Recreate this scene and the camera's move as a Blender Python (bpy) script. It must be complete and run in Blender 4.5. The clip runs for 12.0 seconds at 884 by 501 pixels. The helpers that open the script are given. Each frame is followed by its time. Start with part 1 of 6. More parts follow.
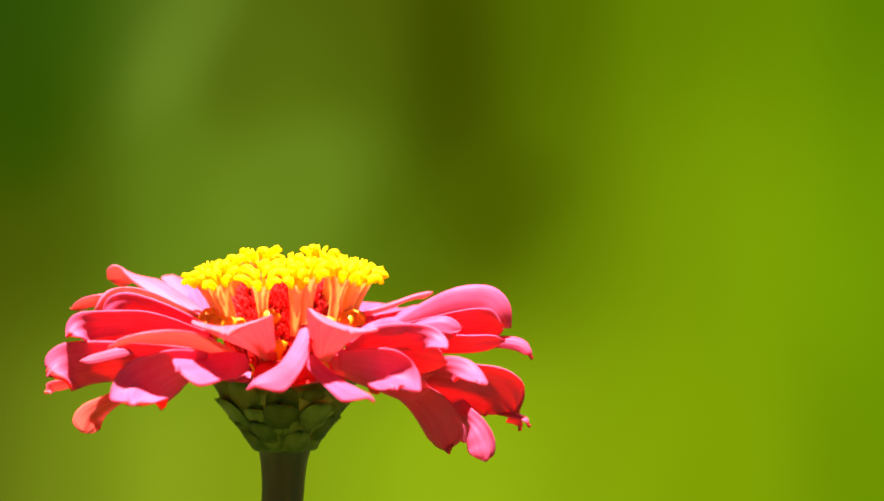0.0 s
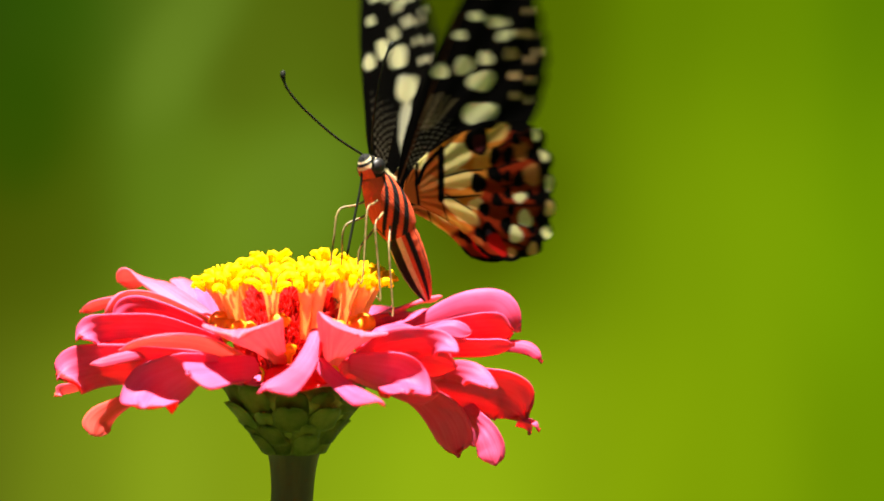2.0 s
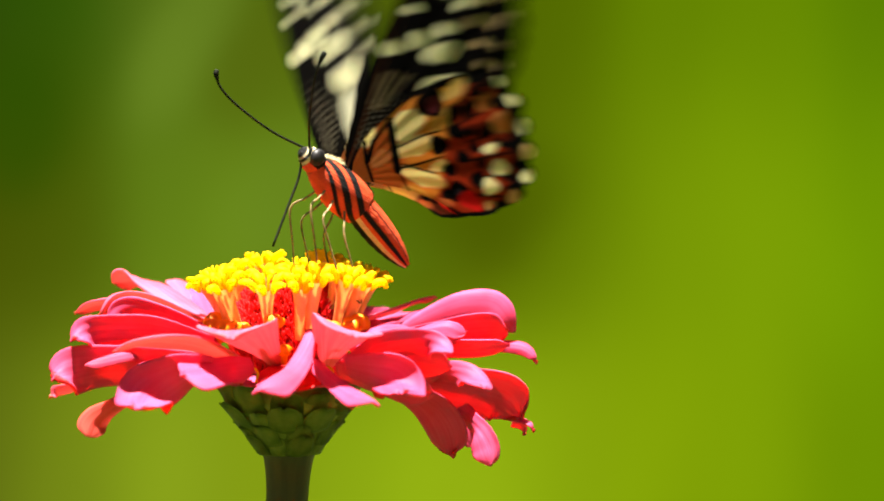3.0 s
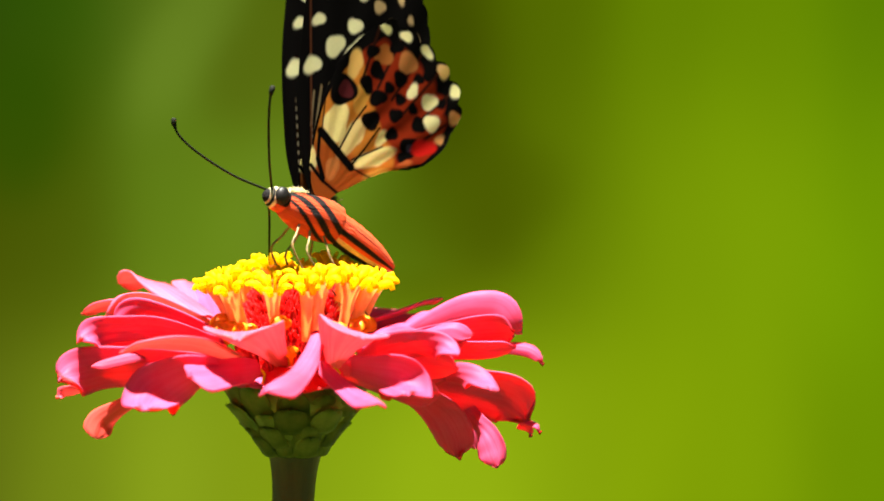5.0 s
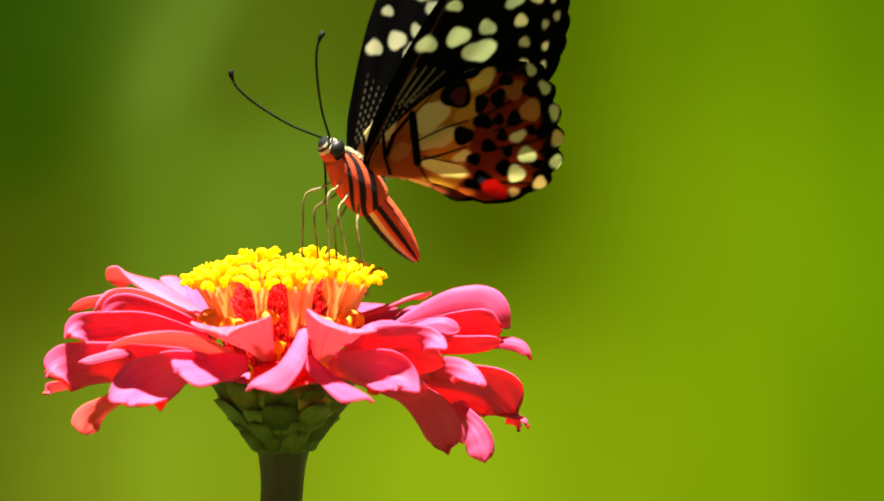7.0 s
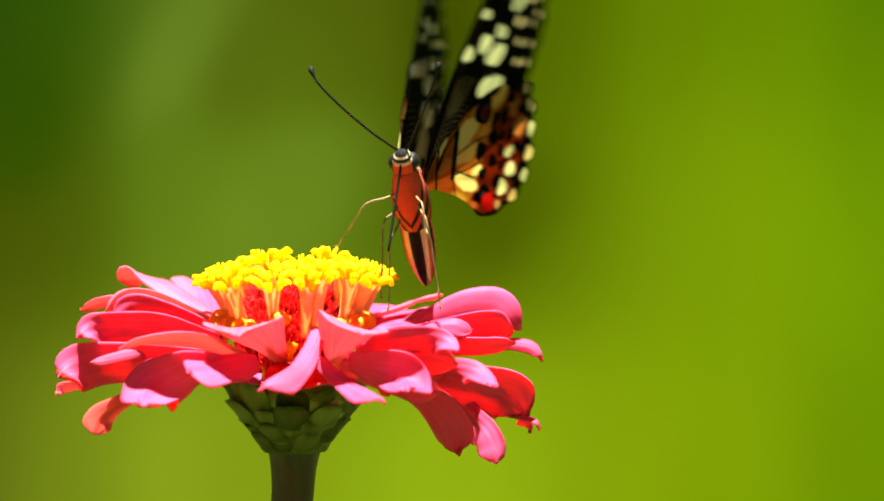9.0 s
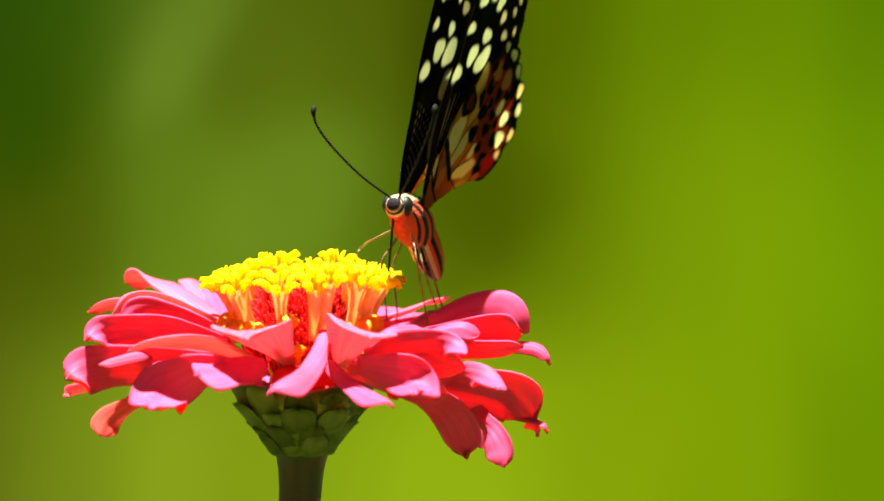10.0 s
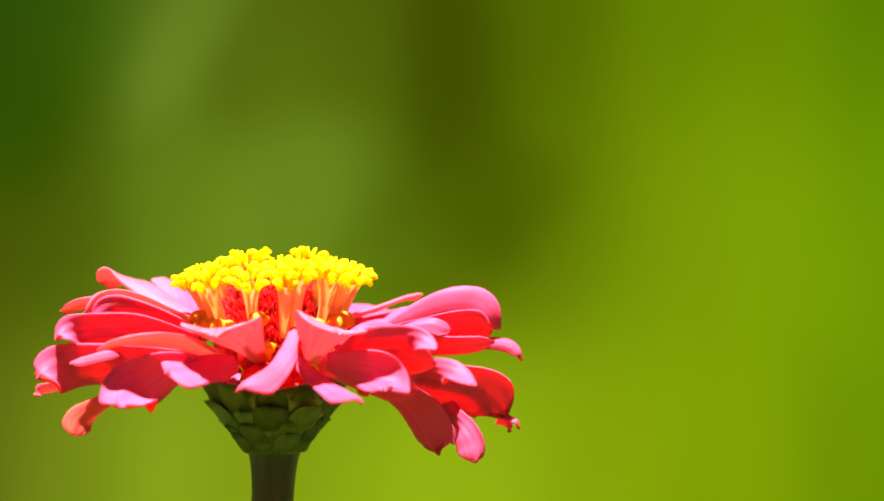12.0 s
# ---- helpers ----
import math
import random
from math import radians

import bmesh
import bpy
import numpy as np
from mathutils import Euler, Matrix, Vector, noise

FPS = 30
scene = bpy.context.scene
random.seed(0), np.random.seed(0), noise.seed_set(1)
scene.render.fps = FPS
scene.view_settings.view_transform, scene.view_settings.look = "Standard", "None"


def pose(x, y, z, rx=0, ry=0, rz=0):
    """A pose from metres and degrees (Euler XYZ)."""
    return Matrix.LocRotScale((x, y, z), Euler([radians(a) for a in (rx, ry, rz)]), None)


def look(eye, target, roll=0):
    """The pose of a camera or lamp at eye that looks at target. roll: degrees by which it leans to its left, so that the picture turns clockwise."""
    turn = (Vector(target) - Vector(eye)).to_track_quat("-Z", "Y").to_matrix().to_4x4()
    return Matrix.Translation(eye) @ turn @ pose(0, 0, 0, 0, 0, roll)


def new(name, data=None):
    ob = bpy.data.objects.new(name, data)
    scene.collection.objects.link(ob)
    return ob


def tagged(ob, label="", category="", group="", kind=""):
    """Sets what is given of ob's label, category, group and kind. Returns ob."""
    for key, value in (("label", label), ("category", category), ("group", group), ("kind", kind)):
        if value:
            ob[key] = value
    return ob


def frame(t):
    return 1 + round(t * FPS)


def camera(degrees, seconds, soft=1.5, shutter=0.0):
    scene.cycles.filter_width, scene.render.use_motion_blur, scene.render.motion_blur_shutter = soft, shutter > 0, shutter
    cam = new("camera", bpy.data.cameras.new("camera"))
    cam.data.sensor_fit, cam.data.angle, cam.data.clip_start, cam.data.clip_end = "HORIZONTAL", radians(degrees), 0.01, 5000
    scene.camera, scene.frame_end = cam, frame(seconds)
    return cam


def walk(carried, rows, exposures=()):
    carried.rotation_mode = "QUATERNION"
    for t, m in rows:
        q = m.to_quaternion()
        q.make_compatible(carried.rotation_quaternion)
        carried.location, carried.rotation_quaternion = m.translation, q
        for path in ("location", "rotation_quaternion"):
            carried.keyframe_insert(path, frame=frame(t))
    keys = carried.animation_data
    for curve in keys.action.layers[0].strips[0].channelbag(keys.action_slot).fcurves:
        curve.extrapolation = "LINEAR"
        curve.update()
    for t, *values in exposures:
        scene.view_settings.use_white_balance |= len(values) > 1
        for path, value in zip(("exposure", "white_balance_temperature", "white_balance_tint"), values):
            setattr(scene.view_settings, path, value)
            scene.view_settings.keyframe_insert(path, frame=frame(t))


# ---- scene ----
# A zinnia in a garden, and a lime butterfly that comes to feed on it.
MM = 0.001
HEAD = 0.62  # height of the flower head above the ground

cam = camera(20.0, 12.0, soft=1.8, shutter=0.5)
VIEW = pose(0.02617, -0.41611, 0.65288, 88, 0, 0)
cam.data.dof.use_dof = True
cam.data.dof.focus_distance = 0.412
cam.data.dof.aperture_fstop = 16.0
walk(cam, [(0, VIEW), (12, VIEW)])

# ---- light ----
SUN_ELEVATION, SUN_AZIMUTH = 85.0, -30.0  # azimuth: towards the camera's right, from behind it
EXPOSURE = 2.8
scene.view_settings.exposure = EXPOSURE
world = bpy.data.worlds.new("sky")
scene.world = world
world.use_nodes = True
sky = world.node_tree.nodes.new("ShaderNodeTexSky")
sky.sky_type, sky.sun_disc = "NISHITA", False
sky.sun_elevation, sky.sun_rotation = radians(SUN_ELEVATION), radians(180 - SUN_AZIMUTH)
world.node_tree.links.new(sky.outputs[0], world.node_tree.nodes["Background"].inputs[0])
world.node_tree.nodes["Background"].inputs[1].default_value = 0.0065
sun = new("sun", bpy.data.lights.new("sun", "SUN"))
sun.data.energy, sun.data.angle, sun.data.color = 5.0, radians(0.53), (1, 0.95, 0.86)
ce = math.cos(radians(SUN_ELEVATION))
sun.matrix_world = look((ce * math.sin(radians(SUN_AZIMUTH)) * 3, -ce * math.cos(radians(SUN_AZIMUTH)) * 3,
                         math.sin(radians(SUN_ELEVATION)) * 3), (0, 0, 0))


# ---- materials ----
def srgb(r, g, b):
    return tuple((c / 255 / 12.92 if c <= 10 else ((c / 255 + 0.055) / 1.055) ** 2.4) for c in (r, g, b))


class Mat:
    """A node material under construction."""

    def __init__(self, name, rough=0.5, spec=0.4):
        self.mat = bpy.data.materials.new(name)
        self.mat.use_nodes = True
        self.tree = self.mat.node_tree
        self.bsdf = self.tree.nodes["Principled BSDF"]
        self.out = self.tree.nodes["Material Output"]
        self.bsdf.inputs["Roughness"].default_value = rough
        self.bsdf.inputs["Specular IOR Level"].default_value = spec

    def node(self, kind, **values):
        n = self.tree.nodes.new(kind)
        for key, value in values.items():
            n.inputs[key.replace("_", " ")].default_value = value
        return n

    def link(self, a, b):
        self.tree.links.new(a, b)

    def noise(self, scale, detail=3.0, stretch=(1, 1, 1), coord="Object"):
        c = self.node("ShaderNodeTexCoord")
        m = self.node("ShaderNodeMapping", Scale=stretch)
        n = self.node("ShaderNodeTexNoise", Scale=scale, Detail=detail)
        self.link(c.outputs[coord], m.inputs["Vector"])
        self.link(m.outputs[0], n.inputs["Vector"])
        return n.outputs["Fac"]

    def ramp(self, fac, *stops):
        r = self.node("ShaderNodeValToRGB")
        e = r.color_ramp.elements
        while len(e) < len(stops):
            e.new(0.5)
        for el, (at, col) in zip(e, stops):
            el.position, el.color = at, (*col, 1)
        self.link(fac, r.inputs[0])
        return r.outputs[0]

    def mix(self, fac, a, b, how="MIX"):
        m = self.tree.nodes.new("ShaderNodeMix")
        m.data_type, m.blend_type = "RGBA", how
        for socket, value in zip((m.inputs[0], m.inputs[6], m.inputs[7]), (fac, a, b)):
            if isinstance(value, (int, float)):
                socket.default_value = value
            elif isinstance(value, tuple):
                socket.default_value = (*value, 1)
            else:
                self.link(value, socket)
        return m.outputs[2]

    def colour(self, value):
        if isinstance(value, tuple):
            self.bsdf.inputs["Base Color"].default_value = (*value, 1)
        else:
            self.link(value, self.bsdf.inputs["Base Color"])

    def bump(self, fac, strength, distance):
        b = self.node("ShaderNodeBump", Strength=strength, Distance=distance)
        self.link(fac, b.inputs["Height"])
        self.link(b.outputs[0], self.bsdf.inputs["Normal"])

    def translucent(self, amount, col):
        t = self.node("ShaderNodeBsdfTranslucent")
        if isinstance(col, tuple):
            t.inputs[0].default_value = (*col, 1)
        else:
            self.link(col, t.inputs[0])
        m = self.node("ShaderNodeMixShader", Fac=amount)
        self.link(self.bsdf.outputs[0], m.inputs[1])
        self.link(t.outputs[0], m.inputs[2])
        self.link(m.outputs[0], self.out.inputs["Surface"])

    def attribute(self, name):
        a = self.tree.nodes.new("ShaderNodeAttribute")
        a.attribute_name = name
        return a.outputs["Color"]


def petal_material(name, a, b, glow, amount, vein=0.4):
    m = Mat(name, 0.5, 0.15)
    uv = m.node("ShaderNodeTexCoord").outputs["UV"]
    mp = m.node("ShaderNodeMapping", Scale=(17, 0.9, 1))
    m.link(uv, mp.inputs["Vector"])
    veins = m.node("ShaderNodeTexNoise", Scale=1.0, Detail=2.0)
    m.link(mp.outputs[0], veins.inputs["Vector"])
    blot = m.noise(160, 2)
    c = m.mix(m.ramp(blot, (0.35, (0, 0, 0)), (0.7, (1, 1, 1))), a, b)
    dark = (a[0] * 0.85, a[1] * 0.5, a[2] * 0.6)
    own = m.node("ShaderNodeObjectInfo").outputs["Random"]  # some petals are more salmon than pink
    c = m.mix(m.ramp(own, (0.45, (0, 0, 0)), (1.0, (0.35, 0.35, 0.35))), c, (0.86, 0.10, 0.11))
    c = m.mix(m.ramp(veins.outputs["Fac"], (0.38, (vein, vein, vein)), (0.56, (0, 0, 0))), c, dark)
    m.colour(c)
    m.bump(veins.outputs["Fac"], 0.12, 0.0003)
    m.translucent(amount, glow)
    return m.mat


PETAL_TOP = petal_material("petal_upper", (0.86, 0.095, 0.23), (0.88, 0.15, 0.36), (0.68, 0.003, 0.024), 0.60)
PETAL_UNDER = petal_material("petal_underside", (0.80, 0.03, 0.035), (0.84, 0.05, 0.05), (0.68, 0.004, 0.024), 0.62)
SALMON_TOP = petal_material("salmon_petal_upper", (0.86, 0.12, 0.21), (0.88, 0.17, 0.31), (0.85, 0.20, 0.25), 0.5, 0.75)
SALMON_UNDER = petal_material("salmon_petal_underside", (0.84, 0.11, 0.08), (0.86, 0.15, 0.11), (0.80, 0.22, 0.15), 0.5, 0.75)
FAN_UNDER = petal_material("fan_petal_underside", (0.84, 0.13, 0.13), (0.88, 0.24, 0.26), (0.80, 0.19, 0.22), 0.45, 0.9)


def plain(name, a, b, scale, rough=0.5, spec=0.3, bump=0.0, glow=None, amount=0.3, stretch=(1, 1, 1)):
    m = Mat(name, rough, spec)
    n = m.noise(scale, 4, stretch)
    m.colour(m.mix(m.ramp(n, (0.35, (0, 0, 0)), (0.68, (1, 1, 1))), a, b))
    if bump:
        m.bump(n, 0.6, bump)
    if glow:
        m.translucent(amount, glow)
    return m.mat


FLORET_TUBE = plain("floret_tube", (0.88, 0.44, 0.15), (0.90, 0.54, 0.20), 500, glow=(0.92, 0.40, 0.08), amount=0.25)
FLORET_LOBE = plain("floret_lobe", (0.80, 0.48, 0.0), (0.84, 0.58, 0.0), 700, 0.6, 0.1, glow=(0.92, 0.72, 0.0), amount=0.55)
BUD = plain("floret_bud", (0.80, 0.20, 0.002), (0.84, 0.34, 0.003), 600, glow=(0.95, 0.42, 0.0), amount=0.4)
CHAFF = plain("chaff", (0.70, 0.012, 0.02), (0.80, 0.07, 0.06), 1400, bump=0.0003, glow=(0.95, 0.05, 0.04), amount=0.6)
RECEPTACLE = plain("receptacle", (0.50, 0.02, 0.02), (0.62, 0.05, 0.03), 400)
BRACT = plain("bract", (0.11, 0.15, 0.010), (0.32, 0.32, 0.05), 260, 0.55, 0.2, 0.0002, (0.1, 0.16, 0.01), 0.2)
STEM = plain("stem_skin", (0.032, 0.027, 0.004), (0.08, 0.06, 0.009), 300, 0.5, 0.3, 0.0002, stretch=(1, 1, 0.08))


def grass_material():
    m = Mat("grass", 0.8, 0.2)
    big, fine = m.noise(1.5, 3), m.noise(60, 4)
    c = m.mix(m.ramp(big, (0.35, (0, 0, 0)), (0.65, (1, 1, 1))), (0.03, 0.046, 0.006), (0.055, 0.075, 0.01))
    m.colour(m.mix(m.ramp(fine, (0.3, (0.7, 0.7, 0.7)), (0.6, (0, 0, 0))), c, (0.02, 0.034, 0.006)))
    m.bump(fine, 0.8, 0.03)
    return m.mat


GRASS = grass_material()


def painted(name, rough, spec, amount):
    """Colours laid on the mesh as an attribute, with fine scales."""
    m = Mat(name, rough, spec)
    c = m.attribute("pattern")
    n = m.noise(2500, 2)
    m.colour(m.mix(m.ramp(n, (0.3, (0.35, 0.35, 0.35)), (0.6, (0, 0, 0))), c, m.mix(1.0, c, (0.6, 0.6, 0.6), "MULTIPLY")))
    if not amount:
        n = m.noise(3000, 3, (1, 0.18, 1))  # combed hair
    m.bump(n, 0.15 if amount else 0.9, 0.0001 if amount else 0.0004)
    if amount:  # both faces of a wing let light through: each takes part of the colour
        g = m.node("ShaderNodeGamma", Gamma=0.7)
        m.link(c, g.inputs[0])
        m.translucent(amount, m.mix(1.0, g.outputs[0], (0.90, 1.0, 0.85), "MULTIPLY"))
    return m.mat


WING = painted("wing_scales", 0.7, 0.05, 0.70)
FUR = painted("body_hair", 0.8, 0.2, 0.0)
PALE_HAIR = plain("pale_hair", (0.45, 0.38, 0.2), (0.62, 0.52, 0.3), 900, 0.7, 0.1)
DARK_HAIR = plain("dark_hair", (0.01, 0.008, 0.004), (0.10, 0.08, 0.03), 300, 0.7, 0.1)
EYE = plain("compound_eye", (0.004, 0.004, 0.004), (0.012, 0.01, 0.008), 900, 0.45, 0.2)
HORN = plain("antenna_skin", (0.004, 0.005, 0.003), (0.010, 0.011, 0.006), 900, 0.7, 0.1)
LEG = plain("leg_skin", (0.09, 0.06, 0.02), (0.22, 0.15, 0.055), 900, 0.5)


# ---- mesh helpers ----
def part(name, bm, material, parent, label=""):
    me = bpy.data.meshes.new(name)
    bm.to_mesh(me)
    bm.free()
    return from_mesh(name, me, material, parent, label)


def from_mesh(name, me, material, parent, label=""):
    for m in material if isinstance(material, (list, tuple)) else [material]:
        if m.name not in me.materials:
            me.materials.append(m)
    me.polygons.foreach_set("use_smooth", [True] * len(me.polygons))
    ob = new(name, me)
    ob.parent = parent
    return tagged(ob, label)


def tube(bm, path, radii, sides=10, closed=True, mat=0):
    """A tube along a path of points (in mm), with a radius at each."""
    path = [Vector(p) * MM for p in path]
    rings, side = [], None
    for i, p in enumerate(path):
        d = (path[min(i + 1, len(path) - 1)] - path[max(i - 1, 0)]).normalized()
        if side is None:
            side = d.orthogonal().normalized()
        side = (side - d * side.dot(d)).normalized()
        other = d.cross(side)
        rings.append([bm.verts.new(p + (side * math.cos(a) + other * math.sin(a)) * radii[i] * MM)
                      for a in (2 * math.pi * k / sides for k in range(sides))])
    for a, b in zip(rings, rings[1:]):
        for k in range(sides):
            bm.faces.new((a[k], a[(k + 1) % sides], b[(k + 1) % sides], b[k])).material_index = mat
    if closed:
        bm.faces.new(rings[0][::-1]).material_index = mat
        bm.faces.new(rings[-1]).material_index = mat
    return rings


def bezier(points, n):
    """A smooth path through the points (Catmull-Rom)."""
    p = [Vector(q) for q in points]
    p = [p[0] * 2 - p[1], *p, p[-1] * 2 - p[-2]]
    out = []
    for i in range(1, len(p) - 2):
        for k in range(n):
            t = k / n
            out.append(0.5 * (2 * p[i] + (p[i + 1] - p[i - 1]) * t + (2 * p[i - 1] - 5 * p[i] + 4 * p[i + 1] - p[i + 2]) * t * t
                              + (3 * p[i] - p[i - 1] - 3 * p[i + 1] + p[i + 2]) * t ** 3))
    return out + [p[-2]]


# ---- ground and distance ----
def make_ground():
    bm = bmesh.new()
    n = 48
    rings = []
    for r in (0.0, 0.4, 1, 2, 4, 8, 20, 60, 200, 800):
        if r == 0:
            rings.append([bm.verts.new((0, 0, 0))])
            continue
        rings.append([bm.verts.new((r * math.cos(a), r * math.sin(a), 0.03 * noise.noise((r * math.cos(a), r * math.sin(a), 0)) * (r > 0.5)))
                      for a in (2 * math.pi * k / n for k in range(n))])
    for k in range(n):
        bm.faces.new((rings[0][0], rings[1][k], rings[1][(k + 1) % n]))
        for a, b in zip(rings[1:], rings[2:]):
            bm.faces.new((a[k], b[k], b[(k + 1) % n], a[(k + 1) % n]))
    ob = part("ground", bm, GRASS, None)
    tagged(ob, "short green garden grass on level ground", "grass", kind="structure")


def make_backdrop():
    """A curved glowing sheet behind the flower: soft light and dark tones painted as sunlit garden greenery, far out of
    focus.
    """
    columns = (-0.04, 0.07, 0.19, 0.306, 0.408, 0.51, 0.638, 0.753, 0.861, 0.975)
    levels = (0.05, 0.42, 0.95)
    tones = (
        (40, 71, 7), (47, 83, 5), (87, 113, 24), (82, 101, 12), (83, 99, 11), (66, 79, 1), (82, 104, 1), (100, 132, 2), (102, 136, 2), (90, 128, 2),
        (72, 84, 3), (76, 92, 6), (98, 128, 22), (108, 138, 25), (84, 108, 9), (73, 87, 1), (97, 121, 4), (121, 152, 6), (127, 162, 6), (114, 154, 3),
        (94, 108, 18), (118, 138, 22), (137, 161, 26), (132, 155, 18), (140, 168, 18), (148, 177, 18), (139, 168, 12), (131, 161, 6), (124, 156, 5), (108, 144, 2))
    # single soft patches of painted light and dark: place, half length and half width (shares of the height), lean in
    # degrees, tone
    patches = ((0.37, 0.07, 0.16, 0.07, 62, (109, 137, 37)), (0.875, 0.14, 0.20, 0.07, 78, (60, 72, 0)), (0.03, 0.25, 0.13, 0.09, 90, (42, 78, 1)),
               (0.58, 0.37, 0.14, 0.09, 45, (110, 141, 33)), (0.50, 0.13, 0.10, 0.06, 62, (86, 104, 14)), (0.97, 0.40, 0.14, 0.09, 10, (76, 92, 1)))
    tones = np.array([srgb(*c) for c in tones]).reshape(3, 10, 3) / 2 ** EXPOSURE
    nx, nz, far = 90, 60, 2.6
    x0, x1, z1, z0 = -0.53 + 0.026, 0.53 + 0.026, 0.653 + 0.194, 0.653 - 0.406  # what the lens sees of it
    xs, zs = np.linspace(-3, 3, nx * 3), np.linspace(-0.05, 2.4, nz * 3)
    verts = [(x, far - 0.10 * x * x, z) for z in zs for x in xs]
    nx, nz = len(xs), len(zs)
    faces = [(j * nx + i, j * nx + i + 1, (j + 1) * nx + i + 1, (j + 1) * nx + i) for j in range(nz - 1) for i in range(nx - 1)]
    me = bpy.data.meshes.new("backdrop")
    me.from_pydata(verts, [], faces)
    col = np.zeros((len(verts), 4))
    col[:, 3] = 1
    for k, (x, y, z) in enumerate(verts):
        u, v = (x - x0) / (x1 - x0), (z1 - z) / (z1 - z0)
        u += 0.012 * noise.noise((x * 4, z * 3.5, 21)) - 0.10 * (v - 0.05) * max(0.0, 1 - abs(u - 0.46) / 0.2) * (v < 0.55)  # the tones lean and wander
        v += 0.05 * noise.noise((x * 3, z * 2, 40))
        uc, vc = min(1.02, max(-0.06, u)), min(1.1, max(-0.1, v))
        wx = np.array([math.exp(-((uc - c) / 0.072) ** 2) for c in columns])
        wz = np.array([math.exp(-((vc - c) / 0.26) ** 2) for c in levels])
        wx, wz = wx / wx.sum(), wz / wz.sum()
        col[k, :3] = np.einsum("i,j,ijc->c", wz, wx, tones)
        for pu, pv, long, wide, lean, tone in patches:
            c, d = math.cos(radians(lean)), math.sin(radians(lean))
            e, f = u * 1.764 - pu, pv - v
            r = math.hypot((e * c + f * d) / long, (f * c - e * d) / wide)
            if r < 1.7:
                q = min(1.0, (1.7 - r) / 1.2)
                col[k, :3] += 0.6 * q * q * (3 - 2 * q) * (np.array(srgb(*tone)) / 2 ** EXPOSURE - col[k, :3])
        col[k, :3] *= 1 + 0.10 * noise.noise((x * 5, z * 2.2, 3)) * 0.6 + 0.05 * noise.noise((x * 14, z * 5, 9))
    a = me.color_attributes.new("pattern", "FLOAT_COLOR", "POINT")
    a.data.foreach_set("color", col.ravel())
    m = Mat("glowing_greenery", 1.0, 0.0)
    # black base: the sheet gives off its painted tones as its own light
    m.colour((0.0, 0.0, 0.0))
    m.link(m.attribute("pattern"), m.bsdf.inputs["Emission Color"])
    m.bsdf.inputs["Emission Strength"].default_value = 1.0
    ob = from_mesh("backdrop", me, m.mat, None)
    tagged(ob, "glowing backdrop painted as distant sunlit garden greenery, far out of focus", "greenery", kind="structure")


make_ground()
make_backdrop()

# ---- the zinnia ----
zinnia = tagged(new("zinnia"), "pink zinnia in full bloom with a yellow centre on green stem", "flower")
HEAD_AT = Matrix.Translation((0, 0, HEAD))


def along(values, n):
    """Smooth run of n + 1 values or vectors through the given ones (Catmull-Rom)."""
    v = [np.array(q, float) for q in values]
    v = [2 * v[0] - v[1], *v, 2 * v[-1] - v[-2]]
    out = []
    for k in range(n + 1):
        x = k / n * (len(v) - 3)
        i = min(int(x), len(v) - 4)
        t, (a, b, c, d) = x - i, v[i:i + 4]
        out.append(0.5 * (2 * b + (c - a) * t + (2 * a - 5 * b + 4 * c - d) * t * t + (3 * b - a - 3 * c + d) * t ** 3))
    return out


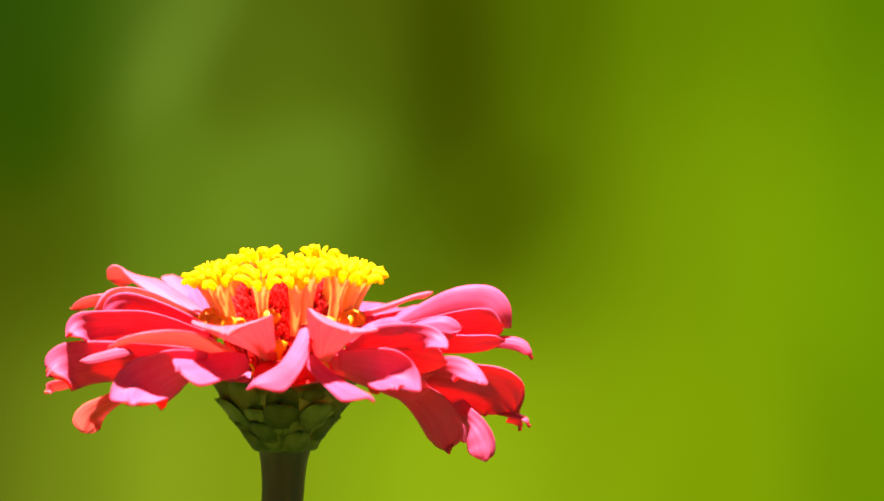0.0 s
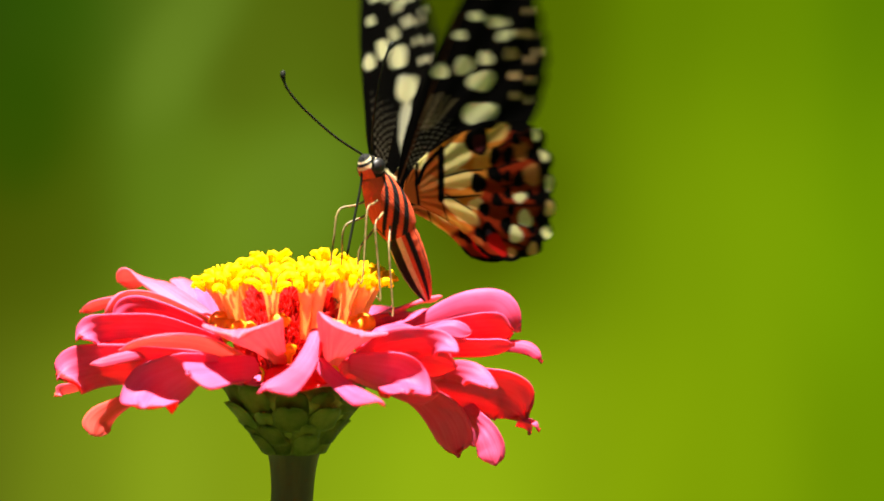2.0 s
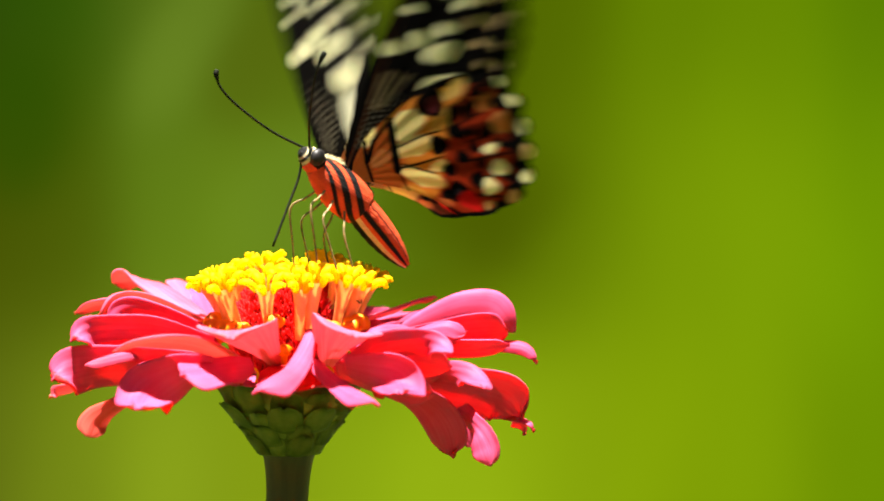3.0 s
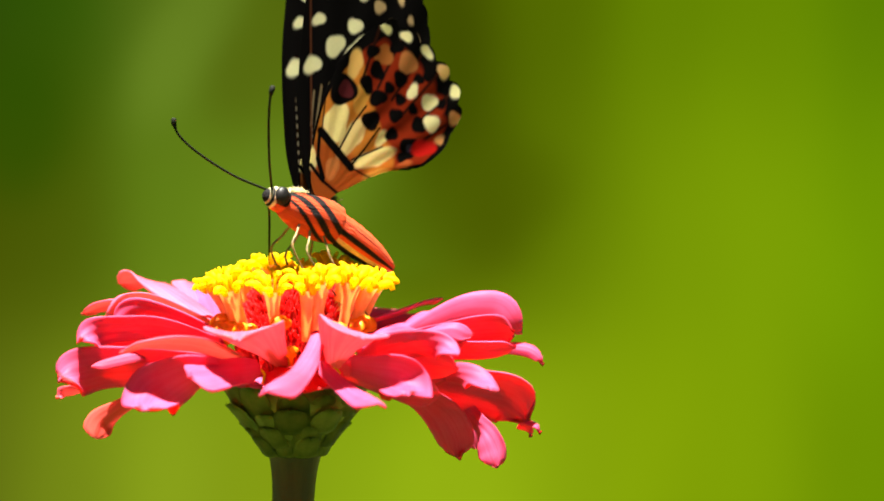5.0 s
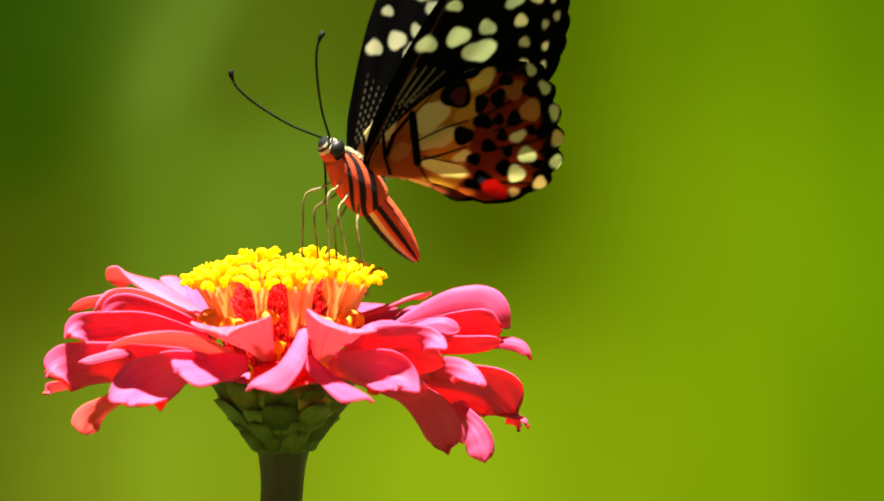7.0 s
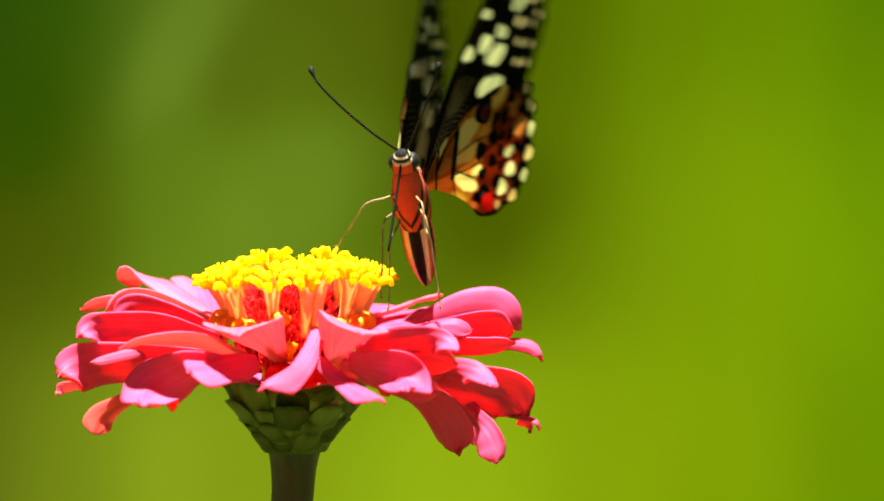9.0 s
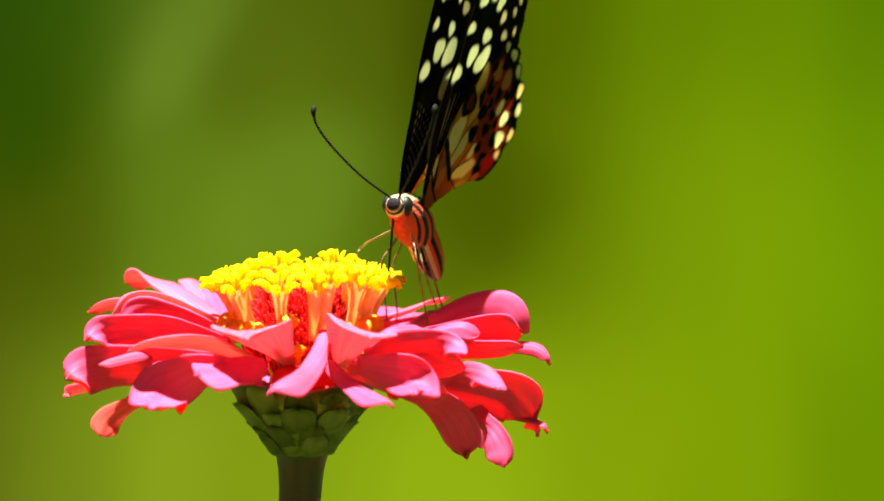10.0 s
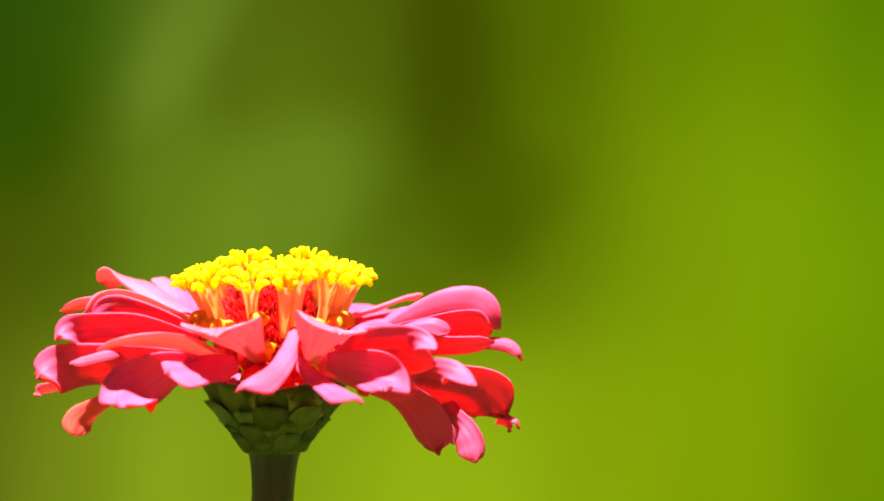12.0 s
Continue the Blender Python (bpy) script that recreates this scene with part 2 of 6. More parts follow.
def petal(path, widths, faces, arch=0.15, tip=1.0, scallop=0.3, lobes=2, seed=0, coral=0):
    """One petal: the line along its middle and its widths (mm, from the flower head), the ways its upper side faces
    from root to tip, how far its sides arch down, how blunt its tip is, and how deep its rim is scalloped into lobes."""
    rnd = random.Random(seed)
    nu, nv = 34, 18
    line, wide, face = along(path, nu), along([(w,) for w in widths], nu), along(faces, nu)
    bm = bmesh.new()
    uvl = bm.loops.layers.uv.new("UVMap")
    ph, ph2, ph3 = (rnd.random() * 6.3 for _ in range(3))
    grid = []
    for i in range(nu + 1):
        u = i / nu
        p = Vector(line[i])
        t = (Vector(line[min(i + 1, nu)]) - Vector(line[max(i - 1, 0)])).normalized()
        n = Vector(face[i])
        s = t.cross(n).normalized()
        n = s.cross(t).normalized()
        w = max(0.3, wide[i][0])
        if u > 0.80:
            x = (u - 0.80) / 0.20
            w *= (1 - 0.86 * x ** 2.6) if tip > 0.8 else 1 - 0.9 * x
        row = []
        for j in range(nv + 1):
            v = 2 * j / nv - 1
            end = max(0.0, (u - 0.72) / 0.28) ** 2
            c = p + s * (v * w / 2)
            c += t * (end * scallop * (0.5 * math.cos(v * math.pi * lobes + 0.3 * ph) - 0.6 * v * v))
            c -= n * (arch * w * (v * v - 0.3))
            ridge = 0.05 * math.cos(v * 11 + ph3) * min(1.0, w / 4)
            c += n * (ridge * math.sin(min(1, 1.2 * u) * math.pi * 0.6) + 0.22 * math.sin(v * 2.6 + ph + u * 5) * u * min(1.0, w / 5))
            c += n * (0.35 * scallop * end * math.cos(v * math.pi * lobes + 0.3 * ph + math.pi) + 0.35 * abs(v) ** 3 * math.sin(u * 9 + ph2 * (1 if v > 0 else 2)) * u * min(1.0, w / 6))
            row.append(bm.verts.new(c * MM))
        grid.append(row)
    for i in range(nu):
        for j in range(nv):
            f = bm.faces.new((grid[i][j], grid[i][j + 1], grid[i + 1][j + 1], grid[i + 1][j]))
            for loop, (a, b) in zip(f.loops, ((i, j), (i, j + 1), (i + 1, j + 1), (i + 1, j))):
                loop[uvl].uv = (b / nv, a / nu)
    bm.normal_update()
    mid = grid[nu // 2][nv // 2]
    if sum((f.normal for f in mid.link_faces), Vector()).dot(Vector(face[nu // 2])) < 0:
        bmesh.ops.reverse_faces(bm, faces=bm.faces[:])
    ob = part("petal", bm, ((PETAL_TOP, PETAL_UNDER), (SALMON_TOP, SALMON_UNDER), (SALMON_TOP, FAN_UNDER))[coral], zinnia, "salmon-pink petal" if coral else "")
    ob.matrix_basis = HEAD_AT
    thick = ob.modifiers.new("thickness", "SOLIDIFY")
    thick.thickness, thick.offset, thick.material_offset = 0.28 * MM, -1, 1
    return ob


petal(((-16.2, 12.0, 6.8), (-17.9, 20.0, 9.2), (-20.2, 26.0, 11.9), (-21.8, 30.0, 12.9)), (2, 5, 6, 4), ((0, 0.55, 0.8), (0, 0.55, 0.8), (0, 0.55, 0.8)), seed=1, coral=1)
petal(((-14.5, 10.0, 6.9), (-16.3, 18.0, 8.9), (-17.8, 24.0, 10.5), (-19.0, 28.0, 11.8)), (3, 6, 7, 6), ((0, -0.3, 1), (0, -0.3, 1), (0, -0.3, 1)), seed=2)
petal(((-12.9, 5.0, 6.1), (-18.4, 10.0, 9.3), (-24.4, 14.0, 12.8), (-28.3, 17.0, 13.9), (-31.7, 18.0, 13.0)), (2.5, 5, 5, 5, 6.8), ((0.2, -0.55, 0.8), (0.2, -0.5, 0.85), (0.1, -0.2, 0.95), (-0.1, 0.65, 0.75), (-0.2, 0.8, 0.6)), seed=3, arch=0.12, coral=1)
petal(((-16.8, 4.0, 6.8), (-26.6, 7.0, 10.2), (-33.1, 9.0, 9.8), (-37.0, 10.0, 8.1)), (2, 3.4, 3.2, 2.8), ((0, -0.3, 1), (0, 0.55, 0.8), (0, 0.55, 0.8)), seed=4, arch=0.3, coral=1)
petal(((-9.7, -2.0, 5.8), (-17.4, 1.0, 8.8), (-24.1, 2.0, 11.2), (-29.0, 2.0, 11.2), (-31.7, 1.0, 8.2)), (2, 4, 4.4, 4.6, 4.6), ((0, 0.55, 0.8), (0, 0.55, 0.8), (-0.3, 0.4, 0.9)), seed=5, arch=0.18, coral=1)
petal(((-11.1, -7.0, 4.7), (-16.7, -6.0, 6.8), (-21.9, -5.0, 8.6), (-26.2, -4.0, 9.1), (-29.9, -4.0, 7.2)), (2, 4, 4.6, 5, 5), ((0, -1, -0.5), (0, -1, -0.5), (0, -1, -0.5), (-0.4, -0.8, 0.4)), seed=6, arch=0.08)
petal(((-11.6, -11.0, 4.5), (-20.6, -12.0, 6.8), (-26.9, -13.0, 7.0), (-31.1, -15.0, 6.6), (-33.7, -17.0, 5.5)), (2, 4.2, 4.6, 5, 5.6), ((0, -1, -0.5), (0, -1, -0.5), (-0.1, -1, -0.2), (-0.6, -0.4, 0.85)), seed=7, arch=0.05, scallop=0.8, lobes=2)
petal(((-5.9, -16.0, 1.8), (-12.5, -21.0, 5.1), (-17.5, -24.0, 6.1), (-22.1, -26.0, 5.8), (-25.9, -26.0, 4.2)), (1.6, 4.6, 5, 4, 3), ((0, 0.5, 0.85), (0, 0.5, 0.85), (0, 0.2, 1)), seed=8, arch=0.12, coral=1)
petal(((-15.5, -9.0, 2.4), (-23.1, -14.0, 3.1), (-27.7, -17.0, 2.4), (-31.4, -18.0, 1.4)), (1.5, 2.6, 2.4, 2.4), ((0, -1, -0.5), (0, -0.7, 0.7), (-0.2, -0.4, 1)), seed=9, arch=0.3)
petal(((-12.3, -14.0, 1.8), (-22.2, -14.0, 1.1), (-29.8, -15.0, 0.9), (-33.9, -16.0, 0.2), (-36.5, -18.0, -0.7)), (2.5, 6.4, 7.4, 7.8, 7.6), ((0, -1, -0.4), (-0.05, -1, -0.4), (-0.2, -1, -0.05), (-0.5, -0.7, 0.6)), seed=10, arch=0.03, scallop=0.9, lobes=3)
petal(((-31.6, -12.0, -1.8), (-35.4, -12.0, -3.1), (-37.1, -12.0, -3.4), (-37.9, -12.0, -4.3)), (1.6, 2, 1.9, 1.2), ((0, -1, -0.5), (0, -1, -0.5), (-0.4, -0.2, 0.9)), seed=11, coral=1)
petal(((-10.4, -24.0, 1.9), (-15.2, -25.0, 0.7), (-18.7, -25.0, -1.0), (-20.6, -27.0, -2.4), (-21.3, -32.0, -4.1)), (3, 7, 8.6, 9.2, 9.5), ((0.1, -1, -0.5), (-0.05, -1, -0.5), (-0.1, -1, -0.15), (-0.1, -0.7, 0.65)), seed=12, arch=0.02, scallop=0.5, lobes=3)
petal(((-15.8, -6.0, -2.1), (-23.9, -8.0, -4.0), (-28.4, -9.0, -6.3), (-31.1, -9.0, -8.5), (-32.0, -10.0, -11.0)), (2, 2.2, 2.6, 4.4, 5.2), ((0, 1, 0.3), (0, 1, 0.3), (0, 1, 0.3)), seed=13, arch=-0.14, scallop=0.05, coral=1)
petal(((-4.5, -20.0, 1.6), (-7.8, -24.0, 1.5), (-11.1, -28.0, 1.2), (-14.6, -31.0, 1.1)), (2.5, 6.5, 8.5, 8.2), ((-0.1, -0.9, 0.2), (-0.2, -0.7, 0.6), (-0.2, -0.6, 0.75)), seed=14, arch=0.1, scallop=0.5, lobes=2)
petal(((-1.3, -12.0, 1.0), (-3.0, -16.0, 3.8), (-4.8, -20.0, 6.2), (-6.3, -25.0, 7.9), (-7.0, -31.0, 6.8)), (1.6, 5.2, 9.2, 12.2, 12.4), ((0.15, 0.9, 0.45), (0.1, 0.8, 0.6), (-0.1, -0.15, 1)), seed=15, coral=2, arch=-0.08, scallop=0.5, lobes=2)
petal(((6.9, -12.0, 0.8), (7.8, -16.0, 3.8), (8.9, -20.0, 6.2), (10.3, -25.0, 8.1), (12.1, -31.0, 7.0)), (1.6, 5, 8.4, 11, 11.2), ((-0.1, 0.9, 0.4), (0, 0.85, 0.5), (0.25, -0.1, 1)), seed=16, coral=2, arch=-0.08, scallop=0.5, lobes=2)
petal(((4.8, -15.0, 6.8), (3.9, -20.0, 4.1), (2.3, -27.0, 1.7), (-0.0, -34.0, 0.3), (-2.1, -39.0, -0.7)), (2.2, 3.2, 4.4, 6, 6.4), ((0.2, -0.9, 0.4), (-0.2, -0.8, 0.6), (-0.3, -0.5, 0.85)), seed=17, arch=0.3)
petal(((5.2, -22.0, 2.5), (7.3, -25.0, 0.9), (9.9, -29.0, -0.8), (12.7, -34.0, -1.9), (14.9, -38.0, -2.5)), (2.4, 3.4, 4.2, 5.4, 5.6), ((0.2, -0.8, 0.6), (0.3, -0.5, 0.8), (0.2, -0.4, 0.9)), seed=18, arch=0.3)
petal(((1.5, -10.0, 0.8), (1.6, -16.0, -0.1), (1.8, -21.0, -1.2), (1.8, -25.0, -2.1)), (6, 9, 11, 10), ((0, -1, -0.5), (0, -1, -0.5), (0, -1, -0.5)), seed=19, arch=0.02)
petal(((10.7, -16.0, 3.8), (14.1, -17.0, 6.6), (17.7, -15.0, 7.3), (21.1, -13.0, 6.8)), (2, 3.6, 3.8, 3.4), ((0, -0.3, 1), (0, -0.35, 0.95), (0, -0.3, 1)), seed=20, arch=0.25)
petal(((12.4, 9.0, 7.4), (17.1, 12.0, 8.7), (21.4, 15.0, 10.1), (24.4, 17.0, 10.5)), (2.2, 2.8, 2.8, 3), ((0, 0.4, 0.9), (0, 0.4, 0.9), (0, 0.4, 0.9)), seed=21, arch=0.2, coral=1)
petal(((16.4, 2.0, 5.0), (19.3, 6.0, 6.7), (21.8, 10.0, 8.0), (24.0, 12.0, 8.1)), (2, 4.4, 5, 4.6), ((0, -0.3, 1), (0, -0.3, 1), (0, -0.3, 1)), seed=22, arch=0.2)
petal(((17.3, 2.0, 5.0), (23.0, 2.0, 8.1), (29.1, 2.0, 10.4), (34.5, 2.0, 10.1), (37.6, 1.0, 5.6)), (3, 6.5, 8.5, 9.5, 8.5), ((0, -0.5, 0.85), (0.0, -0.5, 0.9), (0.75, -0.35, 0.6)), seed=23, arch=0.7, scallop=0.6, lobes=2)
petal(((16.6, -9.0, 4.4), (21.7, -12.0, 6.6), (26.3, -13.0, 7.6), (29.3, -13.0, 6.3)), (2, 3.8, 4.6, 4.6), ((0, -0.4, 0.9), (0, -0.4, 0.9), (0.3, -0.4, 0.9)), seed=24, arch=0.3)
petal(((17.5, -9.0, 3.0), (24.9, -10.0, 3.4), (31.3, -10.0, 3.4), (36.4, -9.0, 4.0)), (2.2, 3.4, 3.2, 2), ((0, -1, -0.5), (0, -1, -0.5), (0, -1, -0.5)), seed=25, arch=0.02)
petal(((17.5, -6.0, 4.2), (24.9, -7.0, 5.0), (31.3, -7.0, 5.7), (36.2, -6.0, 6.0)), (4, 6, 7.6, 6.2), ((0, -1, -0.5), (0, -1, -0.5), (0, -1, -0.5)), seed=26, arch=0.02)
petal(((27.7, 2.0, 2.5), (34.1, 1.0, 3.4), (38.5, 0.0, 3.2), (40.6, -1.0, 1.8), (41.2, -1.0, 0.4)), (2, 2.6, 3, 2, 0.7), ((0, -0.7, 0.7), (0, -0.7, 0.7), (0.6, -0.3, 0.8)), seed=27, arch=0.3, tip=0.5)
petal(((10.8, -19.0, 2.2), (16.2, -21.0, 4.5), (20.7, -22.0, 5.3), (24.1, -25.0, 5.2), (26.7, -29.0, 4.4)), (2, 5.2, 5, 4.4, 3.8), ((0, -1, -0.5), (0, -1, -0.5), (0.1, -1, -0.1), (0.3, -0.4, 0.9)), seed=28, arch=0.12)
petal(((9.5, -13.0, 1.0), (15.9, -18.0, 2.5), (21.3, -20.0, 2.3), (26.9, -20.0, 1.2)), (2, 5.5, 6, 4.5), ((0, -1, -0.5), (0, -1, -0.5), (0, -1, -0.5)), seed=29, arch=0.02)
petal(((9.8, -22.0, 1.7), (14.3, -24.0, 1.0), (17.4, -25.0, 0.2), (18.6, -26.0, -1.0), (19.1, -32.0, -1.6)), (3, 6, 7.6, 8.4, 8.8), ((0.1, -1, -0.3), (0.1, -1, -0.3), (0.1, -1, -0.1), (0.1, -0.3, 1)), seed=30, arch=0.04, scallop=0.8, lobes=2)
petal(((8.6, -14.0, 0.2), (13.2, -18.0, -0.6), (18.7, -21.0, -1.7), (24.0, -22.0, -2.7)), (3, 5, 6, 5), ((0, -1, -0.5), (0, -1, -0.5), (0, -1, -0.5)), seed=31, arch=0.02)
petal(((20.3, -11.0, -0.2), (25.8, -14.0, 0.2), (28.7, -17.0, -0.0), (30.6, -20.0, -0.7), (32.0, -26.0, -1.2)), (2, 3.2, 4.2, 5, 4.8), ((0.1, -1, -0.1), (0.15, -1, 0), (0.2, -0.8, 0.4), (0.3, -0.4, 0.95)), seed=32, arch=0.1, scallop=0.7, lobes=2)
petal(((18.4, -8.0, -1.9), (25.3, -9.0, -3.0), (30.9, -9.0, -3.9), (35.4, -9.0, -5.0), (38.5, -8.0, -8.4)), (4, 8, 9.2, 9.2, 5.5), ((0, -1, -0.5), (0, -1, -0.5), (0.2, -1, -0.4)), seed=33, arch=0.02, scallop=1.4, lobes=3)
petal(((14.0, -12.0, -2.0), (19.9, -13.0, -3.7), (24.0, -13.0, -6.4), (26.3, -12.0, -10.0), (27.1, -11.0, -14.0)), (2.5, 4.4, 6, 6.4, 5.6), ((0, -1, -0.6), (0.1, -1, -0.6), (-0.2, -1, -0.1)), seed=34, arch=0.02, scallop=1.2, lobes=2)
petal(((24.0, -6.0, -4.2), (29.0, -8.0, -7.5), (31.5, -12.0, -10.0), (32.7, -13.0, -12.6), (33.2, -14.0, -15.1)), (3, 3.8, 4, 4.8, 3.8), ((0, -1, -0.5), (0.2, -1, -0.45), (0.4, -0.95, 0.02)), seed=35, arch=0.2)
petal(((23.9, -2.0, -5.5), (27.7, -2.0, -8.3), (29.5, -3.0, -11.0), (30.1, -3.0, -13.3)), (4, 4.4, 3.6, 2.4), ((0, -1, -0.5), (0, -1, -0.5), (0, -1, -0.5)), seed=36, arch=0.02)
petal(((36.4, -8.0, -7.9), (38.2, -8.0, -8.1), (39.9, -9.0, -8.8), (40.5, -9.0, -10.1)), (1.2, 1.8, 1.6, 0.5), ((0, -0.7, 0.7), (0, -0.3, 1), (0.8, -0.3, 0.5)), seed=37, tip=0.5)
petal(((36.9, -7.0, -8.9), (38.3, -7.0, -9.4), (39.0, -7.0, -10.1), (38.9, -7.0, -10.9)), (2, 1.6, 0.9, 0.4), ((0, -1, -0.5), (0, -1, -0.5), (0.8, -0.5, 0.2)), seed=38, tip=0.4)
petal(((-11.2, -6.0, 2.3), (-20.1, -9.0, 3.3), (-27.1, -11.0, 4.1), (-31.6, -12.0, 4.1)), (4, 6, 6.5, 5.5), ((0, -1, -0.5), (0, -1, -0.5), (0, -1, -0.5)), seed=39, arch=0.02)
petal(((-9.0, -10.0, -0.1), (-15.2, -12.0, 0.0), (-20.4, -14.0, -0.3), (-24.4, -15.0, -0.6)), (4, 5, 5, 4), ((0, -1, -0.5), (0, -1, -0.5), (0, -1, -0.5)), seed=40, arch=0.02)
petal(((5.6, -8.0, 0.6), (13.0, -11.0, -0.0), (18.5, -13.0, -0.3), (24.9, -14.0, -0.7)), (4, 6, 6, 5), ((0, -1, -0.5), (0, -1, -0.5), (0, -1, -0.5)), seed=41, arch=0.02)
# Twelve short, mostly hidden petals, added to block the sun from the bracts.
petal(((-5.8, -1.6, -1.0), (-8.7, -2.3, -1.2), (-11.1, -3.0, -1.7), (-13.0, -3.5, -2.2)), (3, 4.5, 5.5, 5), ((0, 0, 1), (0, 0, 1), (0, 0, 1)), seed=42)
petal(((-5.2, -2.9, -1.0), (-7.9, -4.4, -1.2), (-10.1, -5.6, -1.7), (-11.8, -6.5, -2.2)), (3, 4.5, 5.5, 5), ((0, 0, 1), (0, 0, 1), (0, 0, 1)), seed=43)
petal(((-4.4, -4.1, -1.0), (-6.6, -6.1, -1.2), (-8.4, -7.8, -1.7), (-9.9, -9.2, -2.2)), (3, 4.5, 5.5, 5), ((0, 0, 1), (0, 0, 1), (0, 0, 1)), seed=44)
petal(((-3.3, -5.0, -1.0), (-4.9, -7.5, -1.2), (-6.3, -9.6, -1.7), (-7.4, -11.3, -2.2)), (3, 4.5, 5.5, 5), ((0, 0, 1), (0, 0, 1), (0, 0, 1)), seed=45)
petal(((-2.0, -5.7, -1.0), (-2.9, -8.5, -1.2), (-3.7, -10.9, -1.7), (-4.4, -12.8, -2.2)), (3, 4.5, 5.5, 5), ((0, 0, 1), (0, 0, 1), (0, 0, 1)), seed=46)
petal(((-0.5, -6.0, -1.0), (-0.8, -9.0, -1.2), (-1.0, -11.5, -1.7), (-1.2, -13.4, -2.2)), (3, 4.5, 5.5, 5), ((0, 0, 1), (0, 0, 1), (0, 0, 1)), seed=47)
petal(((0.9, -5.9, -1.0), (1.4, -8.9, -1.2), (1.8, -11.4, -1.7), (2.1, -13.3, -2.2)), (3, 4.5, 5.5, 5), ((0, 0, 1), (0, 0, 1), (0, 0, 1)), seed=48)
petal(((2.3, -5.5, -1.0), (3.5, -8.3, -1.2), (4.5, -10.6, -1.7), (5.3, -12.4, -2.2)), (3, 4.5, 5.5, 5), ((0, 0, 1), (0, 0, 1), (0, 0, 1)), seed=49)
petal(((3.6, -4.8, -1.0), (5.4, -7.2, -1.2), (6.9, -9.2, -1.7), (8.1, -10.8, -2.2)), (3, 4.5, 5.5, 5), ((0, 0, 1), (0, 0, 1), (0, 0, 1)), seed=50)
petal(((4.7, -3.8, -1.0), (7.0, -5.7, -1.2), (8.9, -7.2, -1.7), (10.5, -8.5, -2.2)), (3, 4.5, 5.5, 5), ((0, 0, 1), (0, 0, 1), (0, 0, 1)), seed=51)
petal(((5.4, -2.5, -1.0), (8.2, -3.8, -1.2), (10.4, -4.9, -1.7), (12.2, -5.7, -2.2)), (3, 4.5, 5.5, 5), ((0, 0, 1), (0, 0, 1), (0, 0, 1)), seed=52)
petal(((5.9, -1.1, -1.0), (8.8, -1.7, -1.2), (11.3, -2.2, -1.7), (13.3, -2.6, -2.2)), (3, 4.5, 5.5, 5), ((0, 0, 1), (0, 0, 1), (0, 0, 1)), seed=53)
petal(((5.0, 8.7, 4), (9.0, 15.6, 6.5), (13.0, 22.5, 8), (16.5, 28.6, 7.5)), (3, 7, 9, 8), ((0, 0, 1), (0, 0, 1), (0, 0.2, 1)), seed=54, scallop=0.6, lobes=2)
petal(((2.1, 9.8, 4), (3.7, 17.6, 6.5), (5.4, 25.4, 9), (6.9, 32.3, 8.5)), (3, 7, 9, 8), ((0, 0, 1), (0, 0, 1), (0, 0.2, 1)), seed=55, scallop=0.6, lobes=2)
petal(((-1.0, 9.9, 4), (-1.9, 17.9, 6.5), (-2.7, 25.9, 8.5), (-3.4, 32.8, 8.0)), (3, 7, 9, 8), ((0, 0, 1), (0, 0, 1), (0, 0.2, 1)), seed=56, scallop=0.6, lobes=2)
petal(((-3.7, 9.3, 4), (-6.7, 16.7, 6.5), (-9.7, 24.1, 8.8), (-12.4, 30.6, 8.3)), (3, 7, 9, 8), ((0, 0, 1), (0, 0, 1), (0, 0.2, 1)), seed=57, scallop=0.6, lobes=2)
petal(((-6.2, 7.9, 4), (-11.1, 14.2, 6.5), (-16.0, 20.5, 8), (-20.3, 26.0, 7.5)), (3, 7, 9, 8), ((0, 0, 1), (0, 0, 1), (0, 0.2, 1)), seed=58, scallop=0.6, lobes=2)
petal(((7.4, 6.7, 4), (13.4, 12.0, 6.5), (19.3, 17.4, 7.5), (24.5, 22.1, 7.0)), (3, 7, 9, 8), ((0, 0, 1), (0, 0, 1), (0, 0.2, 1)), seed=59, scallop=0.6, lobes=2)
petal(((-8.7, 5.0, 4), (-15.6, 9.0, 6.5), (-22.5, 13.0, 7), (-28.6, 16.5, 6.5)), (3, 7, 9, 8), ((0, 0, 1), (0, 0, 1), (0, 0.2, 1)), seed=60, scallop=0.6, lobes=2)
petal(((9.4, 3.4, 4), (16.9, 6.2, 6.5), (24.4, 8.9, 6.5), (31.0, 11.3, 6.0)), (3, 7, 9, 8), ((0, 0, 1), (0, 0, 1), (0, 0.2, 1)), seed=61, scallop=0.6, lobes=2)


# involucre, stem
def make_stem():
    bm = bmesh.new()
    path, radii = [], []
    for i in range(41):
        h = i / 40
        z = -HEAD * 1000 * (1 - h) - 24 * h - 4 * (1 - h)
        path.append((6 * math.sin(h * 3.1) * (1 - h) - 0.5, 4 * math.sin(h * 4) * (1 - h), z))
        radii.append(4.2 - 0.75 * h)
    for z, r in ((-21.5, 3.5), (-19.5, 3.6), (-17.5, 3.8), (-16.0, 4.05), (-15.0, 4.3), (-14.2, 4.65), (-13.0, 4.7)):
        path.append((-0.4 + (z + 24) * 0.03, 0, z)), radii.append(r)
    rings = tube(bm, path, radii, 20)
    for ring in rings:  # shallow grooves
        c = sum((v.co for v in ring), Vector()) / len(ring)
        for k, v in enumerate(ring):
            v.co = c + (v.co - c) * (1 + 0.03 * (k % 2))
    part("stem", bm, STEM, zinnia, "thick dark green grooved stem").matrix_basis = HEAD_AT


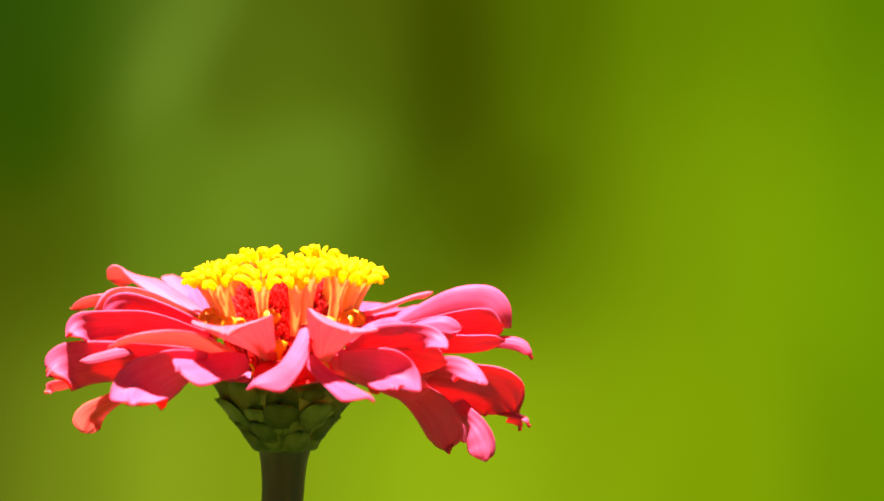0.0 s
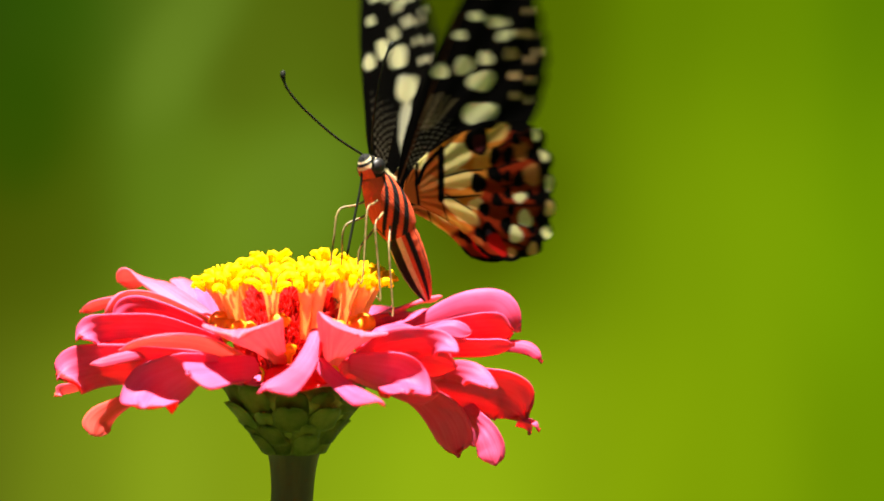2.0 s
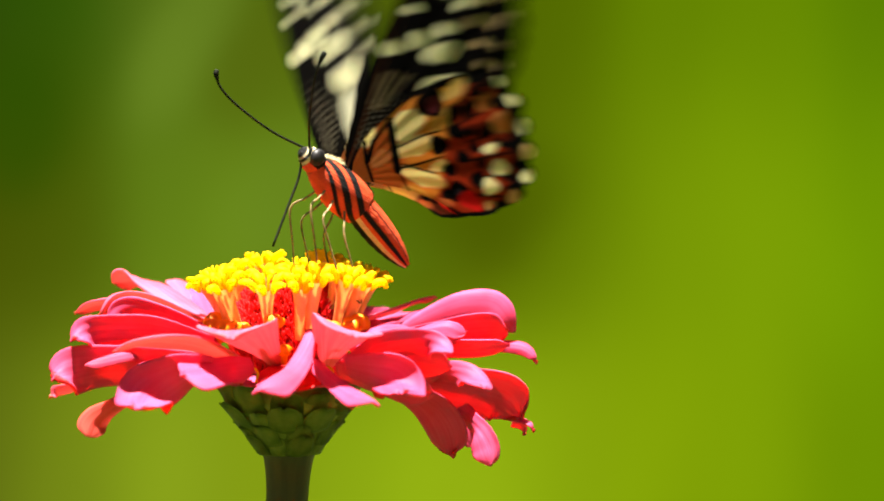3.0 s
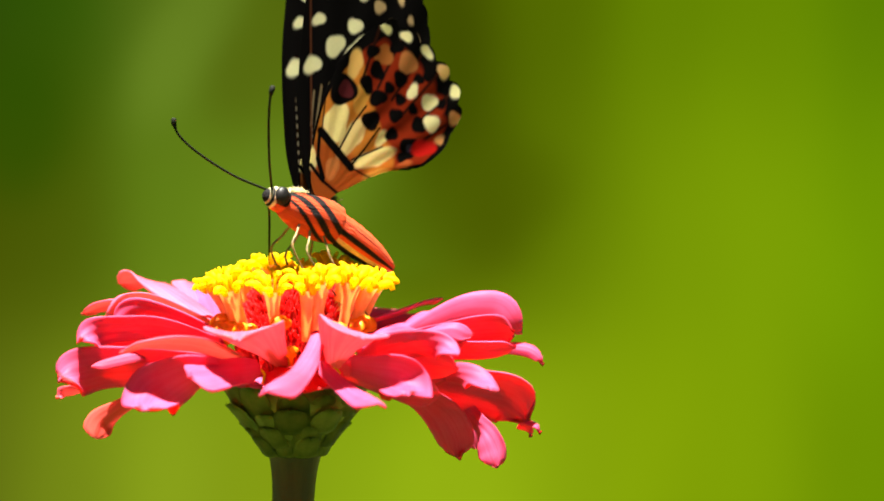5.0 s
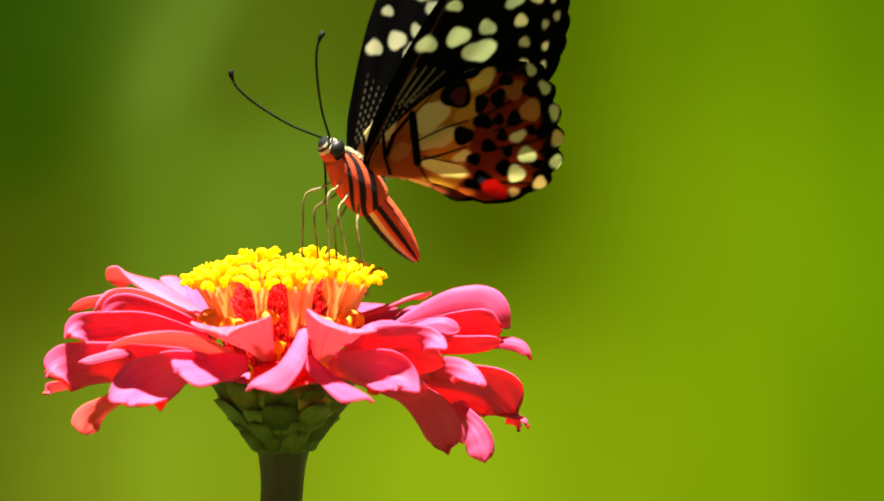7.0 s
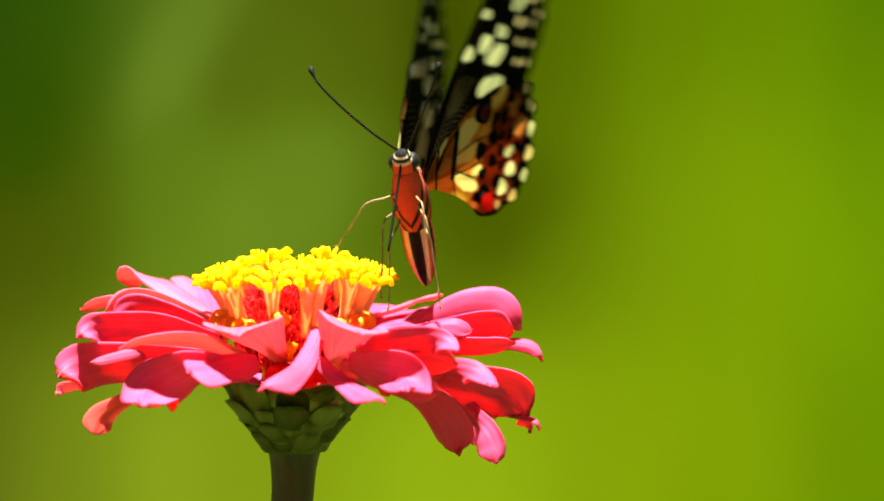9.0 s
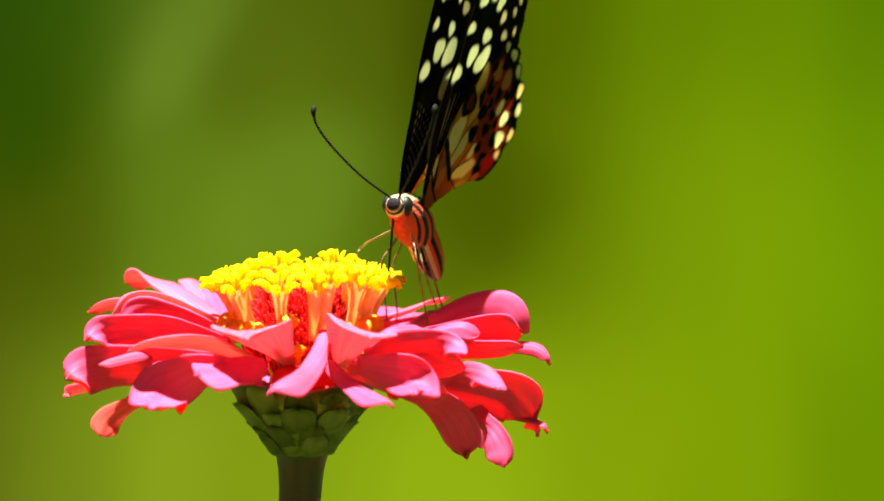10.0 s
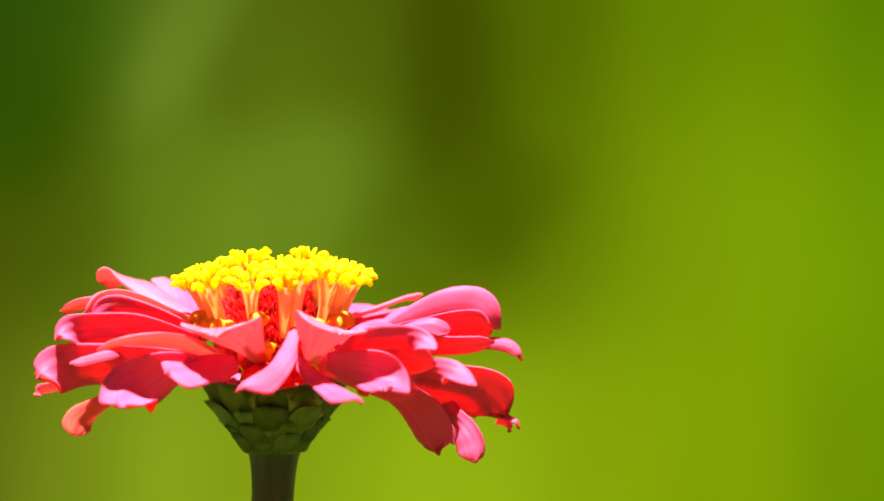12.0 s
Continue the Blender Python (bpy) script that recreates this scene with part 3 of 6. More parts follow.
def make_involucre():
    bm = bmesh.new()
    prof = ((4.9, -14.3), (5.9, -13.3), (7.2, -11.2), (9.2, -8.6), (10.9, -6.0), (11.2, -4.5), (10.6, -3.2), (9.0, -2.4), (3, -2.2))
    rings = [[bm.verts.new(Vector((r * math.cos(a), r * math.sin(a), z)) * MM) for a in (2 * math.pi * k / 32 for k in range(32))] for r, z in prof]
    for a, b in zip(rings, rings[1:]):
        for k in range(32):
            bm.faces.new((a[k], a[(k + 1) % 32], b[(k + 1) % 32], b[k]))
    bm.faces.new(rings[0][::-1]), bm.faces.new(rings[-1])
    part("receptacle", bm, BRACT, zinnia, "green cup-shaped base of the flower head").matrix_basis = HEAD_AT
    # one overlapping scale, then copies in rows
    bm = bmesh.new()
    nu, nv, grid = 8, 8, []
    for i in range(nu + 1):
        u = i / nu
        row = []
        for j in range(nv + 1):
            v = 2 * j / nv - 1
            w = 2.7 * math.sqrt(max(0.02, 1 - max(0, (u - 0.45) / 0.55) ** 2.4))
            row.append(bm.verts.new(Vector((v * w, 0.55 * (1 - v * v) + 0.5 * u ** 3, u * 5.6)) * MM))
        grid.append(row)
    for i in range(nu):
        for j in range(nv):
            bm.faces.new((grid[i][j], grid[i][j + 1], grid[i + 1][j + 1], grid[i + 1][j]))
    bmesh.ops.solidify(bm, geom=bm.faces[:], thickness=0.3 * MM)
    bmesh.ops.recalc_face_normals(bm, faces=bm.faces[:])
    first = None
    rnd = random.Random(4)
    for r, z, tilt, n, off, size in ((5.0, -14.5, 33, 9, 0.2, 0.75), (6.0, -12.8, 36, 10, 0.0, 0.95), (7.8, -10.2, 34, 11, 0.35, 1.0), (9.5, -7.6, 28, 12, 0.1, 1.0)):
        for k in range(n):
            a = 2 * math.pi * (k + off + rnd.uniform(-0.28, 0.28)) / n
            if first is None:
                first = part("bract", bm, BRACT, zinnia, "overlapping green bract with a dark rim")
                ob = first
            else:
                ob = new("bract", first.data)
                ob.parent = zinnia
            m = Matrix.Translation(Vector((r * math.cos(a), r * math.sin(a), z)) * MM) @ Matrix.Rotation(a - math.pi / 2, 4, "Z") @ Matrix.Rotation(-radians(tilt + rnd.uniform(-7, 7)), 4, "X")
            ob.matrix_basis = HEAD_AT @ m @ Matrix.Scale(size * rnd.uniform(0.82, 1.2), 4)


def make_disc():
    # cone with red chaff
    bm = bmesh.new()
    rings = []
    for i in range(9):
        h = i / 8
        r = 8.8 * math.cos(h * 1.3) ** 0.6 + 0.2
        rings.append([bm.verts.new(Vector((r * math.cos(a), r * math.sin(a), -2 + 14.5 * math.sin(h * 1.5))) * MM) for a in (2 * math.pi * k / 24 for k in range(24))])
    for a, b in zip(rings, rings[1:]):
        for k in range(24):
            bm.faces.new((a[k], a[(k + 1) % 24], b[(k + 1) % 24], b[k]))
    bm.faces.new(rings[-1])
    part("cone", bm, RECEPTACLE, zinnia, "dark red cone at the flower's heart").matrix_basis = HEAD_AT
    rnd = random.Random(11)
    bm = bmesh.new()
    for k in range(5200):
        h = rnd.random() ** 0.9
        a = k * 2.39996
        r = 8.9 * math.cos(h * 1.3) ** 0.6 + 0.2
        p = Vector((r * math.cos(a), r * math.sin(a), -1.5 + 14.5 * math.sin(h * 1.5)))
        d = (Vector((math.cos(a), math.sin(a), 0)) * (0.7 - 0.3 * h) + Vector((rnd.uniform(-.25, .25), rnd.uniform(-.25, .25), 0.9))).normalized()
        ln = rnd.uniform(0.9, 1.9)
        tube(bm, [p, p + d * ln * 0.5, p + d * ln * 0.9, p + d * ln], [0.14, 0.17, 0.13, 0.05], 5)
    ob = part("chaff", bm, CHAFF, zinnia, "bristly crimson scales between the florets")
    ob.matrix_basis = HEAD_AT
    tagged(ob, kind="stuff")

    # one open disc floret: a flaring tube and five curled lobes, hairy yellow
    def floret_mesh(seed, spread):
        r = random.Random(seed)
        b = bmesh.new()
        tube(b, [(0, 0, 0), (0.1, 0, 3), (0.1, 0.05, 6), (0, 0, 8.4), (0, 0, 9.6)], [0.78, 0.86, 1.05, 1.45, 1.9], 12, closed=False, mat=0)
        for k in range(5):
            a = 2 * math.pi * (k + r.uniform(-0.15, 0.15)) / 5
            out = Vector((math.cos(a), math.sin(a), 0))
            s = spread * r.uniform(0.8, 1.15)
            path = bezier([out * 1.6 + Vector((0, 0, 9.0)), out * (2.1 + 0.3 * s) + Vector((0, 0, 10.4)), out * (2.5 + 0.9 * s) + Vector((0, 0, 10.9)),
                           out * (3.0 + 1.2 * s) + Vector((0, 0, 10.5 - r.uniform(-0.9, 1.1) * s))], 4)
            n = len(path)
            rings = tube(b, path, [0.54 + 0.28 * math.sin(math.pi * min(1, i / (n - 1) * 1.1)) for i in range(n)], 8, mat=1)
            for ring in rings:  # flat straps
                c = sum((v.co for v in ring), Vector()) / len(ring)
                for v in ring:
                    v.co.z = c.z + (v.co.z - c.z) * 0.7
        # stamens in the throat
        for k in range(3):
            a = 2.1 * k + seed
            o = Vector((math.cos(a), math.sin(a), 0)) * 0.45
            tube(b, [o + Vector((0, 0, 9)), o * 1.3 + Vector((0, 0, 11.0)), o * 2.2 + Vector((0, 0, 11.9))], [0.28, 0.3, 0.22], 6, mat=1)
        me = bpy.data.meshes.new("disc_floret")
        b.to_mesh(me)
        b.free()
        me.materials.append(FLORET_TUBE), me.materials.append(FLORET_LOBE)
        me.polygons.foreach_set("use_smooth", [True] * len(me.polygons))
        return me

    kinds = [floret_mesh(k, 0.55 + 0.2 * k) for k in range(4)]
    front = (-97, -62, -47, -14, 13, 22, 48, 64, 90)  # the outer ring: degrees round from the front; gaps show the red heart
    rings = [(10.2, 5.2, 13.6, 14.3, [radians(d - 90) for d in front] + [radians(5 + 18.5 * k) for k in range(10)]),
             (6.6, 7.5, 9.8, 16.0, [2 * math.pi * (k + 0.3) / 9 for k in range(9)]),
             (3.2, 8.0, 5.2, 16.0, [2 * math.pi * (k + 0.1) / 5 for k in range(5)]),
             (0.0, 8.0, 0.3, 15.6, [0.0])]
    count = 0
    for r0, z0, r1, z1, turns in rings:
        for a in turns:
            if 5 < r0 < 9 and math.sin(a) < -0.5:
                continue
            p0 = Vector((r0 * math.cos(a), r0 * math.sin(a), z0 + rnd.uniform(-0.4, 0.4)))
            p1 = Vector((r1 * math.cos(a) + rnd.uniform(-.3, .3), r1 * math.sin(a) + rnd.uniform(-.3, .3), z1 + rnd.uniform(-0.8, 1.3)))
            d = p1 - p0
            q = d.to_track_quat("Z", "X").to_matrix().to_4x4()
            ob = new("disc_floret", kinds[count % 4])
            ob.parent = zinnia
            ob.matrix_basis = HEAD_AT @ Matrix.Translation(p0 * MM) @ q @ Matrix.Rotation(rnd.random() * 6, 4, "Z") @ Matrix.Diagonal((0.95, 0.95, d.length / 10.2, 1))
            if count == 0:
                tagged(ob, "yellow star-shaped floret on a peach tube")
            count += 1

    # unopened orange buds low on the cone
    def bud_mesh(seed):
        r = random.Random(seed)
        b = bmesh.new()
        rings = tube(b, [(0, 0, z) for z in (0, 1.4, 2.4, 2.9, 3.5, 4.1, 4.6, 4.9)], [0.6, 0.7, 0.9, 1.45, 1.7, 1.5, 0.95, 0.3], 20)
        for i, ring in enumerate(rings[3:]):  # five closed lobes
            c = sum((v.co for v in ring), Vector()) / len(ring)
            for k, v in enumerate(ring):
                v.co = c + (v.co - c) * (1 + 0.24 * math.cos(k * math.pi / 2 + seed)) + Vector((0, 0, r.uniform(-0.08, 0.08) * MM))
        me = bpy.data.meshes.new("bud")
        b.to_mesh(me)
        b.free()
        me.materials.append(BUD)
        me.polygons.foreach_set("use_smooth", [True] * len(me.polygons))
        return me

    buds = [bud_mesh(k) for k in range(3)]
    for k, (deg, r, z, size) in enumerate(((-154, 12.0, 5.0, 0.95), (-148, 12.5, 4.2, 0.9), (-140, 12.2, 4.6, 0.8), (-128, 12.2, 4.3, 0.85), (-120, 12.3, 4.6, 0.75), (-97, 12.4, 5.0, 1.0),
                                           (-90, 12.8, 1.2, 0.75), (-62, 12.2, 4.6, 0.9), (-55, 12.4, 4.4, 0.85), (-40, 12.6, 4.2, 1.0), (-33, 12.8, 4.6, 1.0), (-44, 13.0, 2.6, 0.8), (-28, 12.4, 5.0, 0.9))):
        a = radians(deg)
        ob = new("bud", buds[k % 3])
        ob.parent = zinnia
        ob.matrix_basis = HEAD_AT @ Matrix.Translation(Vector((r * math.cos(a), r * math.sin(a), z)) * MM) @ Matrix.Rotation(a, 4, "Z") @ Matrix.Rotation(0.45, 4, "Y") @ Matrix.Scale(size * 0.95, 4)
        if k == 0:
            tagged(ob, "small unopened orange floret bud")
    # thin yellow styles at the petals' roots
    for x, y, z, c in ((-6.0, -11.5, 0.2, 1), (-4.6, -12, -0.4, 1), (0.6, -12.5, 0.0, -1), (7.5, -12, -0.2, 1), (10.5, -10, 0.0, -1)):
        b = bmesh.new()
        tube(b, bezier([(x, y, z - 1.5), (x + 0.3 * c, y - 0.3, z + 0.2), (x - 0.7 * c, y - 0.6, z + 1.0), (x - 2.0 * c, y - 0.8, z + 0.9)], 4), [0.2] * 13, 6)
        part("style", b, FLORET_LOBE, zinnia, "thin curled yellow style").matrix_basis = HEAD_AT


make_stem()
make_involucre()
make_disc()

# ---- the butterfly ----
butterfly = tagged(new("butterfly"), "butterfly with black cream-spotted wings and an orange striped body", "butterfly")
CREAM, INK, RED = (0.68, 0.52, 0.22), (0.002, 0.0015, 0.001), (0.55, 0.012, 0.008)


class Paint:
    """Wing colours laid down as soft-edged spots and streaks, in mm along and across the wing."""

    def __init__(self, s, f, ground):
        self.s, self.f = s, f
        self.col = np.tile(np.array(ground, float), (len(s), 1))

    def lay(self, mask, colour):
        self.col += mask[:, None] * (np.array(colour) - self.col)

    def spot(self, s, f, a, b, deg=0.0, colour=CREAM, soft=0.3):
        c, d = math.cos(radians(deg)), math.sin(radians(deg))
        x, y = (self.s - s) * c + (self.f - f) * d, -(self.s - s) * d + (self.f - f) * c
        r = np.sqrt((x / a) ** 2 + (y / b) ** 2)
        wob = 1 + 0.10 * np.sin(3 * np.arctan2(y, x) + s * 7 + f)
        self.lay(np.clip((wob - r) * min(a, b) / soft + 0.5, 0, 1), colour)

    def streak(self, p, q, width, colour=INK, soft=0.2):
        p, q = np.array(p, float), np.array(q, float)
        d = q - p
        t = np.clip(((self.s - p[0]) * d[0] + (self.f - p[1]) * d[1]) / (d @ d), 0, 1)
        r = np.hypot(self.s - p[0] - t * d[0], self.f - p[1] - t * d[1])
        self.lay(np.clip((width / 2 - r) / soft + 0.5, 0, 1), colour)


def paint_forewing(s, f, rel, upper):
    p = Paint(s, f, INK)
    cream = (0.66, 0.64, 0.42) if upper else (0.66, 0.61, 0.38)
    r, deg = np.hypot(s, f), np.degrees(np.arctan2(f, s))
    for k in range(6):  # rows of pale dusting in dots near the root
        d = np.abs(deg - (16 - 4.6 * k)) * np.radians(1) * r
        dots = np.clip(np.sin(r * (4.2 if upper else 5.5) + 1.7 * k) * 2, 0, 1)
        p.lay(np.clip((0.22 - d) / 0.12, 0, 1) * dots * np.clip((19 - r) / 3, 0, 1) * np.clip((r - 5) / 2, 0, 1) * 0.42, (0.5, 0.42, 0.26))
    if not upper:
        for a, b in (((12.6, 2.9), (20.2, 3.7)), ((13.1, 2.1), (21.2, 2.3)), ((13.0, 3.9), (18.8, 4.8)), ((14.4, 1.5), (22.0, 0.6))):
            p.streak(a, b, 0.28, (0.30, 0.22, 0.10), 0.3)
        p.streak((2, 0.8), (34, 9.6), 0.3, (0.12, 0.035, 0.012), 0.3)  # reddish vein behind the leading edge
    for a, b, ra, rb, turn in ((23.0, 6.3, 1.8, 1.15, -39), (27.8, 3.0, 2.1, 1.35, -29), (32.6, 0.1, 1.4, 1.1, -54), (28.9, -1.8, 2.9, 1.5, -34), (24.2, -5.0, 3.8, 1.7, -38),
                               (31.0, 7.1, 1.3, 0.8, -44), (36.2, 6.6, 1.4, 0.8, -54), (39.3, 2.4, 2.2, 0.9, -49), (39.0, -0.5, 1.7, 0.8, -25), (42.0, 7.4, 1.5, 0.9, 20)):
        p.spot(a, b, ra * 1.12, rb * 1.15, turn, cream)
    if upper:
        for a, b, ra, rb, turn in ((14.5, -5.4, 4.4, 1.6, 14), (19.0, -6.2, 3.0, 2.6, 0), (24.4, -4.8, 3.6, 2.3, -40), (29.2, -1.6, 2.9, 1.7, -34)):
            p.spot(a, b, ra, rb, turn, cream)
    dull = cream if upper else (0.50, 0.33, 0.17)
    for a, b, ra, rb in ((37.7, -3.7, 1.4, 1.3), (35.6, -6.9, 1.1, 1.0), (42.4, -3.3, 1.4, 0.95), (33.0, -9.3, 1.1, 0.9)):
        p.spot(a, b, ra * 0.9, rb * 0.85, -50, dull)
    for a, b in ((48.2, 4.6), (47.6, 1.4), (46.4, -1.7), (44.6, -5.6), (42.9, -8.2), (40.4, -7.6), (37.8, -10.2), (35.2, -12.4)):
        p.spot(a, b, 0.8, 0.6, 30, dull)
    return p.col


def paint_hindwing(s, f, rel, upper):
    r = np.hypot(s, f)
    deg = np.degrees(np.arctan2(f, s))
    base, band, outer = ((0.34, 0.10, 0.02), (0.72, 0.36, 0.08), (0.14, 0.03, 0.010)) if upper else ((0.42, 0.09, 0.012), (0.54, 0.19, 0.022), (0.29, 0.024, 0.004))
    p = Paint(s, f, base)
    p.lay(np.clip((r - 10.5) / 1.5, 0, 1), band)
    p.lay(np.clip((r - np.interp(deg, (-57, -48, -38, -20, -10, 2), (15.5, 17.6, 17.2, 21.2, 27.5, 31))) / 0.9, 0, 1), outer)
    p.lay(np.clip((rel - 0.875) / 0.03, 0, 1), INK)
    cream, gold, white, brown = (0.85, 0.71, 0.32), (0.68, 0.36, 0.06), (0.80, 0.72, 0.42), (0.44, 0.15, 0.03)
    for turn in (-14, -22, -30, -37.5, -44.5, -51.5):  # veins through the dark rim
        c, d = math.cos(radians(turn)), math.sin(radians(turn))
        p.streak((24 * c, 24 * d), (35 * c, 35 * d), 0.5, (0.03, 0.006, 0.002))
    for a, b, ra, rb, turn, c in ((14.9, -1.4, 3.6, 2.3, -12, cream), (25.6, -4.1, 2.8, 1.3, -10, (0.70, 0.46, 0.14)), (20.3, -5.9, 2.9, 1.5, -15, gold), (13.1, -4.9, 4.4, 1.6, -32, (0.80, 0.62, 0.26)),
                                 (13.9, -10.6, 1.7, 0.9, -30, cream), (10.3, -9.6, 4.6, 1.35, -64, cream), (7.9, 2.6, 2.0, 0.9, 10, cream), (7.1, -1.4, 2.0, 1.3, -15, (0.56, 0.20, 0.05)),
                                 (18.4, 2.3, 6.0, 0.45, -13, (0.62, 0.40, 0.16)), (28.1, -9.6, 2.0, 1.7, -59, brown), (27.7, -14.5, 2.0, 1.9, -59, (0.54, 0.22, 0.06)), (7.6, -10.2, 2.6, 0.7, -64, gold)):
        p.spot(a, b, ra, rb, turn, c, 0.35)
    p.streak((12.9, 1.4), (10.3, -1.9), 1.5)  # the black bars and veins that part the pale cells
    p.streak((10.3, -1.9), (7.9, -5.0), 1.5)
    p.streak((12.1, 1.6), (8.2, 1.5), 0.7)
    p.streak((8.2, 1.5), (5.2, 0.2), 0.9)
    p.streak((6.9, 2.8), (4.7, 0.2), 0.7)
    p.streak((4.7, 0.2), (2.6, -3.8), 0.6)
    for a, b, w in (((7.9, -4.8), (11.3, -7.3), 0.4), ((11.3, -7.3), (15.6, -10.0), 0.35), ((10.6, -2.5), (15.3, -4.7), 0.35), ((15.3, -4.7), (18.8, -7.0), 0.35), ((9.2, -5.1), (12.5, -10.9), 0.3),
                    ((7.9, -5.0), (6.0, -11.5), 0.35), ((12.6, 1.2), (21.5, 1.0), 0.25)):
        p.streak(a, b, w)
    p.spot(20.7, -2.2, 2.9, 2.5, -39, INK)
    p.spot(20.8, -2.7, 1.4, 1.5, -59, (0.09, 0.012, 0.014))
    for a, b, ra, rb in ((16.5, -8.2, 1.8, 1.5), (22.5, -6.7, 1.2, 1.6), (25.2, -8.5, 1.3, 1.6), (28.3, -7.2, 1.4, 1.0), (20.6, -9.2, 1.8, 1.2), (22.7, -11.2, 1.0, 1.0), (15.0, -12.6, 1.3, 1.0), (18.3, -13.0, 1.4, 1.1),
                         (13.3, -16.3, 1.9, 1.6), (17.5, -17.8, 1.3, 1.4), (24.7, -13.3, 1.3, 1.4), (30.1, -12.0, 1.4, 1.1), (21.2, -13.7, 1.0, 1.0), (20.0, -16.4, 0.9, 1.0), (25.4, -17.0, 1.1, 0.9), (22.0, -22.0, 1.2, 0.8),
                         (11.4, -15.0, 1.1, 0.8), (26.2, -18.9, 1.1, 0.8)):
        p.spot(a, b, ra * 1.08, rb * 1.08, -59, INK)
    p.spot(13.3, -16.4, 0.8, 0.6, -59, (0.03, 0.035, 0.06))
    p.spot(13.8, -19.1, 2.7, 1.4, -74, RED)
    p.spot(10.2, -15.6, 1.7, 0.6, -62, (0.60, 0.16, 0.04))
    for a, b, ra, rb, turn in ((23.0, -16.0, 1.6, 0.9, -25), (21.9, -19.6, 1.8, 1.35, -64), (18.3, -20.4, 1.65, 1.5, -69)):
        p.spot(a, b, ra, rb, turn, white)
    rust = (0.56, 0.27, 0.10)
    for a, b, ra, rb, turn, c in ((32.2, -13.7, 1.3, 0.9, -99, white), (30.5, -18.2, 0.9, 1.5, -35, white), (27.7, -21.9, 1.25, 1.4, -40, (0.72, 0.45, 0.2)), (24.7, -24.8, 1.2, 1.25, -59, white),
                                  (20.1, -25.0, 1.25, 1.2, -59, rust), (15.8, -22.4, 1.0, 0.8, -59, rust), (32.6, -9.6, 1.2, 0.8, -105, white)):
        p.spot(a, b, ra, rb, turn, white if upper else c)
    return p.col


def wing_outline(points, deg):
    xs = np.array([p[0] for p in points])
    ys = np.array([p[1] for p in points])
    return np.interp(deg, xs, ys)


def smooth(y, n):
    k = np.ones(n) / n
    return np.convolve(np.pad(y, n // 2, mode="edge"), k, "valid")[:len(y)]


def make_wing(name, side, outline, teeth, paint, label, hollow=None):
    na, nr = 240, 150
    deg = np.linspace(outline[0][0], outline[-1][0], na)
    edge = smooth(wing_outline(outline, deg), 7)
    if teeth:
        lo, hi, n, depth = teeth
        edge = edge * (1 + depth * np.where((deg > lo) & (deg < hi), np.abs(np.sin((deg - lo) / (hi - lo) * math.pi * n)), 0.6))
    rel = np.linspace(0.03, 1, nr)
    rr = rel[:, None] * edge[None, :]
    turn = np.repeat(deg[None, :], nr, 0)
    if hollow:
        turn = deg[-1] - (deg[-1] - turn) * (deg[-1] - np.interp(rr, *hollow)) / (deg[-1] - deg[0])
    s, f = rr * np.cos(np.radians(turn)), rr * np.sin(np.radians(turn))
    s, f = s.ravel(), f.ravel()
    rel = np.repeat(rel, na)
    # gentle camber and folds along the veins
    z = 0.13 * np.sin(np.tile(deg, nr) * 0.55) * rel * np.clip(np.hypot(s, f) / 20, 0, 1) - 1.2 * (s / 50) ** 2
    t = 0.05
    co = np.concatenate([np.stack([side * s, f, z + t], 1), np.stack([side * s, f, z - t], 1)]) * MM
    n = na * nr
    idx = np.arange(n).reshape(nr, na)
    a, b, c, d = idx[:-1, :-1].ravel(), idx[:-1, 1:].ravel(), idx[1:, 1:].ravel(), idx[1:, :-1].ravel()
    top = np.stack([a, b, c, d], 1) if side > 0 else np.stack([d, c, b, a], 1)
    under = np.stack([d, c, b, a], 1) + n if side > 0 else np.stack([a, b, c, d], 1) + n
    ring = np.concatenate([idx[-1], idx[::-1, -1][1:], idx[0, ::-1][1:], idx[1:-1, 0]])
    nxt = np.roll(ring, -1)
    wall = np.stack([ring, nxt, nxt + n, ring + n], 1)
    me = bpy.data.meshes.new(name)
    me.from_pydata(co.tolist(), [], np.concatenate([top, under, wall]).tolist())
    col = np.ones((2 * n, 4))
    col[:n, :3], col[n:, :3] = paint(s, f, rel, True), paint(s, f, rel, False)
    me.color_attributes.new("pattern", "FLOAT_COLOR", "POINT").data.foreach_set("color", col.ravel())
    return from_mesh(name, me, WING, butterfly, label)


FOREWING = ((-36.7, 2), (-31.3, 9), (-28.2, 25), (-25.6, 35), (-22.4, 39), (-17.5, 42.4), (-10.5, 46.3), (-1.8, 48.8), (4.7, 50), (9.1, 50.2), (12.4, 48.5), (14.7, 44), (17.8, 33), (22.2, 22), (26.5, 14), (35.2, 4))
HINDWING = ((-62.5, 19.5), (-61, 22.5), (-59, 25.8), (-55.5, 29.6), (-51, 33.2), (-44, 35.3), (-32, 35.6), (-23, 35.6), (-16, 35.0), (-11.3, 31.8), (-6, 27.3), (-0.8, 23), (6, 15.6), (14.4, 9.5), (24, 6.5), (34, 4.1))
HOLLOW = ((0, 4, 6.4, 12, 17.7, 22), (-34, -42, -48.6, -53.4, -57.7, -62.5))  # the hindwing's inner edge: how far round it reaches at each radius
FORE_LABEL, HIND_LABEL = "black forewing with cream spots", "tawny hindwing with cream and black spots and a red mark"
left_forewing = make_wing("forewing", -1, FOREWING, (-20, 5, 6, 0.015), paint_forewing, FORE_LABEL)
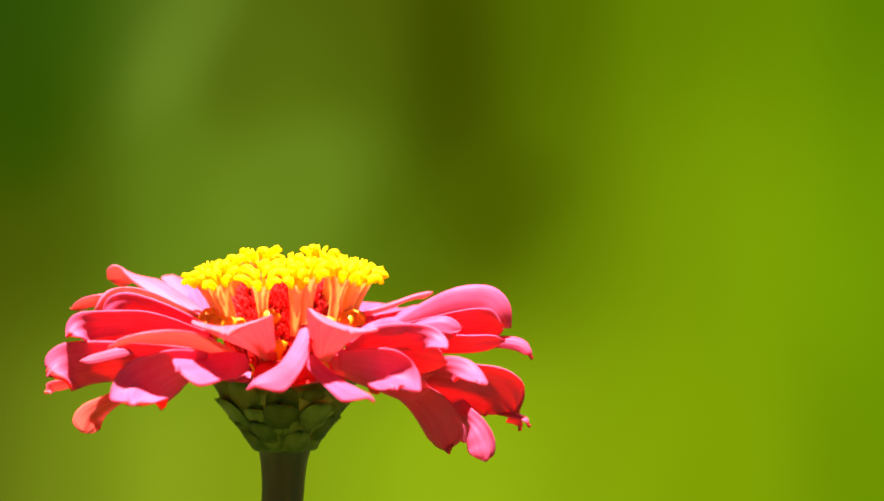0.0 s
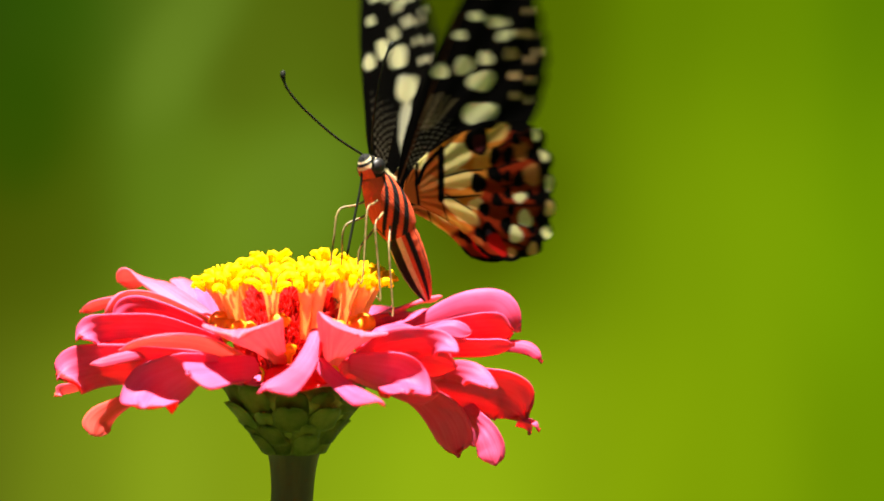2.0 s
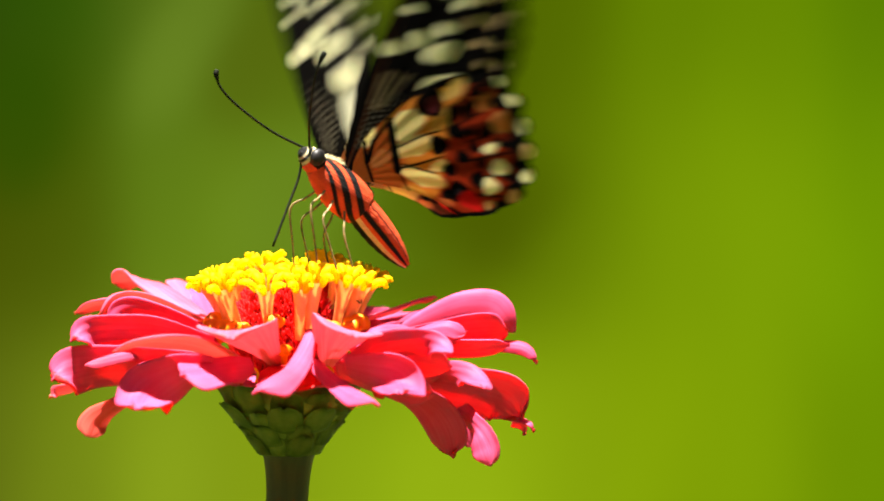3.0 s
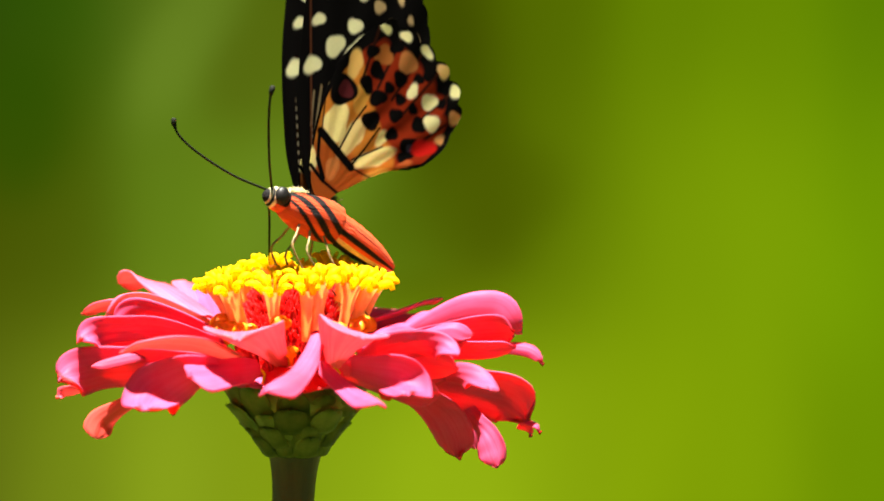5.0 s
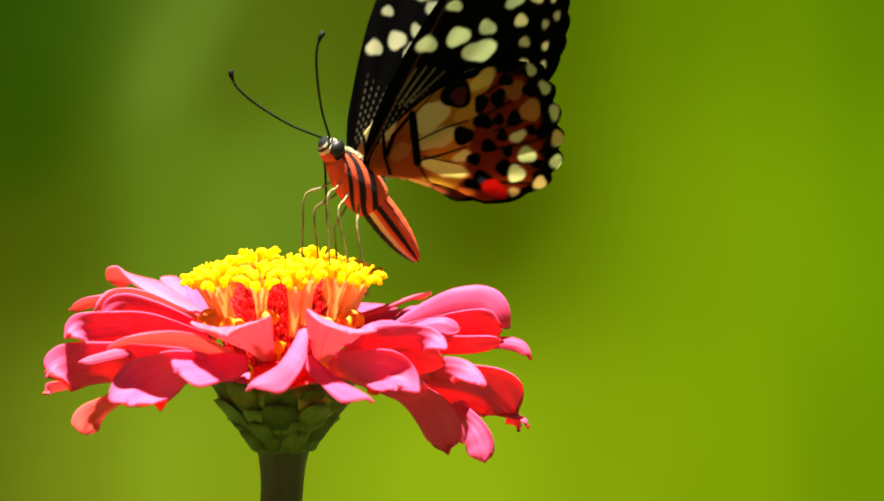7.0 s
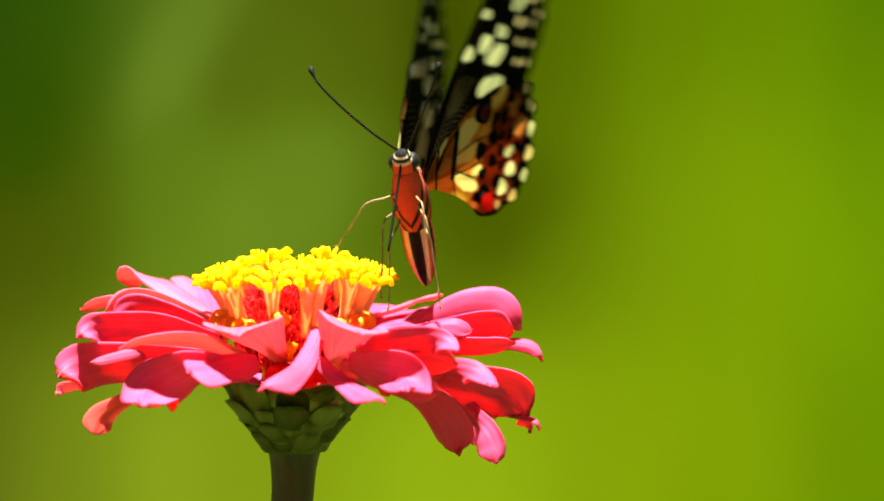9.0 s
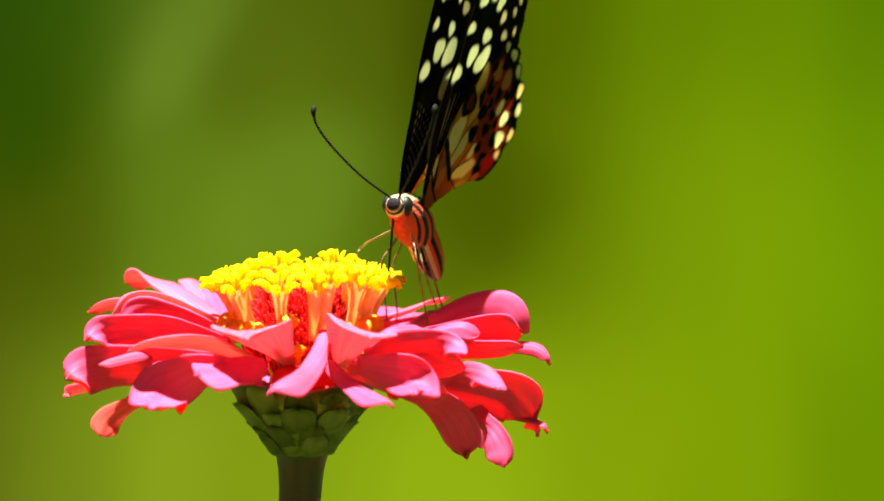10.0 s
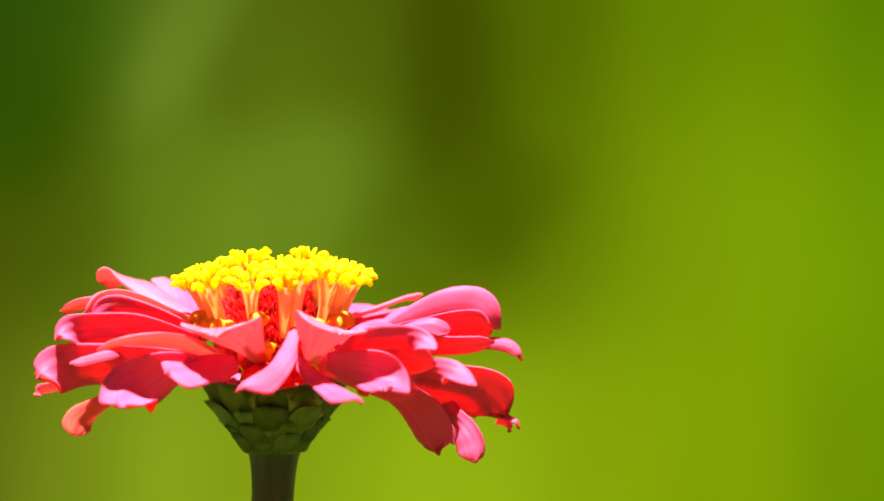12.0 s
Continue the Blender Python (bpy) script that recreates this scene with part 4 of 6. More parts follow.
right_forewing = make_wing("forewing", 1, FOREWING, (-20, 5, 6, 0.015), paint_forewing, FORE_LABEL)
left_hindwing = make_wing("hindwing", -1, HINDWING, (-62, -14, 7, 0.035), paint_hindwing, HIND_LABEL, HOLLOW)
right_hindwing = make_wing("hindwing", 1, HINDWING, (-62, -14, 7, 0.035), paint_hindwing, HIND_LABEL, HOLLOW)


def body_part(name, path, radii, stripes, parent, label, flat=1.0):
    """A hairy segment of the body; stripes(angle from the back in degrees, position 0..1) gives its colour."""
    bm = bmesh.new()
    sides, n = 72, len(path)
    rings = []
    for i, (p, r) in enumerate(zip(path, radii)):
        d = (Vector(path[min(i + 1, n - 1)]) - Vector(path[max(i - 1, 0)])).normalized()
        x = Vector((1, 0, 0))
        up = x.cross(d).normalized()
        rings.append([bm.verts.new((Vector(p) + (x * math.sin(a) + up * math.cos(a) * flat) * r * (1 + 0.03 * noise.noise((i * 2.0, k * 2.0, 1)))) * MM)
                      for k, a in ((k, 2 * math.pi * k / sides) for k in range(sides))])
    for a, b in zip(rings, rings[1:]):
        for k in range(sides):
            bm.faces.new((a[k], a[(k + 1) % sides], b[(k + 1) % sides], b[k]))
    bm.faces.new(rings[0][::-1]), bm.faces.new(rings[-1])
    bmesh.ops.recalc_face_normals(bm, faces=bm.faces[:])
    ob = part(name, bm, FUR, parent, label)
    col = np.ones((len(ob.data.vertices), 4))
    for i in range(n):
        for k in range(sides):
            deg = 360 * k / sides
            col[i * sides + k, :3] = stripes(min(deg, 360 - deg), i / (n - 1))
    ob.data.color_attributes.new("pattern", "FLOAT_COLOR", "POINT").data.foreach_set("color", col.ravel())
    return ob


ORANGE, PALE = (0.50, 0.058, 0.014), (0.62, 0.52, 0.30)


def profile(y0, y1, n, radius, z=lambda u: 0.0):
    ys = [y0 + (y1 - y0) * i / (n - 1) for i in range(n)]
    return [(0, y, z(i / (n - 1))) for i, y in enumerate(ys)], [max(0.08, radius(i / (n - 1))) for i in range(n)]


def thorax_colour(deg, u):
    if deg < 34:
        return PALE if 10 < deg < 22 else INK
    if deg < 40:
        return (0.40, 0.31, 0.14)
    lean = deg + 120 * (u - 0.5)
    return INK if 46 < lean < 70 or 88 < lean < 110 or 128 < lean < 142 else ORANGE


def abdomen_colour(deg, u):
    if deg < 22:
        return INK
    if deg < 44:
        return (0.55, 0.40, 0.22)
    return INK if 58 < deg < 76 or 102 < deg < 107 or 140 < deg < 144 else (0.50, 0.055, 0.014)


def head_colour(deg, u):
    if deg > 128 and u < 0.62:
        return ORANGE
    if u < 0.5:
        return PALE if 14 < deg < 32 else INK
    return PALE if 0.62 < u < 0.69 or 0.83 < u < 0.89 else INK


path, radii = profile(-5.4, 5.6, 48, lambda u: 3.15 * math.sin(math.pi * (0.30 + 0.57 * u)) ** 0.7, lambda u: -0.3 - 0.4 * (1 - u))
thorax = body_part("thorax", path, radii, thorax_colour, butterfly, "hairy orange thorax with black stripes", 1.24)
path, radii = profile(1.0, -14.6, 34, lambda u: 2.75 * math.sin(math.pi * (0.34 + 0.63 * u ** 1.25)) ** 0.62 * (1 + 0.014 * math.sin(u * 50)))
abdomen = body_part("abdomen", path, radii, abdomen_colour, butterfly, "orange abdomen with black lengthwise stripes", 1.0)
path, radii = profile(4.6, 9.2, 20, lambda u: 2.1 * math.sin(math.pi * (0.25 + 0.72 * u)) ** 0.6)
head = body_part("head", path, radii, head_colour, butterfly, "small black and cream striped head", 1.0)


def make_hair():
    """Short fine hairs on the back of the thorax and behind the head."""
    rnd = random.Random(8)
    for name, lo, hi, wide, mat, label in (("collar_hair", 2.6, 5.2, 40, PALE_HAIR, "fine cream hairs behind the head"), ("back_hair", -4.0, 3.0, 34, DARK_HAIR, "fine dark hairs along the back")):
        bm = bmesh.new()
        for k in range(260):
            y, a = rnd.uniform(lo, hi), radians(rnd.uniform(-wide, wide))
            u = (y + 5.4) / 11
            r = 3.1 * math.sin(math.pi * (0.30 + 0.57 * u)) ** 0.7
            p = Vector((r * math.sin(a), y, 1.22 * r * math.cos(a) - 0.5))
            d = (Vector((math.sin(a), rnd.uniform(-1.0, 0.1), math.cos(a))) + Vector((rnd.uniform(-.3, .3), 0, 0))).normalized()
            ln = rnd.uniform(0.5, 1.1)
            tube(bm, [p, p + d * ln * 0.6 + Vector((0, -0.1, 0)), p + d * ln + Vector((0, -0.3, 0))], [0.06, 0.05, 0.015], 4)
        tagged(part(name, bm, mat, butterfly, label), kind="stuff")


make_hair()


def ball(centre, r, scale=(1, 1, 1)):
    bm = bmesh.new()
    bmesh.ops.create_uvsphere(bm, u_segments=24, v_segments=16, radius=r * MM, matrix=Matrix.Translation(Vector(centre) * MM) @ Matrix.Diagonal((*scale, 1)))
    return bm


for sx in (-1, 1):
    part("eye", ball((sx * 1.45, 6.6, 0.35), 1.5, (0.75, 0.9, 1.05)), EYE, head, "glossy black compound eye")


def antenna():
    """A clubbed antenna that points up from its root and hooks back at its tip."""
    pts = bezier([(0, 0, 0), (0.0, -0.9, 7), (0.0, -0.7, 14), (0, 0.1, 18.2), (0, 1.3, 20.0), (0, 2.3, 20.6)], 7)
    bm = bmesh.new()
    n = len(pts)
    tube(bm, pts, [0.2 if i / n < 0.7 else 0.2 + 0.26 * math.sin((i / n - 0.7) / 0.3 * math.pi * 0.85) for i in range(n)], 10)
    return part("antenna", bm, HORN, butterfly, "thin dark clubbed antenna")


left_antenna, right_antenna = antenna(), antenna()

bm = bmesh.new()
tube(bm, bezier([(0, 0, 0), (0, 0.5, 3.2), (0, 0.3, 8), (0, 0, 15)], 6), [0.26, 0.24] + [0.2] * 17, 8)
proboscis = part("proboscis", bm, HORN, butterfly, "long thin black proboscis")


def leg(sx, y, knee, foot):
    bm = bmesh.new()
    hip = Vector((sx * 1.1, y, -2.3))
    k, e = Vector(knee) - hip, Vector(foot) - hip
    pts = bezier([(0, 0, 0), k * 0.5, k, k.lerp(e, 0.45), e, e + Vector((0, 0.8, -0.5))], 4)
    tube(bm, pts, [0.22 - 0.10 * i / (len(pts) - 1) for i in range(len(pts))], 7)
    ob = part("leg", bm, LEG, butterfly, "thin jointed tan leg")
    ob.matrix_basis = Matrix.Translation(hip * MM)
    return ob


for sx in (-1, 1):
    leg(sx, -2.0, (sx * 3.4, -4.2, -7.6), (sx * 4.4, -12.6, -14.6))
    leg(sx, 0.0, (sx * 3.6, 0.6, -8.0), (sx * 4.8, -8.6, -15.6))
    foreleg = leg(sx, 2.0, (sx * 3.4, 3.6, -7.6), (sx * 4.0, -4.4, -16.5))


# ---- what moves ----
def body_pose(x, y, z, yaw, pitch, roll):
    m = Matrix.Rotation(radians(yaw), 4, "Z") @ Matrix.Rotation(radians(pitch), 4, "X") @ Matrix.Rotation(radians(roll), 4, "Y")
    return Matrix.Translation((x * MM, y * MM, HEAD + z * MM)) @ m


def wing_pose(side, raised, sweep, ahead=-0.8):
    m = Matrix.Rotation(-side * radians(raised), 4, "Y") @ Matrix.Rotation(side * radians(sweep), 4, "Z")
    return Matrix.Translation((side * 2.0 * MM, ahead * MM, 0.5 * MM)) @ m


def abdomen_pose(bend):
    return Matrix.Translation((0, -4 * MM, -0.6 * MM)) @ Matrix.Rotation(radians(-bend), 4, "X")


def feeler_pose(side, x, y, z):
    """An antenna (side -1, 1) or the proboscis (0), by the way it points from the head."""
    root = Vector((0.55 * side, 8.2, 1.0)) if side else Vector((0, 8.0, -1.2))
    return Matrix.Translation(root * MM) @ Vector((x, y, z)).to_track_quat("Z", "Y").to_matrix().to_4x4()


def foreleg_pose(x, y, z):
    """The right foreleg, by the way it points from its hip."""
    turn = Vector((2.9, -6.4, -14.2)).rotation_difference(Vector((x, y, z)))
    return Matrix.Translation((1.1 * MM, 2.0 * MM, -2.3 * MM)) @ turn.to_matrix().to_4x4()


def motions():
    walk(butterfly, [
        (0, body_pose(60, 130, -420, 170, 60, 0)), (0.4, body_pose(44, 100, -190, 172, 64, 0)), (0.7, body_pose(28, 58, -24, 176, 68, 0)),
        (0.8, body_pose(33, 50, 19, 178, 72, 0)), (0.9, body_pose(30, 48, 17, 180, 74, 0)), (1, body_pose(34.8, 20, 30.6, 180, 44, 3)),
        (1.1, body_pose(31.6, 10, 24.8, 150, 62, 0)), (1.2, body_pose(33.9, 5.7, 20.1, 140.6, 46.8, 15.8)),
        (1.3, body_pose(28.8, 5.7, 20.7, 152.8, 48.1, 0.6)), (1.4, body_pose(29, 3.2, 19.9, 153.9, 43.3, -1.5)),
        (1.5, body_pose(22, 1.3, 21.9, 133.3, 54.5, 2.6)), (1.6, body_pose(16.3, 0.5, 22.4, 143.6, 39.6, -5.3)),
        (1.7, body_pose(15.2, 0.1, 21.2, 138.4, 37.3, -1.7)), (1.8, body_pose(16.7, -0.4, 20.3, 134.7, 44.4, 0.4)),
        (1.9, body_pose(17.2, -0.8, 25.2, 131, 51.5, 2.4)), (2, body_pose(17.2, -1.2, 26.6, 130.9, 54.7, 7.3)),
        (2.1, body_pose(16.4, -1.5, 24.9, 129.7, 45.8, 5.6)), (2.2, body_pose(15.5, -1.8, 20.1, 128.5, 36.8, 3.9)),
        (2.3, body_pose(14.7, -2.1, 21, 127.6, 45.6, 4.6)), (2.4, body_pose(15.6, -2.4, 27, 126.8, 54.5, 5.3)),
        (2.5, body_pose(13.5, -2.7, 25.8, 122.9, 47.8, 9)), (2.6, body_pose(11.6, -2.6, 24.8, 124, 41, 6.5)),
        (2.7, body_pose(10.2, -2.6, 20.4, 125.1, 34.3, 4.1)), (2.8, body_pose(9.8, -2.6, 24.3, 123.7, 35.3, 3.6)),
        (2.9, body_pose(10.3, -2.6, 29.1, 122.3, 36.4, 3.1)), (3, body_pose(9.3, -2.5, 29.4, 120.9, 37.5, 2.6)),
        (3.1, body_pose(9.9, -2.4, 29.7, 120.7, 36.8, 3.1)), (3.2, body_pose(8.4, -2.3, 28.8, 120.6, 36.1, 3.6)),
        (3.6, body_pose(7.3, -1.9, 27.5, 119.8, 33.4, 5.3)), (4, body_pose(6.1, -1.5, 25.8, 122.1, 26.5, 6.8)),
        (4.4, body_pose(4.6, -1.1, 25.9, 120.4, 21.6, 9.3)), (4.8, body_pose(4.3, -0.7, 24.8, 122.8, 17.8, 5.7)),
        (5, body_pose(4.3, -0.5, 24.9, 122.9, 18.3, 6)), (5.1, body_pose(4.4, -0.2, 25, 115.4, 25.9, 4.8)),
        (5.2, body_pose(5.8, 0.1, 29.2, 107.8, 33.4, 3.7)), (5.3, body_pose(5.1, 0.5, 27.5, 104, 32.1, 2.8)),
        (5.4, body_pose(5.9, 0.8, 28.1, 100, 30.6, 1.7)), (5.5, body_pose(5.5, 1.1, 25.3, 96.2, 29.3, 0.8)),
        (5.6, body_pose(4.2, 0.7, 23.7, 101.4, 26.6, 3.7)), (6, body_pose(3.5, -0.9, 23.5, 118.2, 31.3, 9.6)),
        (6.2, body_pose(1.1, 0.2, 22.8, 118.8, 31.8, 7.1)), (6.3, body_pose(-1.3, 0.7, 22.7, 119, 32.1, 5.9)),
        (6.4, body_pose(-0.9, 1.2, 23.6, 119.3, 32.4, 4.7)), (6.5, body_pose(2.4, 1.8, 27.4, 117.6, 41.8, -1.6)),
        (6.6, body_pose(6.4, 1.6, 31.4, 119.4, 44, -0.4)), (6.7, body_pose(9.3, 1.5, 31.7, 121.3, 46.3, 0.8)),
        (7.2, body_pose(12.3, 0.6, 29.2, 126.7, 38.9, 1.8)), (7.7, body_pose(15.4, -0.2, 27.4, 140.1, 31.5, 2.7)),
        (8.1, body_pose(15.8, -0.8, 25.8, 151.6, 22.3, 3.5)), (8.3, body_pose(16, -1.2, 25.1, 153.9, 20.1, 3.5)),
        (8.5, body_pose(16.6, -1.5, 24.8, 156.2, 17.8, 3.6)), (8.6, body_pose(15.8, -1.2, 29.1, 160.2, 38.3, 4.5)),
        (8.7, body_pose(18.4, -0.8, 29.6, 165.2, 43.5, 4.7)), (8.8, body_pose(18.9, -0.5, 26.7, 165.6, 45.1, 5)),
        (8.9, body_pose(20.4, -0.2, 27.9, 166, 46.7, 5.2)), (9, body_pose(20.9, 0.2, 28, 166.3, 48.4, 5.4)),
        (9.1, body_pose(20.1, -0.1, 28.6, 165.4, 46.2, 4.2)), (9.2, body_pose(20.6, -0.4, 25.1, 166.4, 31.6, -1.9)),
        (9.3, body_pose(20.9, -0.6, 25.4, 165.4, 29.3, -2.8)), (9.5, body_pose(21.7, -1.1, 25.2, 163.4, 24.8, -4.5)),
        (9.6, body_pose(19.5, -1, 24.9, 163, 22.9, -4.2)), (9.8, body_pose(19.3, -0.9, 25, 162.3, 19.2, -3.6)),
        (10, body_pose(20.9, -0.8, 23.9, 161.5, 15.5, -3.1)), (10.3, body_pose(21.2, -0.5, 23.5, 161.1, 19.7, 2.6)),
        (10.4, body_pose(20.2, -0.4, 23.6, 154.1, 32.2, 7)), (10.5, body_pose(18.3, -0.3, 28.7, 147.2, 44.8, 11.4)),
        (10.6, body_pose(13.9, -0.2, 26.7, 152.5, 36.4, 11.7)), (10.8, body_pose(13.1, 0, 26.8, 154, 34.4, 12.9)),
        (11, body_pose(13.3, 0.2, 28.5, 156.1, 33.6, 13.5)), (11.1, body_pose(12.5, 0.1, 27.7, 151.7, 37.9, 10.8)),
        (11.2, body_pose(10.9, 0.1, 29, 147.4, 42.3, 8)), (11.3, body_pose(5.7, -10, 38.7, 165, 62, -14)),
        (11.4, body_pose(-20, 40, 125.4, 150, 50, -10)), (11.5, body_pose(-78.6, 120, 280.4, 140, 45, 0)),
        (12, body_pose(-302.2, 250, 792.8, 130, 40, 0)),
    ])
    walk(left_forewing, [
        (0, wing_pose(-1, 31.5, 15, 0.7)), (0.4, wing_pose(-1, 51.5, 15, 0.7)), (0.7, wing_pose(-1, 16.5, 15, 0.7)),
        (0.767, wing_pose(-1, 11.5, 15, 0.7)), (0.8, wing_pose(-1, 41.5, 15, 0.7)), (0.833, wing_pose(-1, 71.5, 15, 0.7)),
        (0.867, wing_pose(-1, 21.5, 15, 0.7)), (0.9, wing_pose(-1, -3.5, 15, 0.7)), (0.933, wing_pose(-1, -28.5, 15, 0.7)),
        (0.967, wing_pose(-1, -38.5, -4, 0.7)), (1, wing_pose(-1, 9.5, -4, 0.7)), (1.033, wing_pose(-1, 57.5, -4, 0.7)),
        (1.067, wing_pose(-1, 39.5, 16, 0.7)), (1.1, wing_pose(-1, 51.5, 16, 0.7)), (1.133, wing_pose(-1, 65.2, 16, 0.7)),
        (1.167, wing_pose(-1, 52.9, 18, 0.7)), (1.2, wing_pose(-1, 44.5, 18, 0.7)), (1.233, wing_pose(-1, 33.8, 18, 0.7)),
        (1.267, wing_pose(-1, 41.7, 18, 0.7)), (1.3, wing_pose(-1, 51, 18, 0.7)), (1.333, wing_pose(-1, 61.1, 18, 0.7)),
        (1.367, wing_pose(-1, 69.8, 18, 0.7)), (1.4, wing_pose(-1, 59.9, 18, 0.7)), (1.433, wing_pose(-1, 52.3, 19.3, 0.7)),
        (1.467, wing_pose(-1, 39.5, 20.6, 0.7)), (1.5, wing_pose(-1, 76, 21.9, 0.7)), (1.533, wing_pose(-1, 105.9, 20.6, 0.7)),
        (1.6, wing_pose(-1, 62.7, 14, 0.7)), (1.7, wing_pose(-1, 62.1, 9.3, 0.7)), (1.8, wing_pose(-1, 71.5, 9.6, 0.7)),
        (1.867, wing_pose(-1, 72.8, 10.1, 0.7)), (1.9, wing_pose(-1, 81, 9.9, 0.7)), (1.933, wing_pose(-1, 89.1, 9.6, 0.7)),
        (1.967, wing_pose(-1, 83.3, 10.4, 0.7)), (2, wing_pose(-1, 89.4, 10.1, 0.7)), (2.033, wing_pose(-1, 94.9, 10.6, 0.7)),
        (2.1, wing_pose(-1, 78, 8.1, 0.7)), (2.2, wing_pose(-1, 66.6, 6.1, 0.7)), (2.3, wing_pose(-1, 75.1, 9.6, 0.7)),
        (2.367, wing_pose(-1, 74.2, 12.5, 0.7)), (2.4, wing_pose(-1, 83.7, 13, 0.7)), (2.433, wing_pose(-1, 93.2, 13.5, 0.7)),
        (2.467, wing_pose(-1, 93.7, 13, 0.7)), (2.5, wing_pose(-1, 96.2, 13.5, 0.7)), (2.533, wing_pose(-1, 99.4, 12.9, 0.7)),
        (2.567, wing_pose(-1, 78.6, 8.8, 0.7)), (2.6, wing_pose(-1, 83.8, 8.2, 0.7)), (2.633, wing_pose(-1, 88.9, 7.6, 0.7)),
        (2.7, wing_pose(-1, 71.3, 2.9, 0.7)), (2.8, wing_pose(-1, 78.1, 1.3, 0.7)), (2.867, wing_pose(-1, 70.9, 0.2, 0.7)),
        (2.9, wing_pose(-1, 85, -0.3, 0.7)), (2.933, wing_pose(-1, 99.2, -0.9, 0.7)), (2.967, wing_pose(-1, 71.7, -1.3, 0.7)),
        (3, wing_pose(-1, 91.8, -1.9, 0.7)), (3.033, wing_pose(-1, 112, -1.9, 0.7)), (3.067, wing_pose(-1, 82.3, -2, 0.7)),
        (3.1, wing_pose(-1, 90.4, -2, 0.7)), (3.133, wing_pose(-1, 98.5, -1.9, 0.7)), (3.2, wing_pose(-1, 88.9, -2, 0.7)),
        (3.6, wing_pose(-1, 83.1, -2, 0.7)), (4, wing_pose(-1, 96.5, -3.8, 0.7)), (4.4, wing_pose(-1, 94, -7.5, 0.7)),
        (4.8, wing_pose(-1, 93.5, -2.2, 0.7)), (5, wing_pose(-1, 94.2, -2.1, 0.7)), (5.1, wing_pose(-1, 96.4, -3.2, 0.7)),
        (5.2, wing_pose(-1, 98.6, -4.2, 0.7)), (5.3, wing_pose(-1, 99.2, -4.8, 0.7)), (5.4, wing_pose(-1, 99.8, -5.3, 0.7)),
        (5.5, wing_pose(-1, 100.3, -5.9, 0.7)), (5.6, wing_pose(-1, 101.4, -4.7, 0.7)), (6, wing_pose(-1, 99, 1, 0.7)),
        (6.2, wing_pose(-1, 96.6, 0.3, 0.7)), (6.3, wing_pose(-1, 95.4, 0, 0.7)), (6.4, wing_pose(-1, 94.2, -0.3, 0.7)),
        (6.467, wing_pose(-1, 67.4, -2.5, 0.7)), (6.5, wing_pose(-1, 91, -2.6, 0.7)), (6.533, wing_pose(-1, 115, -2.7, 0.7)),
        (6.567, wing_pose(-1, 82.6, -0.2, 0.7)), (6.6, wing_pose(-1, 87.6, -0.2, 0.7)), (6.633, wing_pose(-1, 92.7, -0.2, 0.7)),
        (6.7, wing_pose(-1, 84.2, 2.2, 0.7)), (7.2, wing_pose(-1, 76.9, 1.9, 0.7)), (7.7, wing_pose(-1, 85.5, -0.5, 0.7)),
        (8.1, wing_pose(-1, 80.1, -2.7, 0.7)), (8.3, wing_pose(-1, 81.5, -3.4, 0.7)), (8.5, wing_pose(-1, 83.1, -4, 0.7)),
        (8.6, wing_pose(-1, 86.5, 4.1, 0.7)), (8.7, wing_pose(-1, 72.4, 11.2, 0.7)), (8.767, wing_pose(-1, 65.6, 12.2, 0.7)),
        (8.8, wing_pose(-1, 70.6, 12.6, 0.7)), (8.833, wing_pose(-1, 75.6, 13, 0.7)), (8.9, wing_pose(-1, 68.9, 14.1, 0.7)),
        (8.967, wing_pose(-1, 62.1, 15.2, 0.7)), (9, wing_pose(-1, 67.1, 15.5, 0.7)), (9.033, wing_pose(-1, 72.2, 15.2, 0.7)),
        (9.1, wing_pose(-1, 72.4, 9.5, 0.7)), (9.2, wing_pose(-1, 70.8, 3.6, 0.7)), (9.3, wing_pose(-1, 71.4, 1.8, 0.7)),
        (9.5, wing_pose(-1, 72.7, -1.9, 0.7)), (9.6, wing_pose(-1, 74.1, -2.3, 0.7)), (9.8, wing_pose(-1, 76.8, -3.2, 0.7)),
        (10, wing_pose(-1, 79.5, -4.1, 0.7)), (10.3, wing_pose(-1, 76.1, 0.2, 0.7)), (10.4, wing_pose(-1, 69.6, 5, 0.7)),
        (10.467, wing_pose(-1, 60.3, 9.6, 0.7)), (10.5, wing_pose(-1, 63.1, 9.8, 0.7)), (10.533, wing_pose(-1, 66, 9.6, 0.7)),
        (10.6, wing_pose(-1, 73, 7.2, 0.7)), (10.8, wing_pose(-1, 72.7, 5.9, 0.7)), (11, wing_pose(-1, 62.5, 5.7, 0.7)),
        (11.067, wing_pose(-1, 54.3, 7.9, 0.7)), (11.1, wing_pose(-1, 63.2, 8.3, 0.7)), (11.133, wing_pose(-1, 72, 8.6, 0.7)),
        (11.167, wing_pose(-1, 57.9, 10.5, 0.7)), (11.2, wing_pose(-1, 63.8, 10.9, 0.7)), (11.233, wing_pose(-1, 69.7, 11.3, 0.7)),
        (11.267, wing_pose(-1, 9.6, 15.6, 0.7)), (11.3, wing_pose(-1, 23.5, 16, 0.7)), (11.333, wing_pose(-1, 37.5, 16, 0.7)),
        (11.4, wing_pose(-1, 61.5, 16, 0.7)), (11.5, wing_pose(-1, 21.5, 16, 0.7)), (12, wing_pose(-1, 31.5, 16, 0.7)),
    ])
